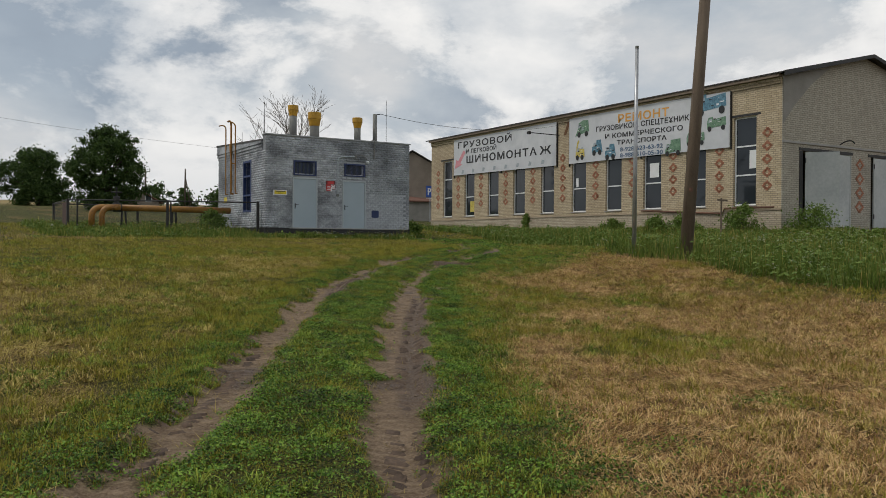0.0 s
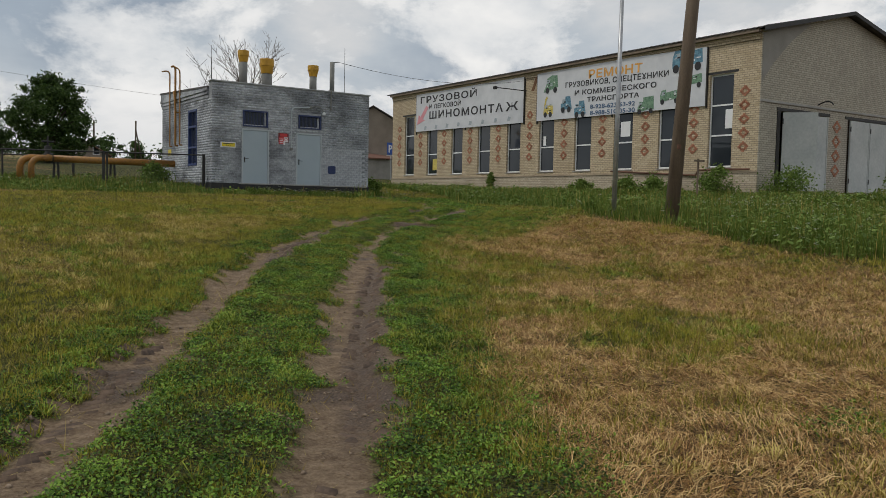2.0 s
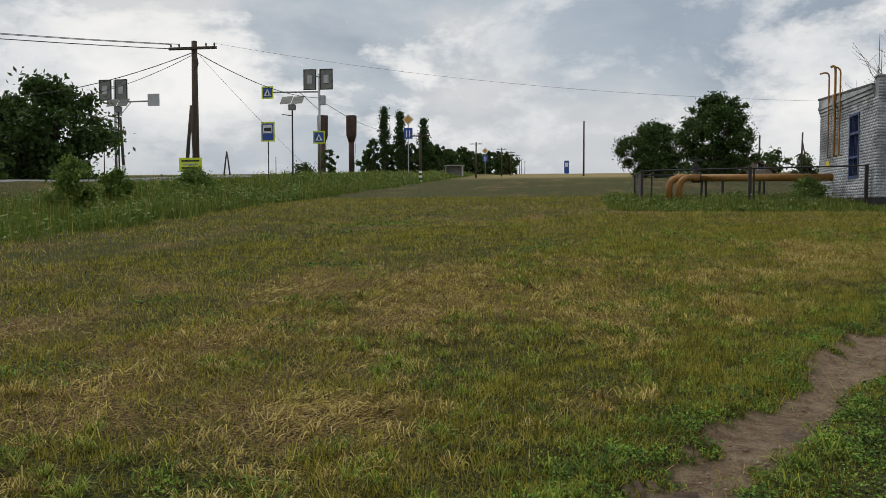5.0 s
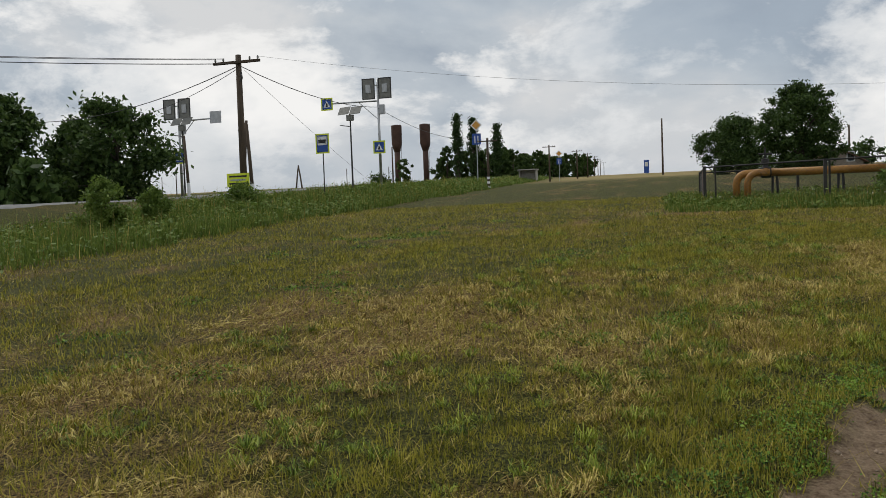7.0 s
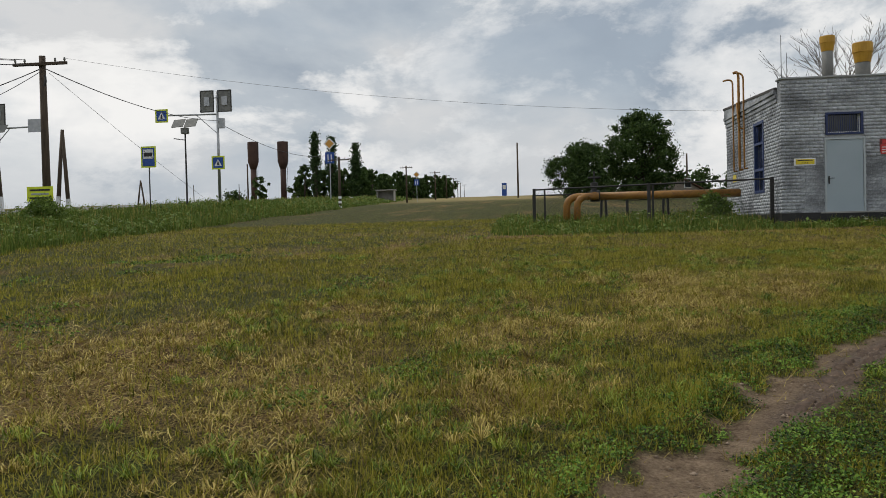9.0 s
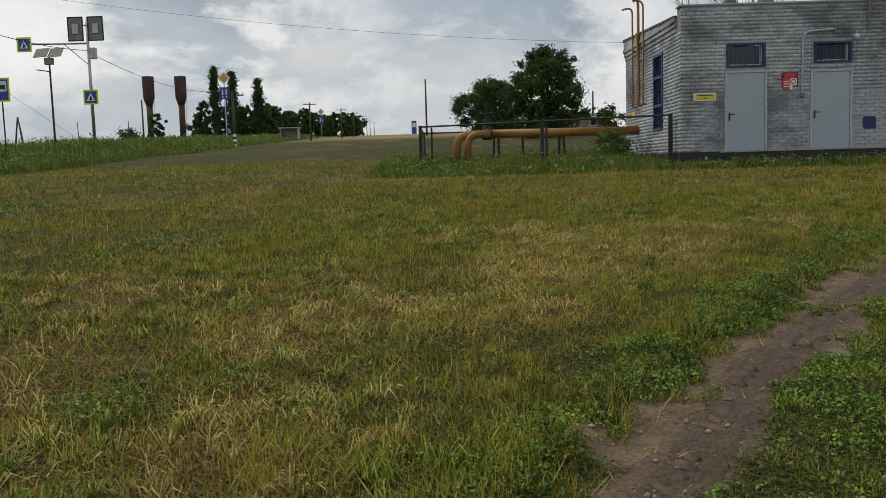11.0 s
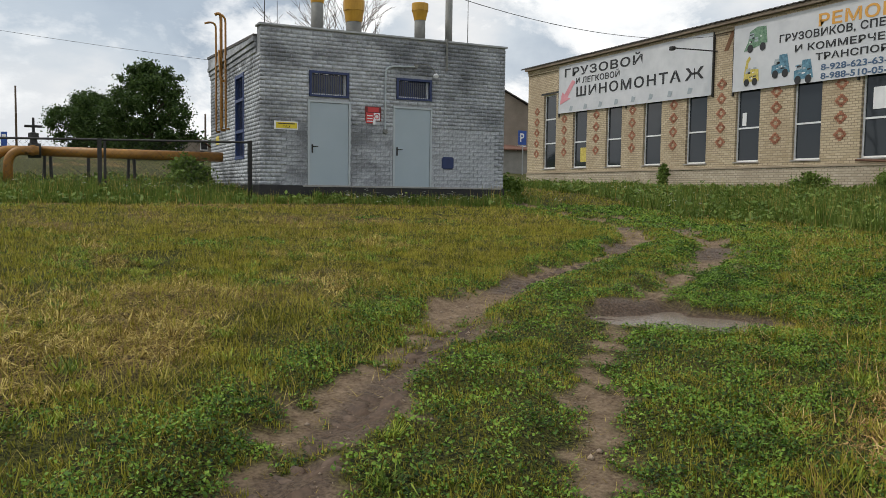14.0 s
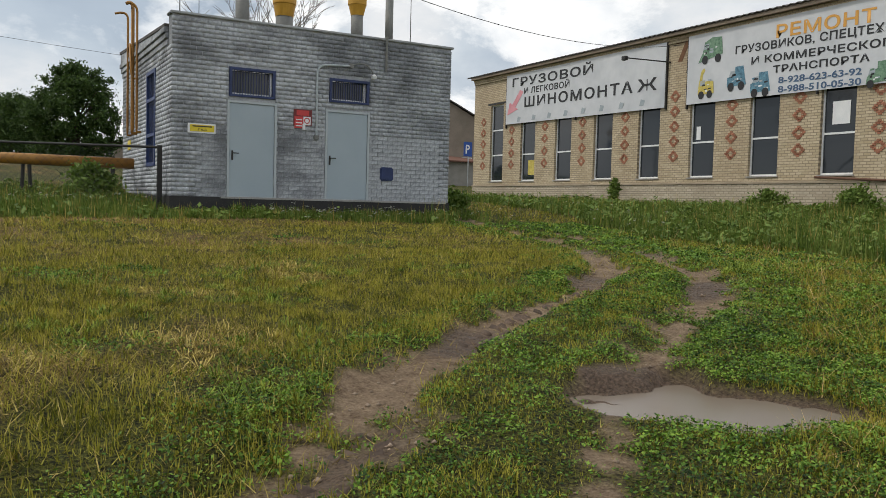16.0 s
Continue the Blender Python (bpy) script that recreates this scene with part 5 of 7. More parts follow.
# ---- gas pipe and fence beside the boiler house ----
def gas_line():
    g = thing("gas_pipe", (9, 38.6, 1.9), "ochre gas pipe on iron legs with a valve", "pipe")
    r = 0.14
    part("main", tube([(KX0 + 0.02, 38.6, 2.85), (7.25, 38.6, 2.87)], r, None, 20), M_GAS, g, "", True)
    for y, x, rr in ((38.6, 6.15, 0.13), (38.25, 6.5, 0.12)):
        part("elbow", tube([(7.25, y, 2.87), (x + 0.45, y, 2.87), *bend((x + 0.45, y, 2.87), (x, y, 2.87), (x, y, 2.45), 8), (x, y, 1.75)], rr, None, 18), M_GAS, g, "", True)
    part("header", tube([(7.1, 38.15, 2.87), (7.1, 38.7, 2.87)], 0.14, None, 16), M_GAS, g, "", True)
    v = tube([(6.98, 38.4, 2.87), (7.3, 38.4, 2.87)], 0.2, None, 16)
    tube([(7.12, 38.4, 2.9), (7.12, 38.4, 3.2), (7.12, 38.4, 3.22), (7.12, 38.4, 3.34), (7.12, 38.4, 3.36), (7.12, 38.4, 3.75)], [0.12, 0.09, 0.14, 0.13, 0.04, 0.03], v, 12)
    tube([(6.9, 38.4, 3.52), (7.34, 38.4, 3.52)], 0.035, v, 8)
    part("valve", v, M_IRON, g, "black iron gate valve with spindle")
    for x in (7.45, 9.6, 10.9):
        for dx in (-0.07, 0.07):
            z = ground_z(x, 38.6)
            part("leg", tube([(x + dx * 1.5, 38.6, z - 0.1), (x + dx, 38.6, 2.74)], 0.045, None, 8), M_IRON, g)
    f = thing("wire_fence", (8.5, 35.5, 1.8), "low black iron fence with rusty wire mesh", "fence")
    posts = [(5.0, 36.9), (8.6, 35.55), (12.0, 34.25)]
    back = [(5.0, 41.6), (8.6, 41.5), (11.95, 41.0)]
    for x, y in posts + back:
        z = ground_z(x, y)
        part("post", box(x - 0.05, x + 0.05, y - 0.05, y + 0.05, z - 0.2, 3.12, bevel=0.006), M_IRON, f)
    for x, y in ((5.35, 36.85), (8.72, 35.5)):
        z = ground_z(x, y)
        part("post", box(x - 0.03, x + 0.03, y - 0.03, y + 0.03, z - 0.2, 3.05, bevel=0.006), M_IRON, f)
    for line in (posts, back, [posts[0], back[0]]):
        for (xa, ya), (xb, yb) in zip(line, line[1:]):
            part("top_rail", tube([(xa, ya, 3.08), (xb, yb, 3.08)], 0.028, None, 8), M_IRON, f)
            # wire mesh: crossing wires
            ln = math.hypot(xb - xa, yb - ya)
            mesh = bmesh.new()
            n = int(ln / 0.16)
            for i in range(-8, n):
                for s in (0, 1):
                    i0, i1 = max(i, 0), min(i + 7.5, n)
                    k0, k1 = (i0 - i) / 7.5, (i1 - i) / 7.5
                    if i1 <= i0:
                        continue
                    pts = []
                    for j, k in ((i0, k0), (i1, k1)):
                        x, y = xa + (xb - xa) * j / n, ya + (yb - ya) * j / n
                        zz = ground_z(x, y) + 0.08
                        pts.append((x, y, zz + (3.04 - zz) * (k if s else 1 - k)))
                    tube(pts, 0.0025, mesh, 3, False)
            part("wire_mesh", mesh, M_IRON, f, "rusty wire mesh")
    # iron gate at the end
    part("gate_panel", box(4.97, 5.0, 36.97, 38.3, 2.05, 3.0), M_TOWER, f, "dark rusty sheet iron panel")


# ---- poles, wires and signs ----
def pole(name, x, y, height, r, label, lean=(0, 0), material=None, category="pole", base=None, arms=0, group=""):
    z = ground_z(x, y) if base is None else base
    p = thing(name, (x, y, z), label, category, group)
    top = (x + lean[0], y + lean[1], z + height)
    part("shaft", tube([(x, y, z - 0.3), (x + lean[0] / 2, y + lean[1] / 2, z + height / 2), top], [r, r * 0.88, r * 0.74], None, 12), material or M_WOOD, p, "", True)
    for k in range(arms):
        zz = z + height - 0.35 - 0.5 * k
        part("crossarm", box(x - 1.15, x + 1.15, y - 0.05 - r, y + 0.05 - r, zz - 0.06, zz + 0.06, bevel=0.01), M_WOOD, p)
        for d in (-1.05, -0.65, 0.65, 1.05):
            part("insulator", tube([(x + d, y - r, zz + 0.06), (x + d, y - r, zz + 0.13), (x + d, y - r, zz + 0.22)], [0.02, 0.05, 0.03], None, 8), M_GREYMETAL, p)
    return p


def cable(a, b, sag, r=0.012, label="thin black overhead cable"):
    a, b = Vector(a), Vector(b)
    c = thing("overhead_cable", a, label, "cable", "overhead cables")
    pts = [a.lerp(b, i / 16) - Vector((0, 0, sag * 4 * (i / 16) * (1 - i / 16))) for i in range(17)]
    part("strand", tube(pts, r, None, 5), M_WIRE, c)


def plate(parent, name, x, y, z, w, h, material, label="", t=0.012, out=0.0):
    return part(name, box(x - w / 2, x + w / 2, y - t - out, y - out, z - h / 2, z + h / 2), material, parent, label)


def crossing_sign(parent, x, y, z, s):
    b = plate(parent, "sign", x, y, z, s, s, M_LIME, "pedestrian crossing sign with fluorescent rim")
    plate(b, "sign_face", x, y, z, s * 0.78, s * 0.78, M_SIGNBLUE, out=0.014)
    part("triangle", slab([(x - s * 0.29, y - 0.028, z - s * 0.25), (x + s * 0.29, y - 0.028, z - s * 0.25), (x, y - 0.028, z + s * 0.29)], (0, -1, 0), 0.004), M_WHITE, b)
    part("pictogram", slab([(x - s * 0.1, y - 0.034, z - s * 0.2), (x + s * 0.1, y - 0.034, z - s * 0.2), (x + s * 0.03, y - 0.034, z + s * 0.1), (x - s * 0.03, y - 0.034, z + s * 0.1)], (0, -1, 0), 0.004), M_INK, b)


def solar_panel(parent, x, y, z, w, h):
    p = plate(parent, "solar_panel", x, y, z, w, h, M_GREYMETAL, "back of a solar panel in a metal frame", 0.05)
    rim = bmesh.new()
    for a in ((x - w / 2, x - w / 2 + 0.06, z - h / 2, z + h / 2), (x + w / 2 - 0.06, x + w / 2, z - h / 2, z + h / 2), (x - w / 2 + 0.06, x + w / 2 - 0.06, z + h / 2 - 0.06, z + h / 2), (x - w / 2 + 0.06, x + w / 2 - 0.06, z - h / 2, z - h / 2 + 0.06)):
        box(a[0], a[1], y - 0.075, y - 0.051, a[2], a[3], rim)
    part("panel_frame", rim, M_IRON, p)
    part("control_box", box(x - w * 0.2, x + w * 0.2, y - 0.12, y - 0.052, z - h * 0.2, z + h * 0.2, bevel=0.01), M_ZINC, p)


def signal_post(x, y, arm, sign_z, top, label, group="solar crossing posts"):
    z = ground_z(x, y)
    p = thing("solar_signal_post", (x, y, z), label, "signal post", group)
    part("post", tube([(x, y, z - 0.2), (x, y, top)], [0.11, 0.08], None, 12), M_ZINC, p, "", True)
    for dx in (-0.68, 0.62):
        solar_panel(p, x + dx, y - 0.12, top - 0.75, 1.0, 1.55)
    part("bracket", tube([(x - 0.7, y - 0.06, top - 0.5), (x + 0.7, y - 0.06, top - 0.5)], 0.04, None, 8), M_ZINC, p)
    za = top - 1.65
    part("arm", tube([(x, y, za), (x + arm, y, za + 0.05)], 0.06, None, 8), M_ZINC, p)
    part("brace", tube([(x, y, za - 1.4), (x + arm * 0.38, y, za)], 0.03, None, 6), M_ZINC, p)
    part("battery_box", box(x + 0.08, x + 0.5, y - 0.2, y + 0.15, za - 1.0, za - 0.3, bevel=0.02), M_ZINC, p)
    crossing_sign(p, x, y - 0.13, sign_z, 0.95)
    return p, za


def roadside():
    # nearest line pole with its board
    up = pole("line_pole", -14.6, 40.45, 9.25 - ground_z(-14.6, 40.45), 0.17, "dark wooden line pole with one crossarm", arms=1, base=ground_z(-14.6, 40.45), group="line poles")
    z0 = ground_z(-14.6, 40.45)
    part("concrete_foot", box(-14.95, -14.68, 40.3, 40.55, z0 - 0.3, z0 + 1.25, bevel=0.02), M_CONC, up, "concrete stub lashed to the pole")
    zb = 3.68
    b = plate(up, "notice_board", -14.75, 40.22, zb, 1.12, 0.6, M_LIME, "yellow-green notice board")
    for k in range(3):
        plate(b, "text_bar", -14.75, 40.22, zb + 0.16 - 0.16 * k, 0.86 - 0.1 * (k == 1), 0.07, M_GREYINK if k == 1 else M_IRON, out=0.014)
    part("coil", tube([(-14.42, 40.3, 8.45), (-14.36, 40.25, 8.2), (-14.42, 40.25, 8.0)], 0.05, None, 8), M_IRON, up)
    pole("line_pole", -42.0, 26.0, 8.3, 0.17, "dark wooden line pole with one crossarm", arms=1, group="line poles")
    zt = 9.25
    ze = ground_z(-42.0, 26.0) + 8.1
    for d in (-1.05, -0.65):
        cable((-14.6 + d, 40.3, zt - 0.15), (-42.0 + d, 26.0, ze), 0.35, 0.014)
    cable((-14.6, 40.4, zt - 0.4), (-42.0, 26.0, ze - 0.1), 0.45, 0.02, "thick bundled overhead cable with clips")
    cable((-14.6, 40.4, zt - 0.5), (-34.0, 48.0, 8.3), 0.8, 0.02)
    cable((-14.6, 40.4, zt - 0.6), (-32.0, 52.0, 8.5), 0.7, 0.014)
    cable((-14.6, 40.4, zt - 0.45), (-17.0, 65.4, 10.0), 0.5, 0.02)
    cable((-17.0, 65.4, 9.9), (-20.0, 109.0, 11.5), 0.9, 0.02)
    cable((-14.3, 40.4, zt - 0.7), (-5.6 - 10.2, 60.0, 4.2), 0.1, 0.008)
    cable((-13.55, 40.4, zt - 0.15), (KX0 + 0.05, KY1, 5.95), 0.5, 0.005, "thin cable from the line pole to the boiler house")
    cable((17.8, 34.4, 7.3), (WX - 0.02, 41.4, 9.0), 0.55, 0.010, "cable with clips from boiler house to hall")

    p, za = signal_post(-17.1, 65.7, -4.1, 7.05, 12.15, "grey post with two solar panels and crossing signs")
    crossing_sign(p, -21.2, 65.62, za + 0.02, 0.95)
    p, za = signal_post(-32.1, 62.6, 3.5, 6.9, 11.3, "grey post with two solar panels and a box on its arm")
    plate(p, "sign_back", -28.9, 62.5, za + 0.1, 0.95, 0.9, M_ZINC, "grey back of a sign")
    # lamp with two tilted panels
    z = ground_z(-17.6, 61.2)
    l = thing("solar_lamp", (-17.6, 61.2, z), "thin dark post with two tilted solar panels", "street lamp", "solar lamps")
    part("post", tube([(-17.6, 61.2, z - 0.2), (-17.6, 61.2, 9.1)], [0.07, 0.05], None, 8), M_IRON, l)
    for dx in (-0.45, 0.4):
        part("solar_panel", slab([(-17.6 + dx - 0.4, 61.0, 9.0), (-17.6 + dx + 0.4, 61.0, 9.05), (-17.6 + dx + 0.45, 61.4, 9.6), (-17.6 + dx - 0.35, 61.4, 9.55)], (0, -1, 0.6), 0.04), M_GREYMETAL, l)
    part("battery_box", box(-17.85, -17.35, 61.05, 61.3, 8.6, 9.0, bevel=0.02), M_GREYMETAL, l)
    part("lamp_arm", tube([(-17.6, 61.2, 8.2), (-18.3, 61.0, 8.3)], 0.03, None, 6), M_IRON, l)
    copy_thing(l, Matrix.Translation((-31.6, 62.2, ground_z(-31.6, 62.2))))
    # bus stop sign
    z = ground_z(-15.65, 51.8)
    b = thing("bus_stop_sign", (-15.65, 51.8, z), "blue and white bus stop sign with fluorescent rim", "road sign")
    part("post", tube([(-15.65, 51.8, z - 0.2), (-15.65, 51.8, 6.6)], 0.035, None, 8), M_IRON, b)
    s = plate(b, "sign", -15.65, 51.75, 6.2, 0.85, 1.15, M_LIME, "bus stop sign")
    plate(s, "sign_face", -15.65, 51.75, 6.2, 0.68, 0.98, M_SIGNBLUE, out=0.014)
    plate(s, "white_field", -15.65, 51.75, 6.36, 0.56, 0.5, M_WHITE, out=0.028)
    plate(s, "bus", -15.65, 51.75, 6.33, 0.46, 0.2, M_INK, out=0.042)
    # main road sign with a blue plate under it
    x, y = -19.8, 109.7
    z = ground_z(x, y)
    m = thing("main_road_sign", (x, y, z), "yellow diamond sign above a blue plate", "road sign", "diamond signs")
    part("post", tube([(x, y, z - 0.2), (x, y, z + 7.6)], 0.06, None, 8), M_ZINC, m)
    d = part("diamond", slab([(x - 0.75, y - 0.08, z + 7.3), (x, y - 0.08, z + 6.55), (x + 0.75, y - 0.08, z + 7.3), (x, y - 0.08, z + 8.05)], (0, -1, 0), 0.02), M_WHITE, m, "diamond plate")
    part("diamond_face", slab([(x - 0.55, y - 0.104, z + 7.3), (x, y - 0.104, z + 6.75), (x + 0.55, y - 0.104, z + 7.3), (x, y - 0.104, z + 7.85)], (0, -1, 0), 0.01), M_ORANGE, d)
    pl = plate(m, "blue_plate", x, y - 0.08, z + 5.55, 1.15, 1.4, M_SIGNBLUE, "blue plate")
    plate(pl, "arrow", x - 0.2, y - 0.1, z + 5.5, 0.12, 0.9, M_WHITE, out=0.01)
    plate(pl, "arrow", x + 0.2, y - 0.1, z + 5.5, 0.12, 0.9, M_WHITE, out=0.01)
    z2 = ground_z(-17.5, 170)
    copy_thing(m, Matrix.Translation((-17.0, 168, z2 - 1.0)) @ Matrix.Scale(0.85, 4))
    # leaning props and paired poles
    for x, y, h, lx in ((-30.6, 61.2, 4.5, -0.25), (-20.6, 51.1, 4.6, 0.45), (-19.9, 51.1, 4.5, -0.25)):
        q = pole("prop_pole", x, y, h, 0.12, "leaning wooden pole with a whitewashed foot", (lx, 0), group="leaning poles")
        z = ground_z(x, y)
        part("painted_foot", tube([(x, y, z - 0.1), (x + lx * 0.22, y, z + h * 0.22)], [0.135, 0.128], None, 10), M_WHITE, q)
    # poles that follow the road into the distance
    for x, y, h in ((-15.3, 95.3, 5.6), (-17.2, 156, 6.6), (-16.6, 196, 6.6), (-18.5, 240, 6.8), (-21, 290, 6.8), (-24.5, 345, 7), (-28, 400, 7), (-31, 460, 7)):
        q = pole("line_pole", x, y, h, 0.16, "dark wooden line pole with one crossarm", arms=1, group="line poles")
        if y < 100:
            z = ground_z(x, y)
            for k in range(3):
                part("painted_band", tube([(x, y, z + 0.15 + 0.5 * k), (x, y, z + 0.4 + 0.5 * k)], 0.175, None, 10), M_WHITE, q, "whitewashed band")
    pole("tall_post", 2.0, 208, 13.2, 0.24, "tall thin dark wooden post in the field")
    pole("tall_post", 26.8, 128, 6.0, 0.15, "thin dark wooden post in the field")
    pole("tall_post", 30.0, 118, 6.0, 0.13, "thin dark wooden post in the field", lean=(0.1, 0))
    pole("prop_pole", 31.0, 118, 4.8, 0.1, "leaning wooden pole beside a post", lean=(-0.9, 0))
    pole("tall_post", -62.0, 200, 9.0, 0.2, "thin dark wooden post beside the water towers")
    for x, y, h in ((-47.6, 115, 3.4), (-46.6, 115, 3.4)):
        pole("prop_pole", x, y, h, 0.12, "leaning wooden pole with a whitewashed foot", (0.5 if x < -47 else -0.5, 0), group="leaning poles")
    for x, y in ((-41, 118), (-36, 122), (-58, 90), (-66, 110), (-44, 80)):
        pole("field_post", x, y, 2.6, 0.06, "thin post in the field", group="field posts")
    # blue board far up the hill
    x, y = -5.1, 330
    z = ground_z(x, y)
    bb = thing("blue_board", (x, y, z), "tall blue information board on the hill", "sign")
    part("panel", box(x - 0.95, x + 0.95, y - 0.15, y, z + 0.3, z + 5.2), M_SIGNBLUE, bb)
    part("white_field", box(x - 0.6, x + 0.6, y - 0.2, y - 0.16, z + 2.8, z + 4.4), M_WHITE, bb)
    part("leg", box(x - 0.5, x + 0.5, y - 0.1, y - 0.02, z - 0.3, z + 0.3), M_ZINC, bb)
    # bus shelter
    x, y = -24.3, 175
    z = ground_z(x, y)
    s = thing("bus_shelter", (x, y, z), "small pale open bus shelter", "shelter")
    for dx in (-1.7, 1.7):
        part("side_wall", box(x + dx - 0.08, x + dx + 0.08, y - 1, y + 1, z - 0.2, z + 2.1), M_CONC, s)
    part("roof", box(x - 2, x + 2, y - 1.2, y + 1.2, z + 2.1, z + 2.3), M_CONC, s)
    part("back_wall", box(x - 1.6, x + 1.6, y + 0.9, y + 1.0, z - 0.2, z + 2.08), M_CONC, s)


def water_tower(x, y):
    z = ground_z(x, y)
    t = thing("water_tower", (x, y, z), "rusty steel water tower with a flared tank", "water tower", "water towers")
    part("column", tube([(x, y, z - 0.5), (x, y, z + 8.8)], 0.78, None, 18), M_TOWER, t, "", True)
    part("tank", tube([(x, y, z + 8.6), (x, y, z + 10.6), (x, y, z + 15.7), (x, y, z + 15.95), (x, y, z + 16.1)], [0.8, 1.42, 1.48, 1.4, 0.4], None, 22), M_TOWER, t, "rusty flared tank", True)
    part("ladder", tube([(x + 0.85, y - 0.4, z), (x + 1.5, y - 0.5, z + 10.6), (x + 1.5, y - 0.5, z + 16)], 0.05, None, 6), M_IRON, t)


def right_poles():
    z = ground_z(16.75, 15.3)
    p = pole("wooden_pole", 16.75, 15.3, 9.5, 0.165, "leaning grey-brown wooden pole in tall grass", (0.55, -0.34), M_WOODL)
    part("metal_tag", box(16.70, 16.86, 15.1, 15.13, z + 1.7, z + 1.8), M_RUST, p)
    m = pole("steel_post", 16.4, 16.75, 6.73 - ground_z(16.4, 16.75), 0.062, "straight galvanised steel post in tall grass", (0.05, 0), M_ZINC)
    part("cap", tube([(16.45, 16.75, 6.70), (16.45, 16.75, 6.76)], 0.052, None, 10), M_GREYMETAL, m)
    # marker stake by the hall
    z = ground_z(28.5, 24.0)
    s = thing("marker_stake", (28.5, 24.0, z), "short wooden stake with a crosspiece", "stake")
    part("stake", box(28.47, 28.53, 23.97, 24.03, z - 0.2, z + 1.75, bevel=0.005), M_WOODL, s)
    part("crosspiece", box(28.2, 28.8, 23.93, 23.97, z + 1.62, z + 1.7), M_WOODL, s)
    # parking sign
    x, y = 45.8, 77.3
    z = ground_z(x, y)
    q = thing("parking_sign", (x, y, z), "blue and white parking sign", "road sign")
    part("post", tube([(x, y, z - 0.2), (x, y, 7.2)], 0.05, None, 8), M_ZINC, q)
    pl = plate(q, "sign", x - 0.1, y - 0.06, 6.8, 0.85, 1.25, M_SIGNBLUE, "blue plate")
    lettering("letter", "P", (x - 0.33, y - 0.075, 6.4), (1, 0, 0), (0, 0, 1), 0.42, 0.78, M_WHITE, pl, bold=0.02)
    # concrete slab by the gate
    st = thing("concrete_ramp", (41, 24.0, 1.6), "low concrete slab before the gates", "ramp")
    part("slab", box(36.0, 47.0, 22.9, 25.3, 1.2, 2.2, bevel=0.03), M_CONC, st)


# ---- trees ----
M_LEAF = leafy("tree leaves", (0.022, 0.046, 0.011), (0.05, 0.092, 0.020), (0.095, 0.145, 0.036), see=0.3)
M_POPLAR = leafy("poplar leaves", (0.022, 0.048, 0.014), (0.04, 0.075, 0.02), (0.065, 0.11, 0.032), see=0.25)


def leaf_cloud(centres, radii, count, size, material, name, rs):
    """Many small leaves about the centres of clumps."""
    pick = rs.choice(len(centres), count, p=radii ** 2 / np.sum(radii ** 2))
    d = rs.normal(size=(count, 3))
    d /= np.linalg.norm(d, axis=1)[:, None]
    p = centres[pick] + d * (radii[pick] * rs.rand(count) ** 0.6 * np.where(rs.rand(count) < 0.28, 1.75, 0.95))[:, None] * np.array([1, 1, 0.8])
    a = rs.normal(size=(count, 3))
    a /= np.linalg.norm(a, axis=1)[:, None]
    b = np.cross(a, rs.normal(size=(count, 3)))
    b /= np.linalg.norm(b, axis=1)[:, None]
    s = size * rs.uniform(0.6, 1.3, count)[:, None]
    V = np.stack([p - a * s, p + b * s * 0.55, p + a * s, p - b * s * 0.55], 1).reshape(-1, 3)
    F = np.arange(count * 4).reshape(-1, 4)
    return mesh_arrays(name, V, F, material, 4)


def tree(x, y, height, width, label, seed, leaves=9000, size=0.16, low=0.22, clumps=46, poplar=False, material=None, name="tree", group="", clump=0.095):
    rs = np.random.RandomState(seed)
    z = ground_z(x, y)
    t = thing(name, (x, y, z), label, "tree", group)
    bm = tube([(x, y, z - 0.3), (x + 0.1, y, z + height * 0.3), (x + 0.15, y, z + height * 0.62)], [0.035 * height, 0.025 * height, 0.008 * height], None, 8)
    cs, rad = [], []
    for k in range(clumps):
        a, u = rs.rand() * 2 * math.pi, rs.rand()
        h = low + (1 - low) * (k + rs.rand()) / clumps
        if poplar:
            prof = 0.55 + 0.45 * math.sin(math.pi * min(1, (h - low) / (1 - low) * 0.9 + 0.1))
            rr = 0.30
        else:
            prof = math.sin(math.pi * (0.16 + 0.76 * (h - low) / (1 - low))) ** 0.7
            rr = clump
        w = width / 2 * prof * rs.uniform(0.6, 1.18)
        rk = width * rr * rs.uniform(0.5, 1.25) * (0.6 + 0.4 * prof)
        reach = max(0.0, w - rk * 0.8) * (u ** 0.35)
        c = (x + math.cos(a) * reach, y + math.sin(a) * reach, z + height * h - rk * 0.5)
        cs.append(c)
        rad.append(rk)
        if k % 3 == 0:
            s = z + height * min(0.6, h * 0.6)
            tube([(x + 0.1, y, s), (x + (c[0] - x) * 0.5, y + (c[1] - y) * 0.5, (s + c[2]) / 2 + 0.1), c], [0.011 * height, 0.007 * height, 0.002 * height], bm, 5)
    part("trunk", bm, M_BARK, t, "dark trunk with spreading limbs", True)
    me = leaf_cloud(np.array(cs), np.array(rad), leaves, size, material or (M_POPLAR if poplar else M_LEAF), "crown", rs)
    ob = new("crown", me)
    ob.parent, ob.matrix_parent_inverse = t, t.matrix_basis.inverted()
    return t


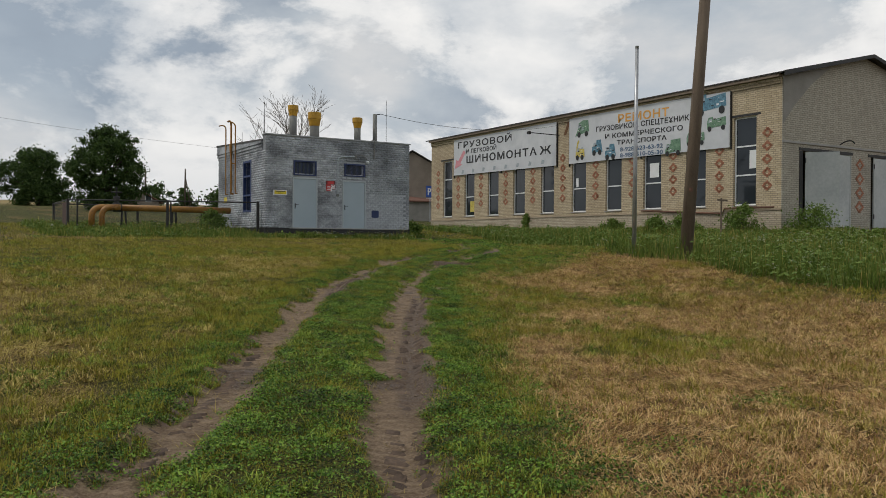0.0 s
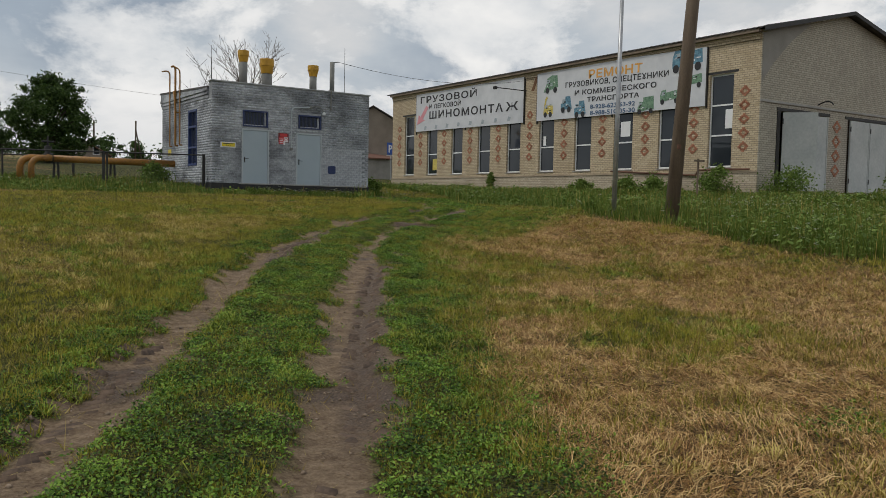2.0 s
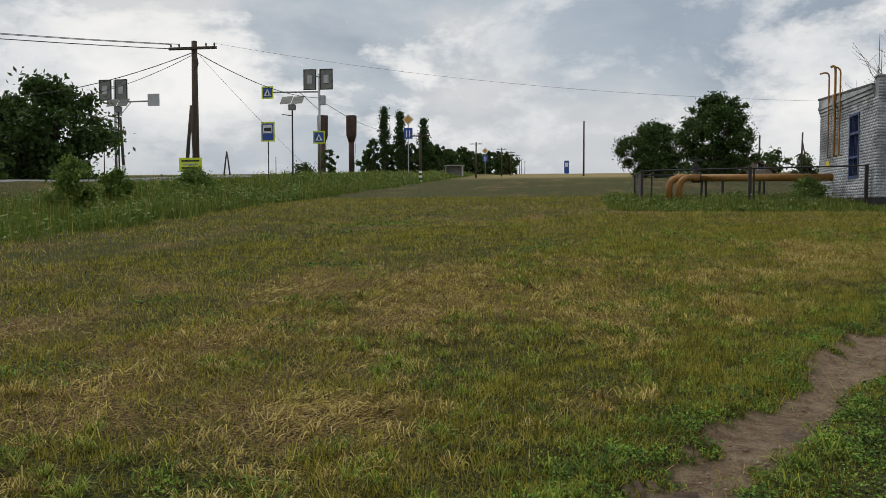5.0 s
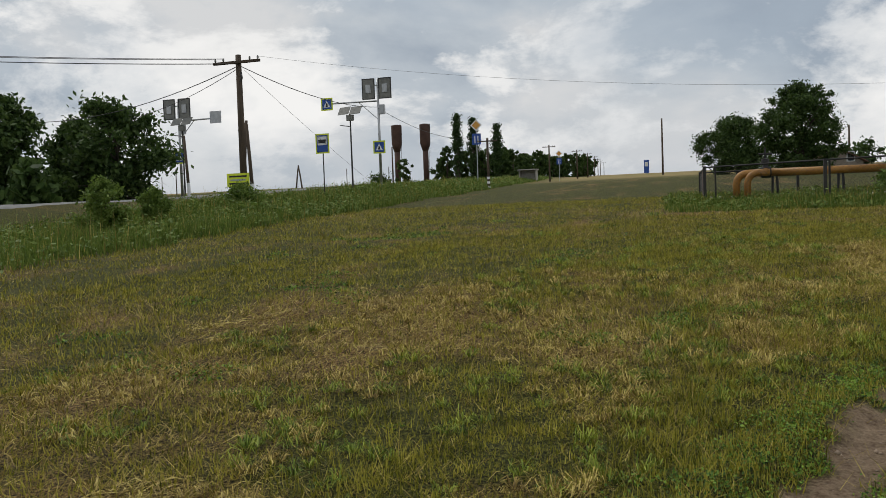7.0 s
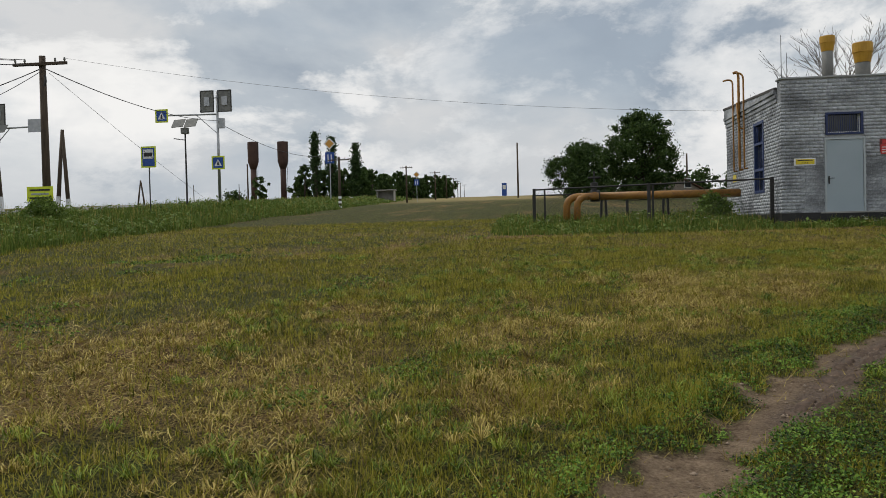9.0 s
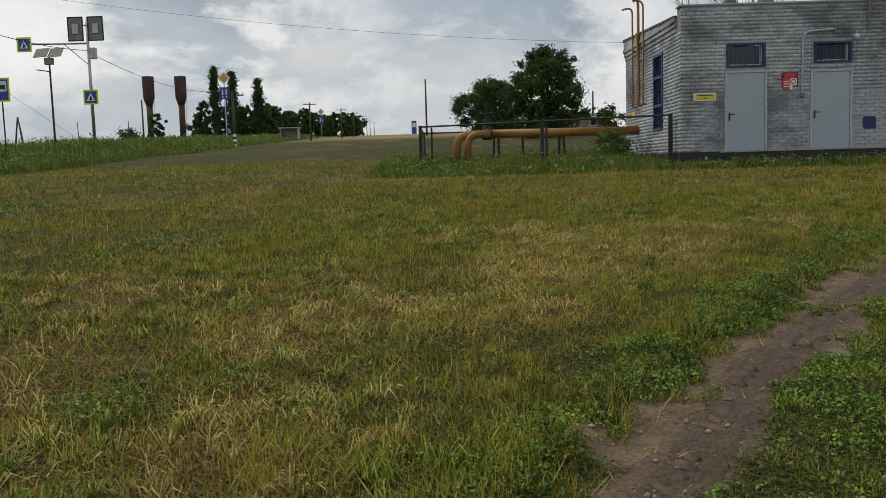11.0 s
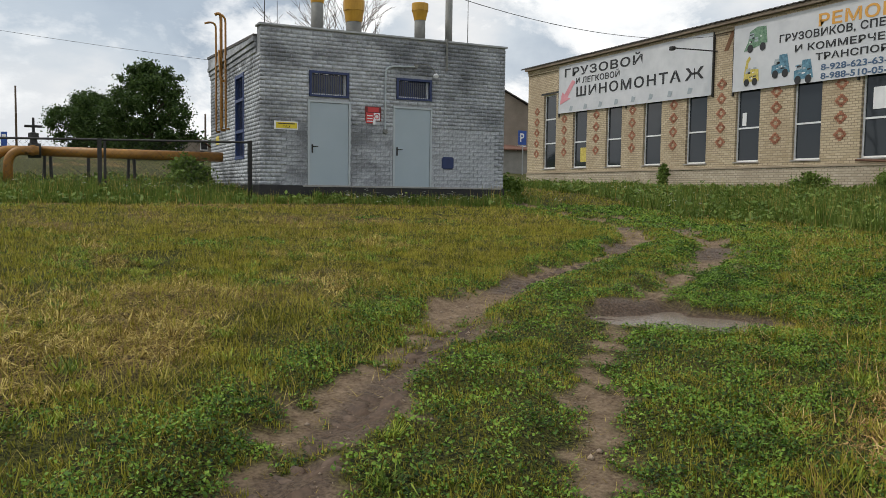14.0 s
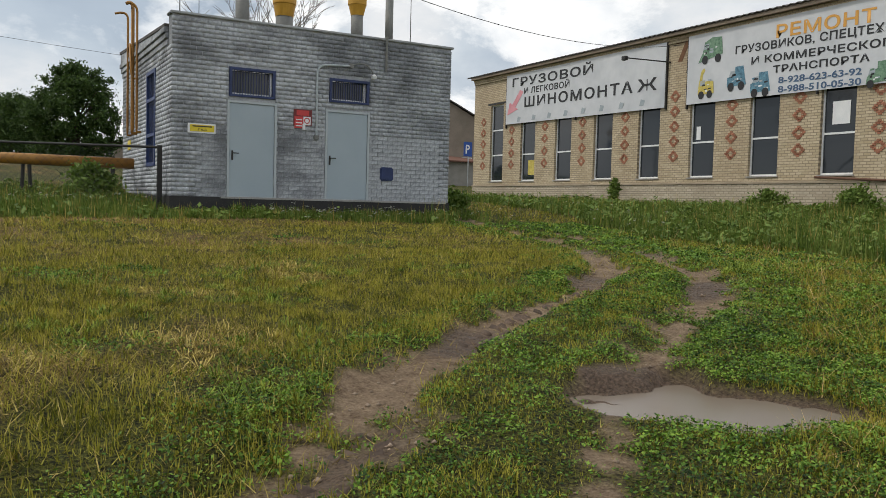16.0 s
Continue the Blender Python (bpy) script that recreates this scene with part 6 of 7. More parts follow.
def bare_tree(x, y, height, seed):
    rng = random.Random(seed)
    z = ground_z(x, y)
    t = thing("bare_tree", (x, y, z), "leafless grey tree behind the boiler house", "tree")
    bm = bmesh.new()

    def grow(p, d, ln, r, depth):
        mid = p + d * ln * 0.5 + Vector((rng.uniform(-1, 1), rng.uniform(-1, 1), 0)) * ln * 0.05
        q = p + d * ln
        tube([p, mid, q], [r, r * 0.85, r * 0.65], bm, 5, False)
        if depth == 0:
            return
        for _ in range(3 if depth > 2 else 2):
            e = (d + Vector((rng.uniform(-1, 1), rng.uniform(-1, 1), rng.uniform(-0.15, 0.6))) * 0.75).normalized()
            grow(p + d * ln * rng.uniform(0.55, 1.0), e, ln * rng.uniform(0.58, 0.85), max(r * 0.58, 0.008), depth - 1)

    grow(Vector((x, y, z - 0.2)), Vector((0, 0, 1)), height * 0.36, 0.10, 6)
    part("trunk", bm, M_DEAD, t, "bare trunk and twigs")


def greenery():
    tree(16.2, 95, 8.9, 9.3, "broad dark green tree standing alone", 3, 34000, 0.14, low=0.08, clumps=150, clump=0.085)
    tree(13.6, 140, 8.6, 13.2, "wide dark green tree with open limbs", 9, 28000, 0.19, low=0.08, clumps=130, clump=0.08)
    tree(18.9, 112, 4.4, 2.6, "small dark conical tree", 17, 2500, 0.2, low=0.05, clumps=14)
    bare_tree(18.1, 46.5, 8.3, 5)
    # beyond the road
    for x, y, h, w, s in ((-29.8, 42.5, 5.9, 6.0, 21), (-27.4, 48.6, 6.0, 7.6, 22), (-33.5, 42.0, 6.4, 6.0, 23), (-37, 47.5, 6.2, 7.0, 26), (-31.5, 50.5, 5.2, 5.0, 27)):
        tree(x, y, h, w, "dense dark green roadside tree", s, 14000, 0.16, low=0.02, clumps=90, group="roadside trees", clump=0.125)
    for x, y, h, w, s in ((-45.7, 201, 16.2, 2.9, 31), (-42.0, 202, 15.0, 2.9, 32), (-36.3, 203, 13.2, 2.9, 33)):
        tree(x, y, h, w, "slender poplar by the road", s, 6000, 0.26, low=0.04, clumps=80, poplar=True, group="poplars")
    rs = random.Random(8)
    for k in range(7):
        tree(-52 + 3.2 * k + rs.uniform(-1, 1), 206 + rs.uniform(-3, 6), rs.uniform(6.0, 8.5), rs.uniform(5, 7), "dark green tree in a shelter belt", 40 + k, 2400, 0.40, low=0.03, clumps=32, group="shelter belt trees")
    for k in range(26):
        s = k / 25
        tree(-44 + 16 * s + rs.uniform(-2, 2), 222 + 130 * s + rs.uniform(-4, 4), rs.uniform(6.8, 9.0), rs.uniform(6, 8), "dark green tree in a shelter belt", 60 + k, 2000, 0.48, low=0.02, clumps=28, group="shelter belt trees")
    tree(-64.5, 216, 6.5, 6.0, "low round tree beneath the water towers", 95, 2200, 0.35, low=0.03, clumps=16)
    tree(-30.0, 345, 9.0, 3.2, "dark narrow tree on the hill", 96, 1200, 0.5, low=0.05, clumps=12, poplar=True)
    for x, y, h, w, s in ((33, 150, 4.6, 6, 97), (38, 152, 3.8, 6, 98), (-72, 218, 3.0, 9, 99), (28.5, 150, 3.2, 5, 100), (44, 150, 4.0, 7, 101), (50, 165, 5, 8, 102), (-24, 38, 2.2, 2.6, 103)):
        tree(x, y, h, w, "low green bush in the distance", s, 1300, 0.3, low=0.02, clumps=12, name="bush", group="far bushes", clump=0.2)
    for x, y, h, w, s in ((-12.6, 28.3, 1.9, 1.8, 111), (-13.4, 31.9, 1.4, 1.5, 112), (-14.5, 40.0, 1.1, 2.0, 113), (-16.0, 26.0, 1.2, 1.8, 114)):
        tree(x, y, h, w, "tall feathery weed bush by the ditch", s, 7000, 0.06, low=0.0, clumps=40, name="weed_bush", group="weed bushes", material=M_WEED, clump=0.17)
    for x, y, h, w, s in ((10.9, 37.2, 0.95, 1.5, 121), (32.8, 26.4, 1.5, 2.2, 122), (35.0, 24.2, 1.5, 3.0, 123), (31.6, 29.0, 0.9, 2.0, 124), (32.6, 31.6, 0.8, 1.8, 125), (33.8, 44.4, 1.3, 0.8, 126), (41.9, 22.7, 1.6, 2.4, 127), (20.0, 35.5, 0.6, 1.5, 128), (33.2, 35.5, 0.7, 1.5, 129)):
        tree(x, y, h, w, "leafy green weeds against the wall", s, 3400, 0.06, low=0.0, clumps=26, name="weed_bush", group="weeds by the walls", material=M_WEED, clump=0.2)


def far_buildings():
    def cottage(name, x, y, w, d, h, rise, wall, roof, label, turn=0.0):
        z = ground_z(x, y)
        c = thing(name, (x, y, z), label, "house")
        R = Matrix.Translation((x, y, 0)) @ Matrix.Rotation(turn, 4, "Z")
        def put(nm, bm, m, parent, lab=""):
            bm.transform(R)
            return part(nm, bm, m, parent, lab)
        put("wall", box(-w / 2, w / 2, -d / 2, d / 2, z - 0.5, z + h), wall, c)
        g = slab([(-w / 2, -d / 2, z + h), (w / 2, -d / 2, z + h), (0, -d / 2, z + h + rise)], (0, 1, 0), d)
        put("gable", g, wall, c)
        for s in (-1, 1):
            put("roof", slab([(s * (w / 2 + 0.4), -d / 2 - 0.4, z + h - 0.12), (0, -d / 2 - 0.4, z + h + rise + 0.1), (0, d / 2 + 0.4, z + h + rise + 0.1), (s * (w / 2 + 0.4), d / 2 + 0.4, z + h - 0.12)], (0, 0, 1), 0.1), roof, c, "pitched roof")
        for k in (-1, 1):
            wd = put("window", box(k * w * 0.25 - 0.5, k * w * 0.25 + 0.5, -d / 2 - 0.04, -d / 2 - 0.001, z + 1.0, z + 2.2), M_WHITE, c, "small window")
            put("pane", box(k * w * 0.25 - 0.42, k * w * 0.25 + 0.42, -d / 2 - 0.06, -d / 2 - 0.041, z + 1.08, z + 2.12), M_GLASS, wd)
        return c
    grey = paint("grey-brown far wall", (0.20, 0.165, 0.13), (0.28, 0.235, 0.19), 1, 0.9, 0.1)
    cottage("brick_shed", 49.8, 88.5, 7.6, 14, 5.2, 2.2, grey, M_ROOF, "grey-brown brick shed with a pitched roof", -0.5)
    sh = thing("red_lean_to", (46.6, 80.5, 4.0), "low shed with a red-brown metal roof", "shed")
    z = ground_z(46.6, 80.5)
    part("wall", box(43.4, 48.6, 80, 84, z - 0.4, z + 2.1), M_PLASTER, sh)
    part("roof", slab([(43.0, 79.6, z + 2.1), (49.0, 79.6, z + 2.1), (49.0, 84.4, z + 3.1), (43.0, 84.4, z + 3.1)], (0, 0, 1), 0.12), M_WATERROOF, sh, "red-brown roof")
    cottage("cottage", 21.3, 116, 6.5, 7, 1.0, 1.4, grey, M_WATERROOF, "low cottage with a red-brown roof behind trees", 0.4)


def road():
    ys = np.concatenate([np.arange(-150, 150, 3.0), np.arange(150, 620, 8.0)])
    V, F = [], []
    for y in ys:
        for u, dz in ((17.9, -0.2), (18.2, 0.05), (21.5, 0.11), (24.8, 0.05), (25.1, -0.2)):
            x = -u - 0.09 * y
            V.append((x, y, ground_z(x, y) + dz))
    for i in range(len(ys) - 1):
        for k in range(4):
            a = 5 * i + k
            F.append((a, a + 1, a + 6, a + 5))
    me = mesh_arrays("road", V, F, M_ASPHALT, 4)
    me.shade_smooth()
    tagged(new("road", me), "pale worn asphalt country road", "road", kind="structure")


def puddle():
    m = bpy.data.materials.new("muddy water")
    m.use_nodes = True
    p = m.node_tree.nodes["Principled BSDF"]
    p.inputs["Base Color"].default_value, p.inputs["Roughness"].default_value = (0.20, 0.16, 0.125, 1), 0.22
    p.inputs["Specular IOR Level"].default_value = 0.5
    tc = m.node_tree.nodes.new("ShaderNodeTexCoord")
    n = m.node_tree.nodes.new("ShaderNodeTexNoise")
    n.inputs["Scale"].default_value = 9
    b = m.node_tree.nodes.new("ShaderNodeBump")
    b.inputs["Strength"].default_value, b.inputs["Distance"].default_value = 0.08, 0.01
    m.node_tree.links.new(tc.outputs["Object"], n.inputs["Vector"])
    m.node_tree.links.new(n.outputs["Fac"], b.inputs["Height"])
    m.node_tree.links.new(b.outputs[0], p.inputs["Normal"])
    g = np.arange(-1.3, 1.3, 0.03)
    z = PUDDLE_Z - 0.031
    V, F, idx = [], [], {}
    wet = puddle_shape(*np.meshgrid(PUDDLE[0] + g + 0.015, PUDDLE[1] + g + 0.015, indexing="ij")) < 1.15
    for i in range(len(g) - 1):
        for j in range(len(g) - 1):
            if wet[i, j]:
                q = []
                for di, dj in ((0, 0), (1, 0), (1, 1), (0, 1)):
                    k = (i + di, j + dj)
                    if k not in idx:
                        idx[k] = len(V)
                        V.append((PUDDLE[0] + g[k[0]], PUDDLE[1] + g[k[1]], z))
                    q.append(idx[k])
                F.append(q)
    tagged(new("puddle", mesh_arrays("puddle", V, F, m, 4)), "shallow muddy puddle in the wheel rut", "puddle", kind="structure")


# ---- grass ----
M_GRASS = leafy("mown grass blades", (0.055, 0.066, 0.005), (0.225, 0.218, 0.019), (0.48, 0.42, 0.066), see=0.2, tuft=3.4, mixed=0.75)
M_STRAW = leafy("dry cut straw", (0.12, 0.078, 0.018), (0.31, 0.225, 0.052), (0.56, 0.45, 0.135), see=0.12, tuft=4.0, mixed=0.8)
M_HAY = leafy("brown cut hay", (0.09, 0.042, 0.014), (0.38, 0.205, 0.070), (0.70, 0.49, 0.22), see=0.12, tuft=4.0, mixed=0.8)
M_CLOVER = leafy("clover leaves", (0.012, 0.034, 0.005), (0.075, 0.160, 0.015), (0.23, 0.36, 0.045), see=0.15, tuft=3.0, mixed=0.75)
M_TUFT = leafy("fresh grass tufts", (0.040, 0.075, 0.006), (0.135, 0.20, 0.016), (0.33, 0.38, 0.05), see=0.2, tuft=3.0, mixed=0.7)
M_TALL = leafy("tall grass", (0.06, 0.10, 0.014), (0.12, 0.18, 0.026), (0.22, 0.26, 0.06), see=0.3)
M_WEED = leafy("weed leaves", (0.07, 0.12, 0.02), (0.13, 0.20, 0.035), (0.20, 0.27, 0.06), see=0.25)
M_PETAL = paint("white flowers", (0.6, 0.6, 0.52), (0.75, 0.75, 0.68), 4, 0.8, 0)
A_WALK, B_WALK = (0.5, 0.5), (8.5, 15.4)


def off_walk(x, y):
    """Distance from the line walked, drawn out to where its last view ends."""
    dx, dy = B_WALK[0] - A_WALK[0], B_WALK[1] - A_WALK[1]
    t = np.clip(((x - A_WALK[0]) * dx + (y - A_WALK[1]) * dy) / (dx * dx + dy * dy), 0.1, 1.3)
    return np.hypot(x - A_WALK[0] - t * dx, y - A_WALK[1] - t * dy)


def scatter(rs, x0, x1, y0, y1, per_m2):
    n = int((x1 - x0) * (y1 - y0) * per_m2)
    return rs.uniform(x0, x1, n), rs.uniform(y0, y1, n)


def indoors(x, y):
    return ((x > KX0 - 0.05) & (x < KX1 + 0.05) & (y > KY0 - 0.05) & (y < KY1)) | ((x > WX - 0.15) & (y > WY0 - 0.15))


def blades(name, x, y, height, width, lean, material, label, rs, category="grass"):
    n = len(x)
    z = land(x, y) - 0.008
    a, s = rs.rand(n) * 2 * math.pi, rs.rand(n) * 2 * math.pi
    base = np.stack([x, y, z], 1)
    side = np.stack([np.cos(a), np.sin(a), np.zeros(n)], 1) * (width / 2)[:, None]
    tip = base + np.stack([np.cos(s) * np.sin(lean), np.sin(s) * np.sin(lean), np.cos(lean)], 1) * height[:, None]
    V = np.stack([base - side, base + side, tip], 1).reshape(-1, 3)
    me = mesh_arrays(name, V, np.arange(n * 3).reshape(-1, 3), material, 3)
    return tagged(new(name, me), label, category, kind="stuff")


def stems(name, x, y, length, width, lift, material, label, rs, heading=None):
    """Cut stems that lie bent over one another: narrow strips of two pieces with a pointed end."""
    n = len(x)
    a = rs.rand(n) * 2 * math.pi if heading is None else heading + rs.normal(0, 0.7, n)
    bend_ = rs.normal(0, 0.55, n)
    pts, cx, cy = [], np.array(x), np.array(y)
    for k in range(3):
        pts.append((cx.copy(), cy.copy(), a + bend_ * k))
        cx = cx + np.cos(a + bend_ * k) * length * 0.5
        cy = cy + np.sin(a + bend_ * k) * length * 0.5
    z0 = land(x, y)
    rise = (0.15 * lift, lift, lift * rs.uniform(0.2, 0.9, n))
    rows = []
    for (px, py, d), h, w in zip(pts, rise, (0.8, 1.0, 0.0)):
        sx, sy = -np.sin(d) * width * w / 2, np.cos(d) * width * w / 2
        tilt = rs.uniform(-0.4, 0.4, n) * width * w
        rows.append((np.stack([px - sx, py - sy, z0 + h - tilt], 1), np.stack([px + sx, py + sy, z0 + h + tilt], 1)))
    V = np.stack([rows[0][0], rows[0][1], rows[1][0], rows[1][1], rows[2][0]], 1).reshape(-1, 3)
    f = np.array([(0, 1, 3), (0, 3, 2), (2, 3, 4)])
    F = (f[None] + 5 * np.arange(n)[:, None, None]).reshape(-1, 3)
    return tagged(new(name, mesh_arrays(name, V, F, material, 3)), label, "hay", kind="stuff")


def grass():
    rs = np.random.RandomState(12)
    xs, ys = [], []
    for x0, x1, y0, y1, d0, d1, k in ((-6, 20, 1, 26, 0, 3.5, 3800), (-10, 22, 1, 30, 3.5, 7.5, 1900), (-12, 24, 1, 34, 7.5, 13, 700), (-16, 26, 3, 46, 13, 40, 190), (4, 17, 3, 17, 3.5, 13, 700)):
        x, y = scatter(rs, x0, x1, y0, y1, k)
        d = off_walk(x, y)
        ok = (d >= d0) & (d < d1)
        xs.append(x[ok])
        ys.append(y[ok])
    x, y = np.concatenate(xs), np.concatenate(ys)
    ok = (rs.rand(len(x)) > bare(x, y) * 0.985) & (tall(x, y) < 0.6) & (puddle_shape(x, y) > 1.3) & ~indoors(x, y) & (across_road(x, y) > -9)
    # growth stands in tufts
    ok &= rs.rand(len(x)) < 0.55 + 0.45 * ease(wave(x, y, 0.16, 51) + 0.5 * wave(x, y, 0.5, 52), -0.5, 0.5)
    x, y = x[ok], y[ok]
    dry, far = dryness(x, y), off_walk(x, y)
    size = 1 + 0.11 * np.clip(far - 2, 0, 14)
    l = off_rut(x, y, OFF_LEFT)
    r = off_rut(x, y, OFF_RIGHT)
    middle = (l > 0.2) & (r < 0.9)
    straw = rs.rand(len(x)) < 0.09 + 0.75 * dry
    straw &= ~(middle & (rs.rand(len(x)) < 0.85))
    straw |= bare(x, y) > 0.6
    g = ~straw
    h = rs.uniform(0.04, 0.10, len(x)) * (0.95 + 0.4 * wave(x, y, 0.6, 53) + 0.35 * wave(x, y, 0.18, 54)) * np.where(middle, 0.6, 1.0) * (0.75 + 0.25 * size)
    w = rs.uniform(0.0042, 0.0098, len(x)) * size
    lean = np.abs(rs.normal(0.0, 0.8, len(x)))
    blades("mown_grass", x[g], y[g], h[g], w[g], np.clip(lean[g], 0, 1.25), M_GRASS, "short mown olive green grass", rs)
    flat = np.clip(rs.normal(1.05 + 0.35 * dry, 0.3, len(x)), 0.1, 1.5)
    hay = straw & (r > 0.9)
    straw &= ~hay
    blades("cut_straw", x[straw], y[straw], h[straw] * rs.uniform(1.0, 2.2, straw.sum()), w[straw] * 0.85, flat[straw], M_STRAW, "dry cut straw lying over the grass", rs)
    blades("cut_hay", x[hay], y[hay], h[hay] * rs.uniform(1.2, 2.8, hay.sum()), w[hay] * 0.9, flat[hay], M_HAY, "brown cut hay lying in a thick mat", rs)
    # tufts that the mower missed
    for nm, m, k, lo, hi, lab in (("grass_tufts", M_TUFT, 13, 0.0, 0.55, "uneven fresh green tufts in the mown grass"), ("dry_tufts", M_STRAW, 9, 0.25, 1.1, "uneven dry tufts in the mown grass")):
        cx, cy = scatter(rs, -7, 19, 1.5, 25, k)
        ok = off_walk(cx, cy) < 7.5
        cx, cy = cx[ok], cy[ok]
        dd = dryness(cx, cy)
        ok = (dd > lo) & (dd < hi) & (bare(cx, cy) < 0.15) & (tall(cx, cy) < 0.4) & (puddle_shape(cx, cy) > 2.2) & (wave(cx, cy, 0.9, 58) > -0.25)
        cx, cy = cx[ok], cy[ok]
        per = 26
        r0 = np.repeat(rs.uniform(0.02, 0.065, len(cx)), per)
        ang = rs.rand(len(cx) * per) * 2 * math.pi
        rad = r0 * np.sqrt(rs.rand(len(ang)))
        x, y = np.repeat(cx, per) + np.cos(ang) * rad, np.repeat(cy, per) + np.sin(ang) * rad
        size = 1 + 0.07 * np.clip(off_walk(x, y) - 2, 0, 6)
        high = np.repeat(rs.uniform(0.05, 0.12, len(cx)), per) * rs.uniform(0.6, 1.25, len(x))
        stems(nm, x, y, high * rs.uniform(0.5, 1.3, len(x)), rs.uniform(0.004, 0.008, len(x)) * size, high * rs.uniform(0.35, 0.9, len(x)), m, lab, rs, ang)
    for nm, sign, m, lab in (("hay_mat", 1, M_HAY, "tangled mat of long brown cut hay"), ("straw_mat", -1, M_STRAW, "thin tangle of pale cut straw")):
        xs, ys = [], []
        for d0, d1, k in ((0, 4.5, 1250 if sign > 0 else 950), (4.5, 9, 480 if sign > 0 else 300)):
            x, y = scatter(rs, -7, 19, 2, 25, k)
            d, off = off_walk(x, y), off_rut(x, y, OFF_RIGHT)
            ok = (d >= d0) & (d < d1) & ((off > 0.5) == (sign > 0))
            x, y = x[ok], y[ok]
            ok = (tall(x, y) < 0.3) & (bare(x, y) < 0.3) & (puddle_shape(x, y) > 1.4)
            thick = ease(dryness(x, y) + 0.25 * wave(x, y, 0.28, 56), 0.30, 0.85)
            ok &= rs.rand(len(x)) < thick * (0.45 + 0.55 * ease(wave(x, y, 0.35, 55), -0.4, 0.4))
            xs.append(x[ok])
            ys.append(y[ok])
        x, y = np.concatenate(xs), np.concatenate(ys)
        n = len(x)
        size = 1 + 0.10 * np.clip(off_walk(x, y) - 2, 0, 8)
        lift = rs.uniform(0.006, 0.055, n) * (1 + 0.7 * wave(x, y, 0.35, 55))
        heading = 1.1 + 1.6 * wave(x, y, 1.6, 57)
        stems(nm, x, y, rs.uniform(0.07, 0.22, n) * (0.8 + 0.2 * size), rs.uniform(0.0028, 0.0062, n) * size, lift, m, lab, rs, heading)
    # clover and plantain between and beside the ruts
    xs, ys = [], []
    for x0, x1, y0, y1, d0, d1, k in ((-4, 20, 1, 26, 0, 5.0, 6500), (-4, 22, 1, 32, 5.0, 20, 2000)):
        x, y = scatter(rs, x0, x1, y0, y1, k)
        d = off_walk(x, y)
        ok = (d >= d0) & (d < d1)
        x, y = x[ok], y[ok]
        l = off_rut(x, y, OFF_LEFT)
        r = off_rut(x, y, OFF_RIGHT)
        lush = np.maximum((l > 0) & (r < 0), (1 - ease(r, 0.8, 1.7)) * (r > 0))
        lush = np.maximum(lush, (1 - ease(-l, 0.35, 0.9)) * (l < 0))
        lush = np.maximum(lush, (r > 0) * ease(y - 0.25 * x, 12.6, 14.4) * (1 - ease(r, 3.2, 4.8)))
        lush = np.maximum(lush, 0.35 * ease(wave(x, y, 1.1, 61) + 0.5 * wave(x, y, 0.35, 62), 0.5, 0.9))
        ok = rs.rand(len(x)) < lush
        x, y, l, r = x[ok], y[ok], l[ok], r[ok]
        ok = (rs.rand(len(x)) > bare(x, y) * 1.08) & (puddle_shape(x, y) > 1.5) & (tall(x, y) < 0.5)
        ok &= rs.rand(len(x)) < (0.25 + 0.75 * ease(wave(x, y, 0.2, 63) + 0.5 * wave(x, y, 0.5, 65), -0.5, 0.35)) * (1 - 0.35 * ease(y, 13, 15) * (l > 0) * (r < 0))
        xs.append(x[ok])
        ys.append(y[ok])
    x, y = np.concatenate(xs), np.concatenate(ys)
    n = len(x)
    s = rs.uniform(0.0052, 0.0112, n) * (1 + 0.12 * np.clip(off_walk(x, y) - 2, 0, 12))
    z = land(x, y) + rs.uniform(0.002, 0.06, n) * (0.75 + 0.45 * wave(x, y, 0.4, 64) + 0.35 * wave(x, y, 0.15, 66))
    nrm = np.stack([rs.normal(0, 0.7, n), rs.normal(0, 0.7, n), np.ones(n)], 1)
    nrm /= np.linalg.norm(nrm, axis=1)[:, None]
    u = np.cross(nrm, rs.normal(size=(n, 3)))
    u /= np.linalg.norm(u, axis=1)[:, None]
    v = np.cross(nrm, u)
    c = np.stack([x, y, z], 1)
    V = np.stack([c - u * s[:, None] * 1.3, c + v * s[:, None] * 0.75, c + u * s[:, None] * 1.3, c - v * s[:, None] * 0.75], 1).reshape(-1, 3)
    tagged(new("clover", mesh_arrays("clover", V, np.arange(n * 4).reshape(-1, 4), M_CLOVER, 4)), "low lush clover and plantain along the track", "clover", kind="stuff")
    # uncut growth
    xs, ys = [], []
    for x0, x1, y0, y1, k in ((12, 36, 5, 30, 210), (15, 44, 30, 60, 70), (3, 21, 32, 43, 330), (-24, -6, 8, 50, 110), (-28, -10, 50, 120, 50), (-40, -16, 120, 240, 10)):
        x, y = scatter(rs, x0, x1, y0, y1, k)
        ok = (rs.rand(len(x)) < tall(x, y)) & ~indoors(x, y) & (bare(x, y) < 0.3)
        xs.append(x[ok])
        ys.append(y[ok])
    x, y = np.concatenate(xs), np.concatenate(ys)
    far = np.hypot(x - 5, y - 8)
    near_house = (x > 3) & (x < 21) & (y > 32) & (y < 43)
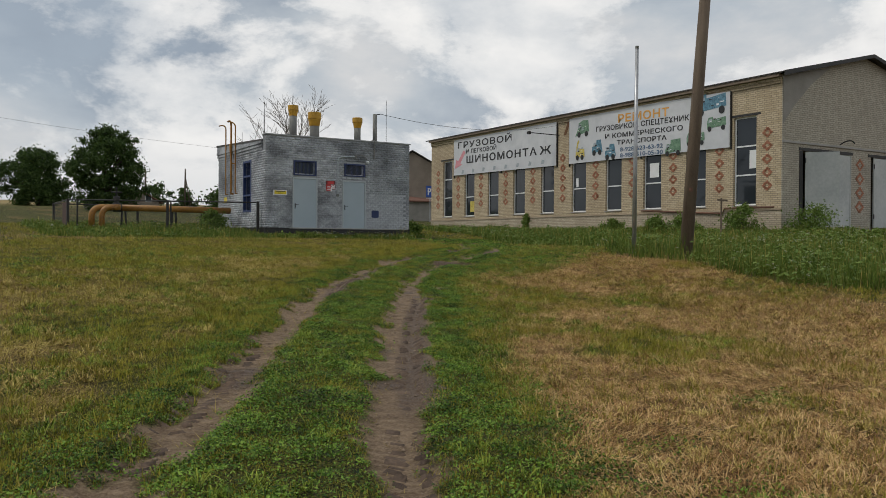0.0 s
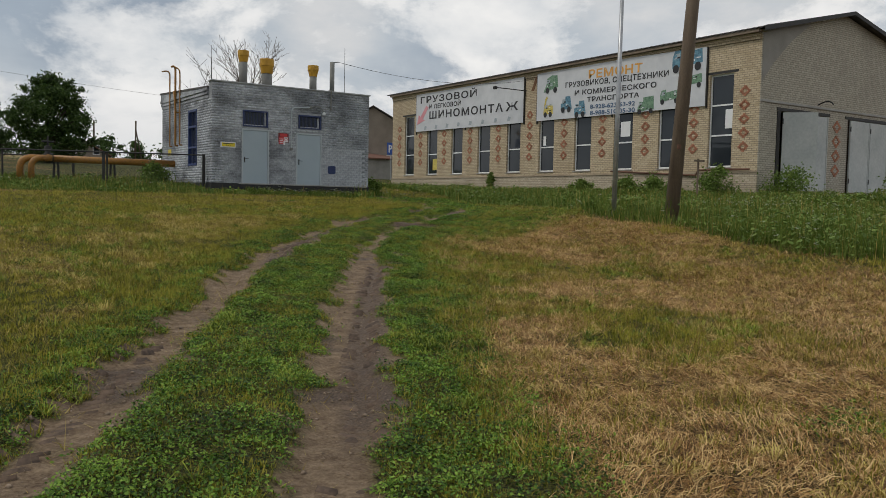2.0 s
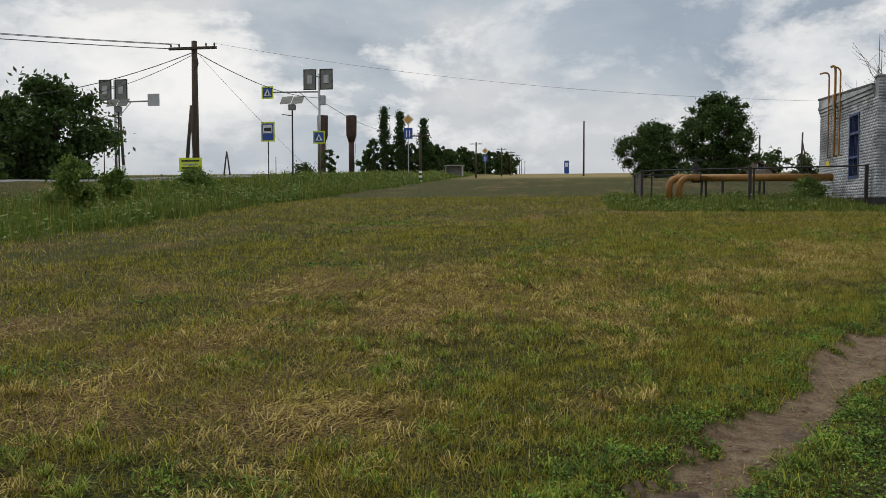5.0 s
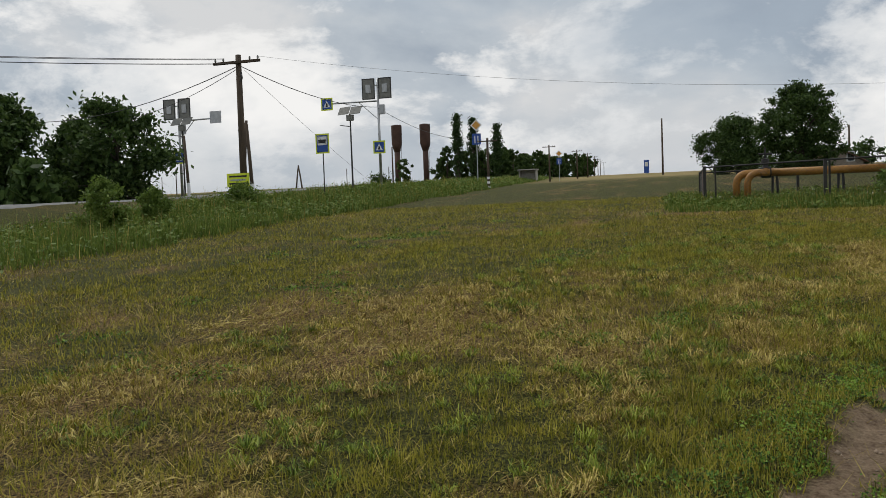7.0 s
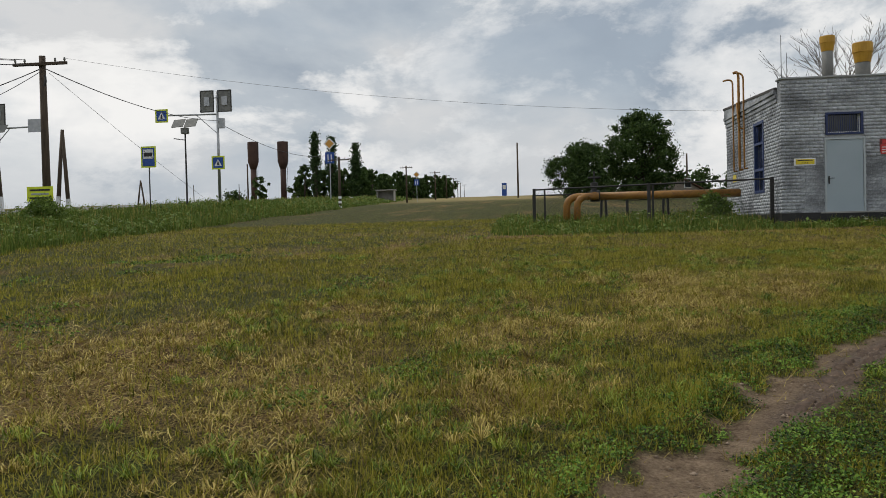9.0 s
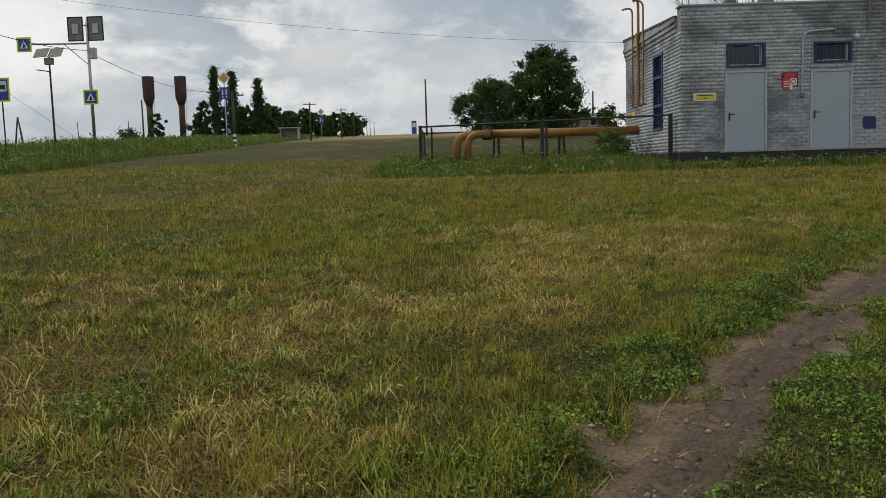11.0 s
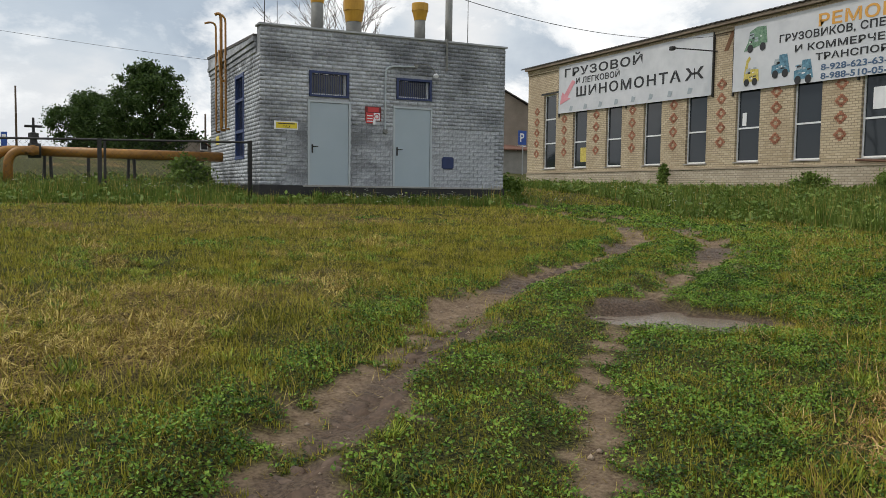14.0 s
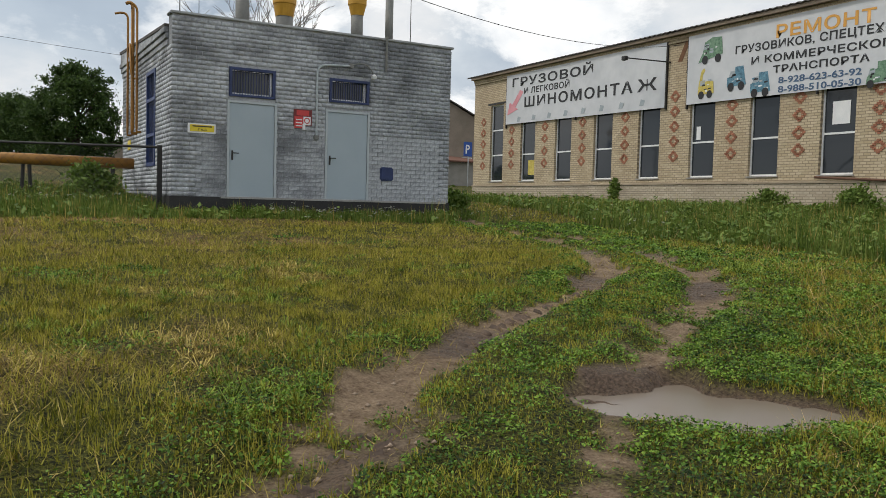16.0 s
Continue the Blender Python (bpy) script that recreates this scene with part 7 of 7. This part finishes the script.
    h = rs.uniform(0.18, 0.52, len(x)) * (1 + 0.35 * wave(x, y, 1.4, 71)) * np.where(near_house, np.where(y < 33.8, 0.42, 0.6), 1.0) * np.where(x < -6, 1.15, 1.0) * np.where(x > 24, 0.62, 1.0) * (0.8 + 0.5 * ease(wave(x, y, 0.45, 73), -0.4, 0.6))
    w = rs.uniform(0.010, 0.02, len(x)) * (1 + far / 22)
    blades("tall_grass", x, y, h, w, np.abs(rs.normal(0, 0.33, len(x))), M_TALL, "tall uncut green grass and weeds", rs)
    # broad weed leaves among the blades
    k = rs.rand(len(x)) < np.where(near_house, 0.16, 0.5) * ease(wave(x, y, 1.3, 74) + 0.4 * wave(x, y, 0.4, 75), -0.4, 0.4)
    wx, wy = np.repeat(x[k], 2) + rs.normal(0, 0.08, 2 * k.sum()), np.repeat(y[k], 2) + rs.normal(0, 0.08, 2 * k.sum())
    n = len(wx)
    top = np.repeat(h[k], 2)
    cen = np.stack([wx, wy, land(wx, wy) + top * rs.uniform(0.15, 0.95, n)], 1)
    nrm = np.stack([rs.normal(0, 0.6, n), rs.normal(0, 0.6, n), np.ones(n)], 1)
    u = np.cross(nrm, rs.normal(size=(n, 3)))
    u /= np.linalg.norm(u, axis=1)[:, None]
    v = np.cross(nrm, u)
    v /= np.linalg.norm(v, axis=1)[:, None]
    s = (rs.uniform(0.02, 0.045, n) * (1 + np.hypot(wx - 5, wy - 8) / 45))[:, None]
    V = np.stack([cen - u * s * 1.4, cen + v * s * 0.7, cen + u * s * 1.4, cen - v * s * 0.7], 1).reshape(-1, 3)
    tagged(new("weeds", mesh_arrays("weeds", V, np.arange(n * 4).reshape(-1, 4), M_WEED, 4)), "broad-leaved green weeds in the tall grass", "weeds", kind="stuff")
    k = rs.rand(len(x)) < 0.10
    blades("dry_stalks", x[k] + 0.05, y[k], h[k] * 1.35, w[k] * 0.5, np.abs(rs.normal(0, 0.2, k.sum())), M_STRAW, "pale seed stalks above the tall grass", rs)
    k = rs.rand(len(x)) < np.where(x > 12, 0.022, 0.006) * (y < 36) * np.clip(0.3 + wave(x, y, 3.0, 72) * 2, 0, 3)
    fx, fy, fz = x[k], y[k], land(x[k], y[k]) + h[k] * 1.0
    V, F = [], []
    for a, b, c in zip(fx, fy, fz):
        for _ in range(4):
            p = Vector((a + rs.uniform(-0.05, 0.05), b + rs.uniform(-0.05, 0.05), c + rs.uniform(-0.02, 0.03)))
            q = len(V)
            V += [p + Vector(o) * 0.028 for o in ((1, 0, 0.2), (0, 1, -0.1), (-1, 0, 0.2), (0, -1, 0.1))]
            F.append((q, q + 1, q + 2, q + 3))
    if V:
        tagged(new("wild_flowers", mesh_arrays("wild_flowers", V, F, M_PETAL, 4)), "small white umbels in the tall grass", "flowers", kind="stuff")


def clods():
    """Crumbs of dry earth lying in the wheel ruts."""
    rs = np.random.RandomState(77)
    x, y = scatter(rs, -1, 19, 2, 28, 90)
    ok = (rs.rand(len(x)) < bare(x, y)) & (puddle_shape(x, y) > 1.8)
    x, y = x[ok], y[ok]
    n = len(x)
    s = rs.gamma(1.6, 0.0035, n) + 0.003
    c = np.stack([x, y, land(x, y) + s * 0.25], 1)
    o = np.array([(1, 0, 0), (0, 1, 0), (-1, 0, 0), (0, -1, 0), (0, 0, 0.7), (0, 0, -0.7)])
    V = (c[:, None] + o[None] * s[:, None, None] * rs.uniform(0.6, 1.4, (n, 6, 1))).reshape(-1, 3)
    f = np.array([(0, 1, 4), (1, 2, 4), (2, 3, 4), (3, 0, 4), (1, 0, 5), (2, 1, 5), (3, 2, 5), (0, 3, 5)])
    F = (f[None] + 6 * np.arange(n)[:, None, None]).reshape(-1, 3)
    m = paint("dry earth crumbs", (0.16, 0.11, 0.075), (0.36, 0.28, 0.205), 3, 0.95, 0.3, random_tint=0.3)
    tagged(new("dirt_clods", mesh_arrays("dirt_clods", V, F, m, 3)), "crumbs of dry brown earth in the ruts", "soil", kind="stuff")


def tread_marks():
    """Ridges that tractor cleats pressed up along the ruts."""
    rng = random.Random(31)
    V, F = [], []
    for line, ranges in ((RUT_LEFT, ((5.5, 9.5, -0.12), (14.0, 19.2, 0.22), (20.5, 22.5, 0.1))), (RUT_RIGHT, ((6.5, 13.5, 0.16), (4.5, 6.0, 0.05)))):
        for (ax, ay), (bx, by) in zip(line, line[1:]):
            ln = math.hypot(bx - ax, by - ay)
            dx, dy = (bx - ax) / ln, (by - ay) / ln
            s = 0.0
            while s < ln:
                x, y = ax + dx * s, ay + dy * s
                s += 0.115
                for y0, y1, off in ranges:
                    if not y0 < y < y1 or rng.random() < 0.3:
                        continue
                    for side in (-1, 1):
                        o = off + side * 0.085 + rng.uniform(-0.02, 0.02)
                        px, py = x + dy * o, y - dx * o
                        c, sn = math.cos(0.6 * side), math.sin(0.6 * side)
                        ux, uy = dy * c + dx * sn, -dx * c + dy * sn
                        wx, wy = -uy, ux
                        half, wide, high = rng.uniform(0.035, 0.08), rng.uniform(0.014, 0.03), rng.uniform(0.012, 0.036)
                        n = len(V)
                        for a, b, up in ((-1, -1, 0), (1, -1, 0), (1, 1, 0), (-1, 1, 0), (-0.8, 0.2, 1), (0.8, 0.2, 1)):
                            a, b = a + rng.uniform(-0.3, 0.3), b + rng.uniform(-0.35, 0.35)
                            qx, qy = px + ux * half * a + wx * wide * b, py + uy * half * a + wy * wide * b
                            V.append((qx, qy, up * high - 0.004))
                        F += [(n, n + 1, n + 5, n + 4), (n + 2, n + 3, n + 4, n + 5), (n + 1, n + 2, n + 5, n + 5), (n + 3, n, n + 4, n + 4)]
    V = np.array(V)
    V[:, 2] += land(V[:, 0], V[:, 1])
    tri = [f for q in F for f in ((q[0], q[1], q[2]), (q[0], q[2], q[3])) if len(set(f)) == 3]
    m = paint("trodden moist earth", (0.035, 0.022, 0.015), (0.15, 0.10, 0.068), 4, 0.9, 0.5)
    tagged(new("tyre_tread", mesh_arrays("tyre_tread", V, tri, m, 3)), "ridges of tractor tread pressed into the dirt", "soil", kind="stuff")


gas_line()
right_poles()
roadside()
water_tower(-69.2, 225.5)
water_tower(-61.6, 227.5)
road()
puddle()
far_buildings()
greenery()
grass()
clods()
tread_marks()
lay_bricks()
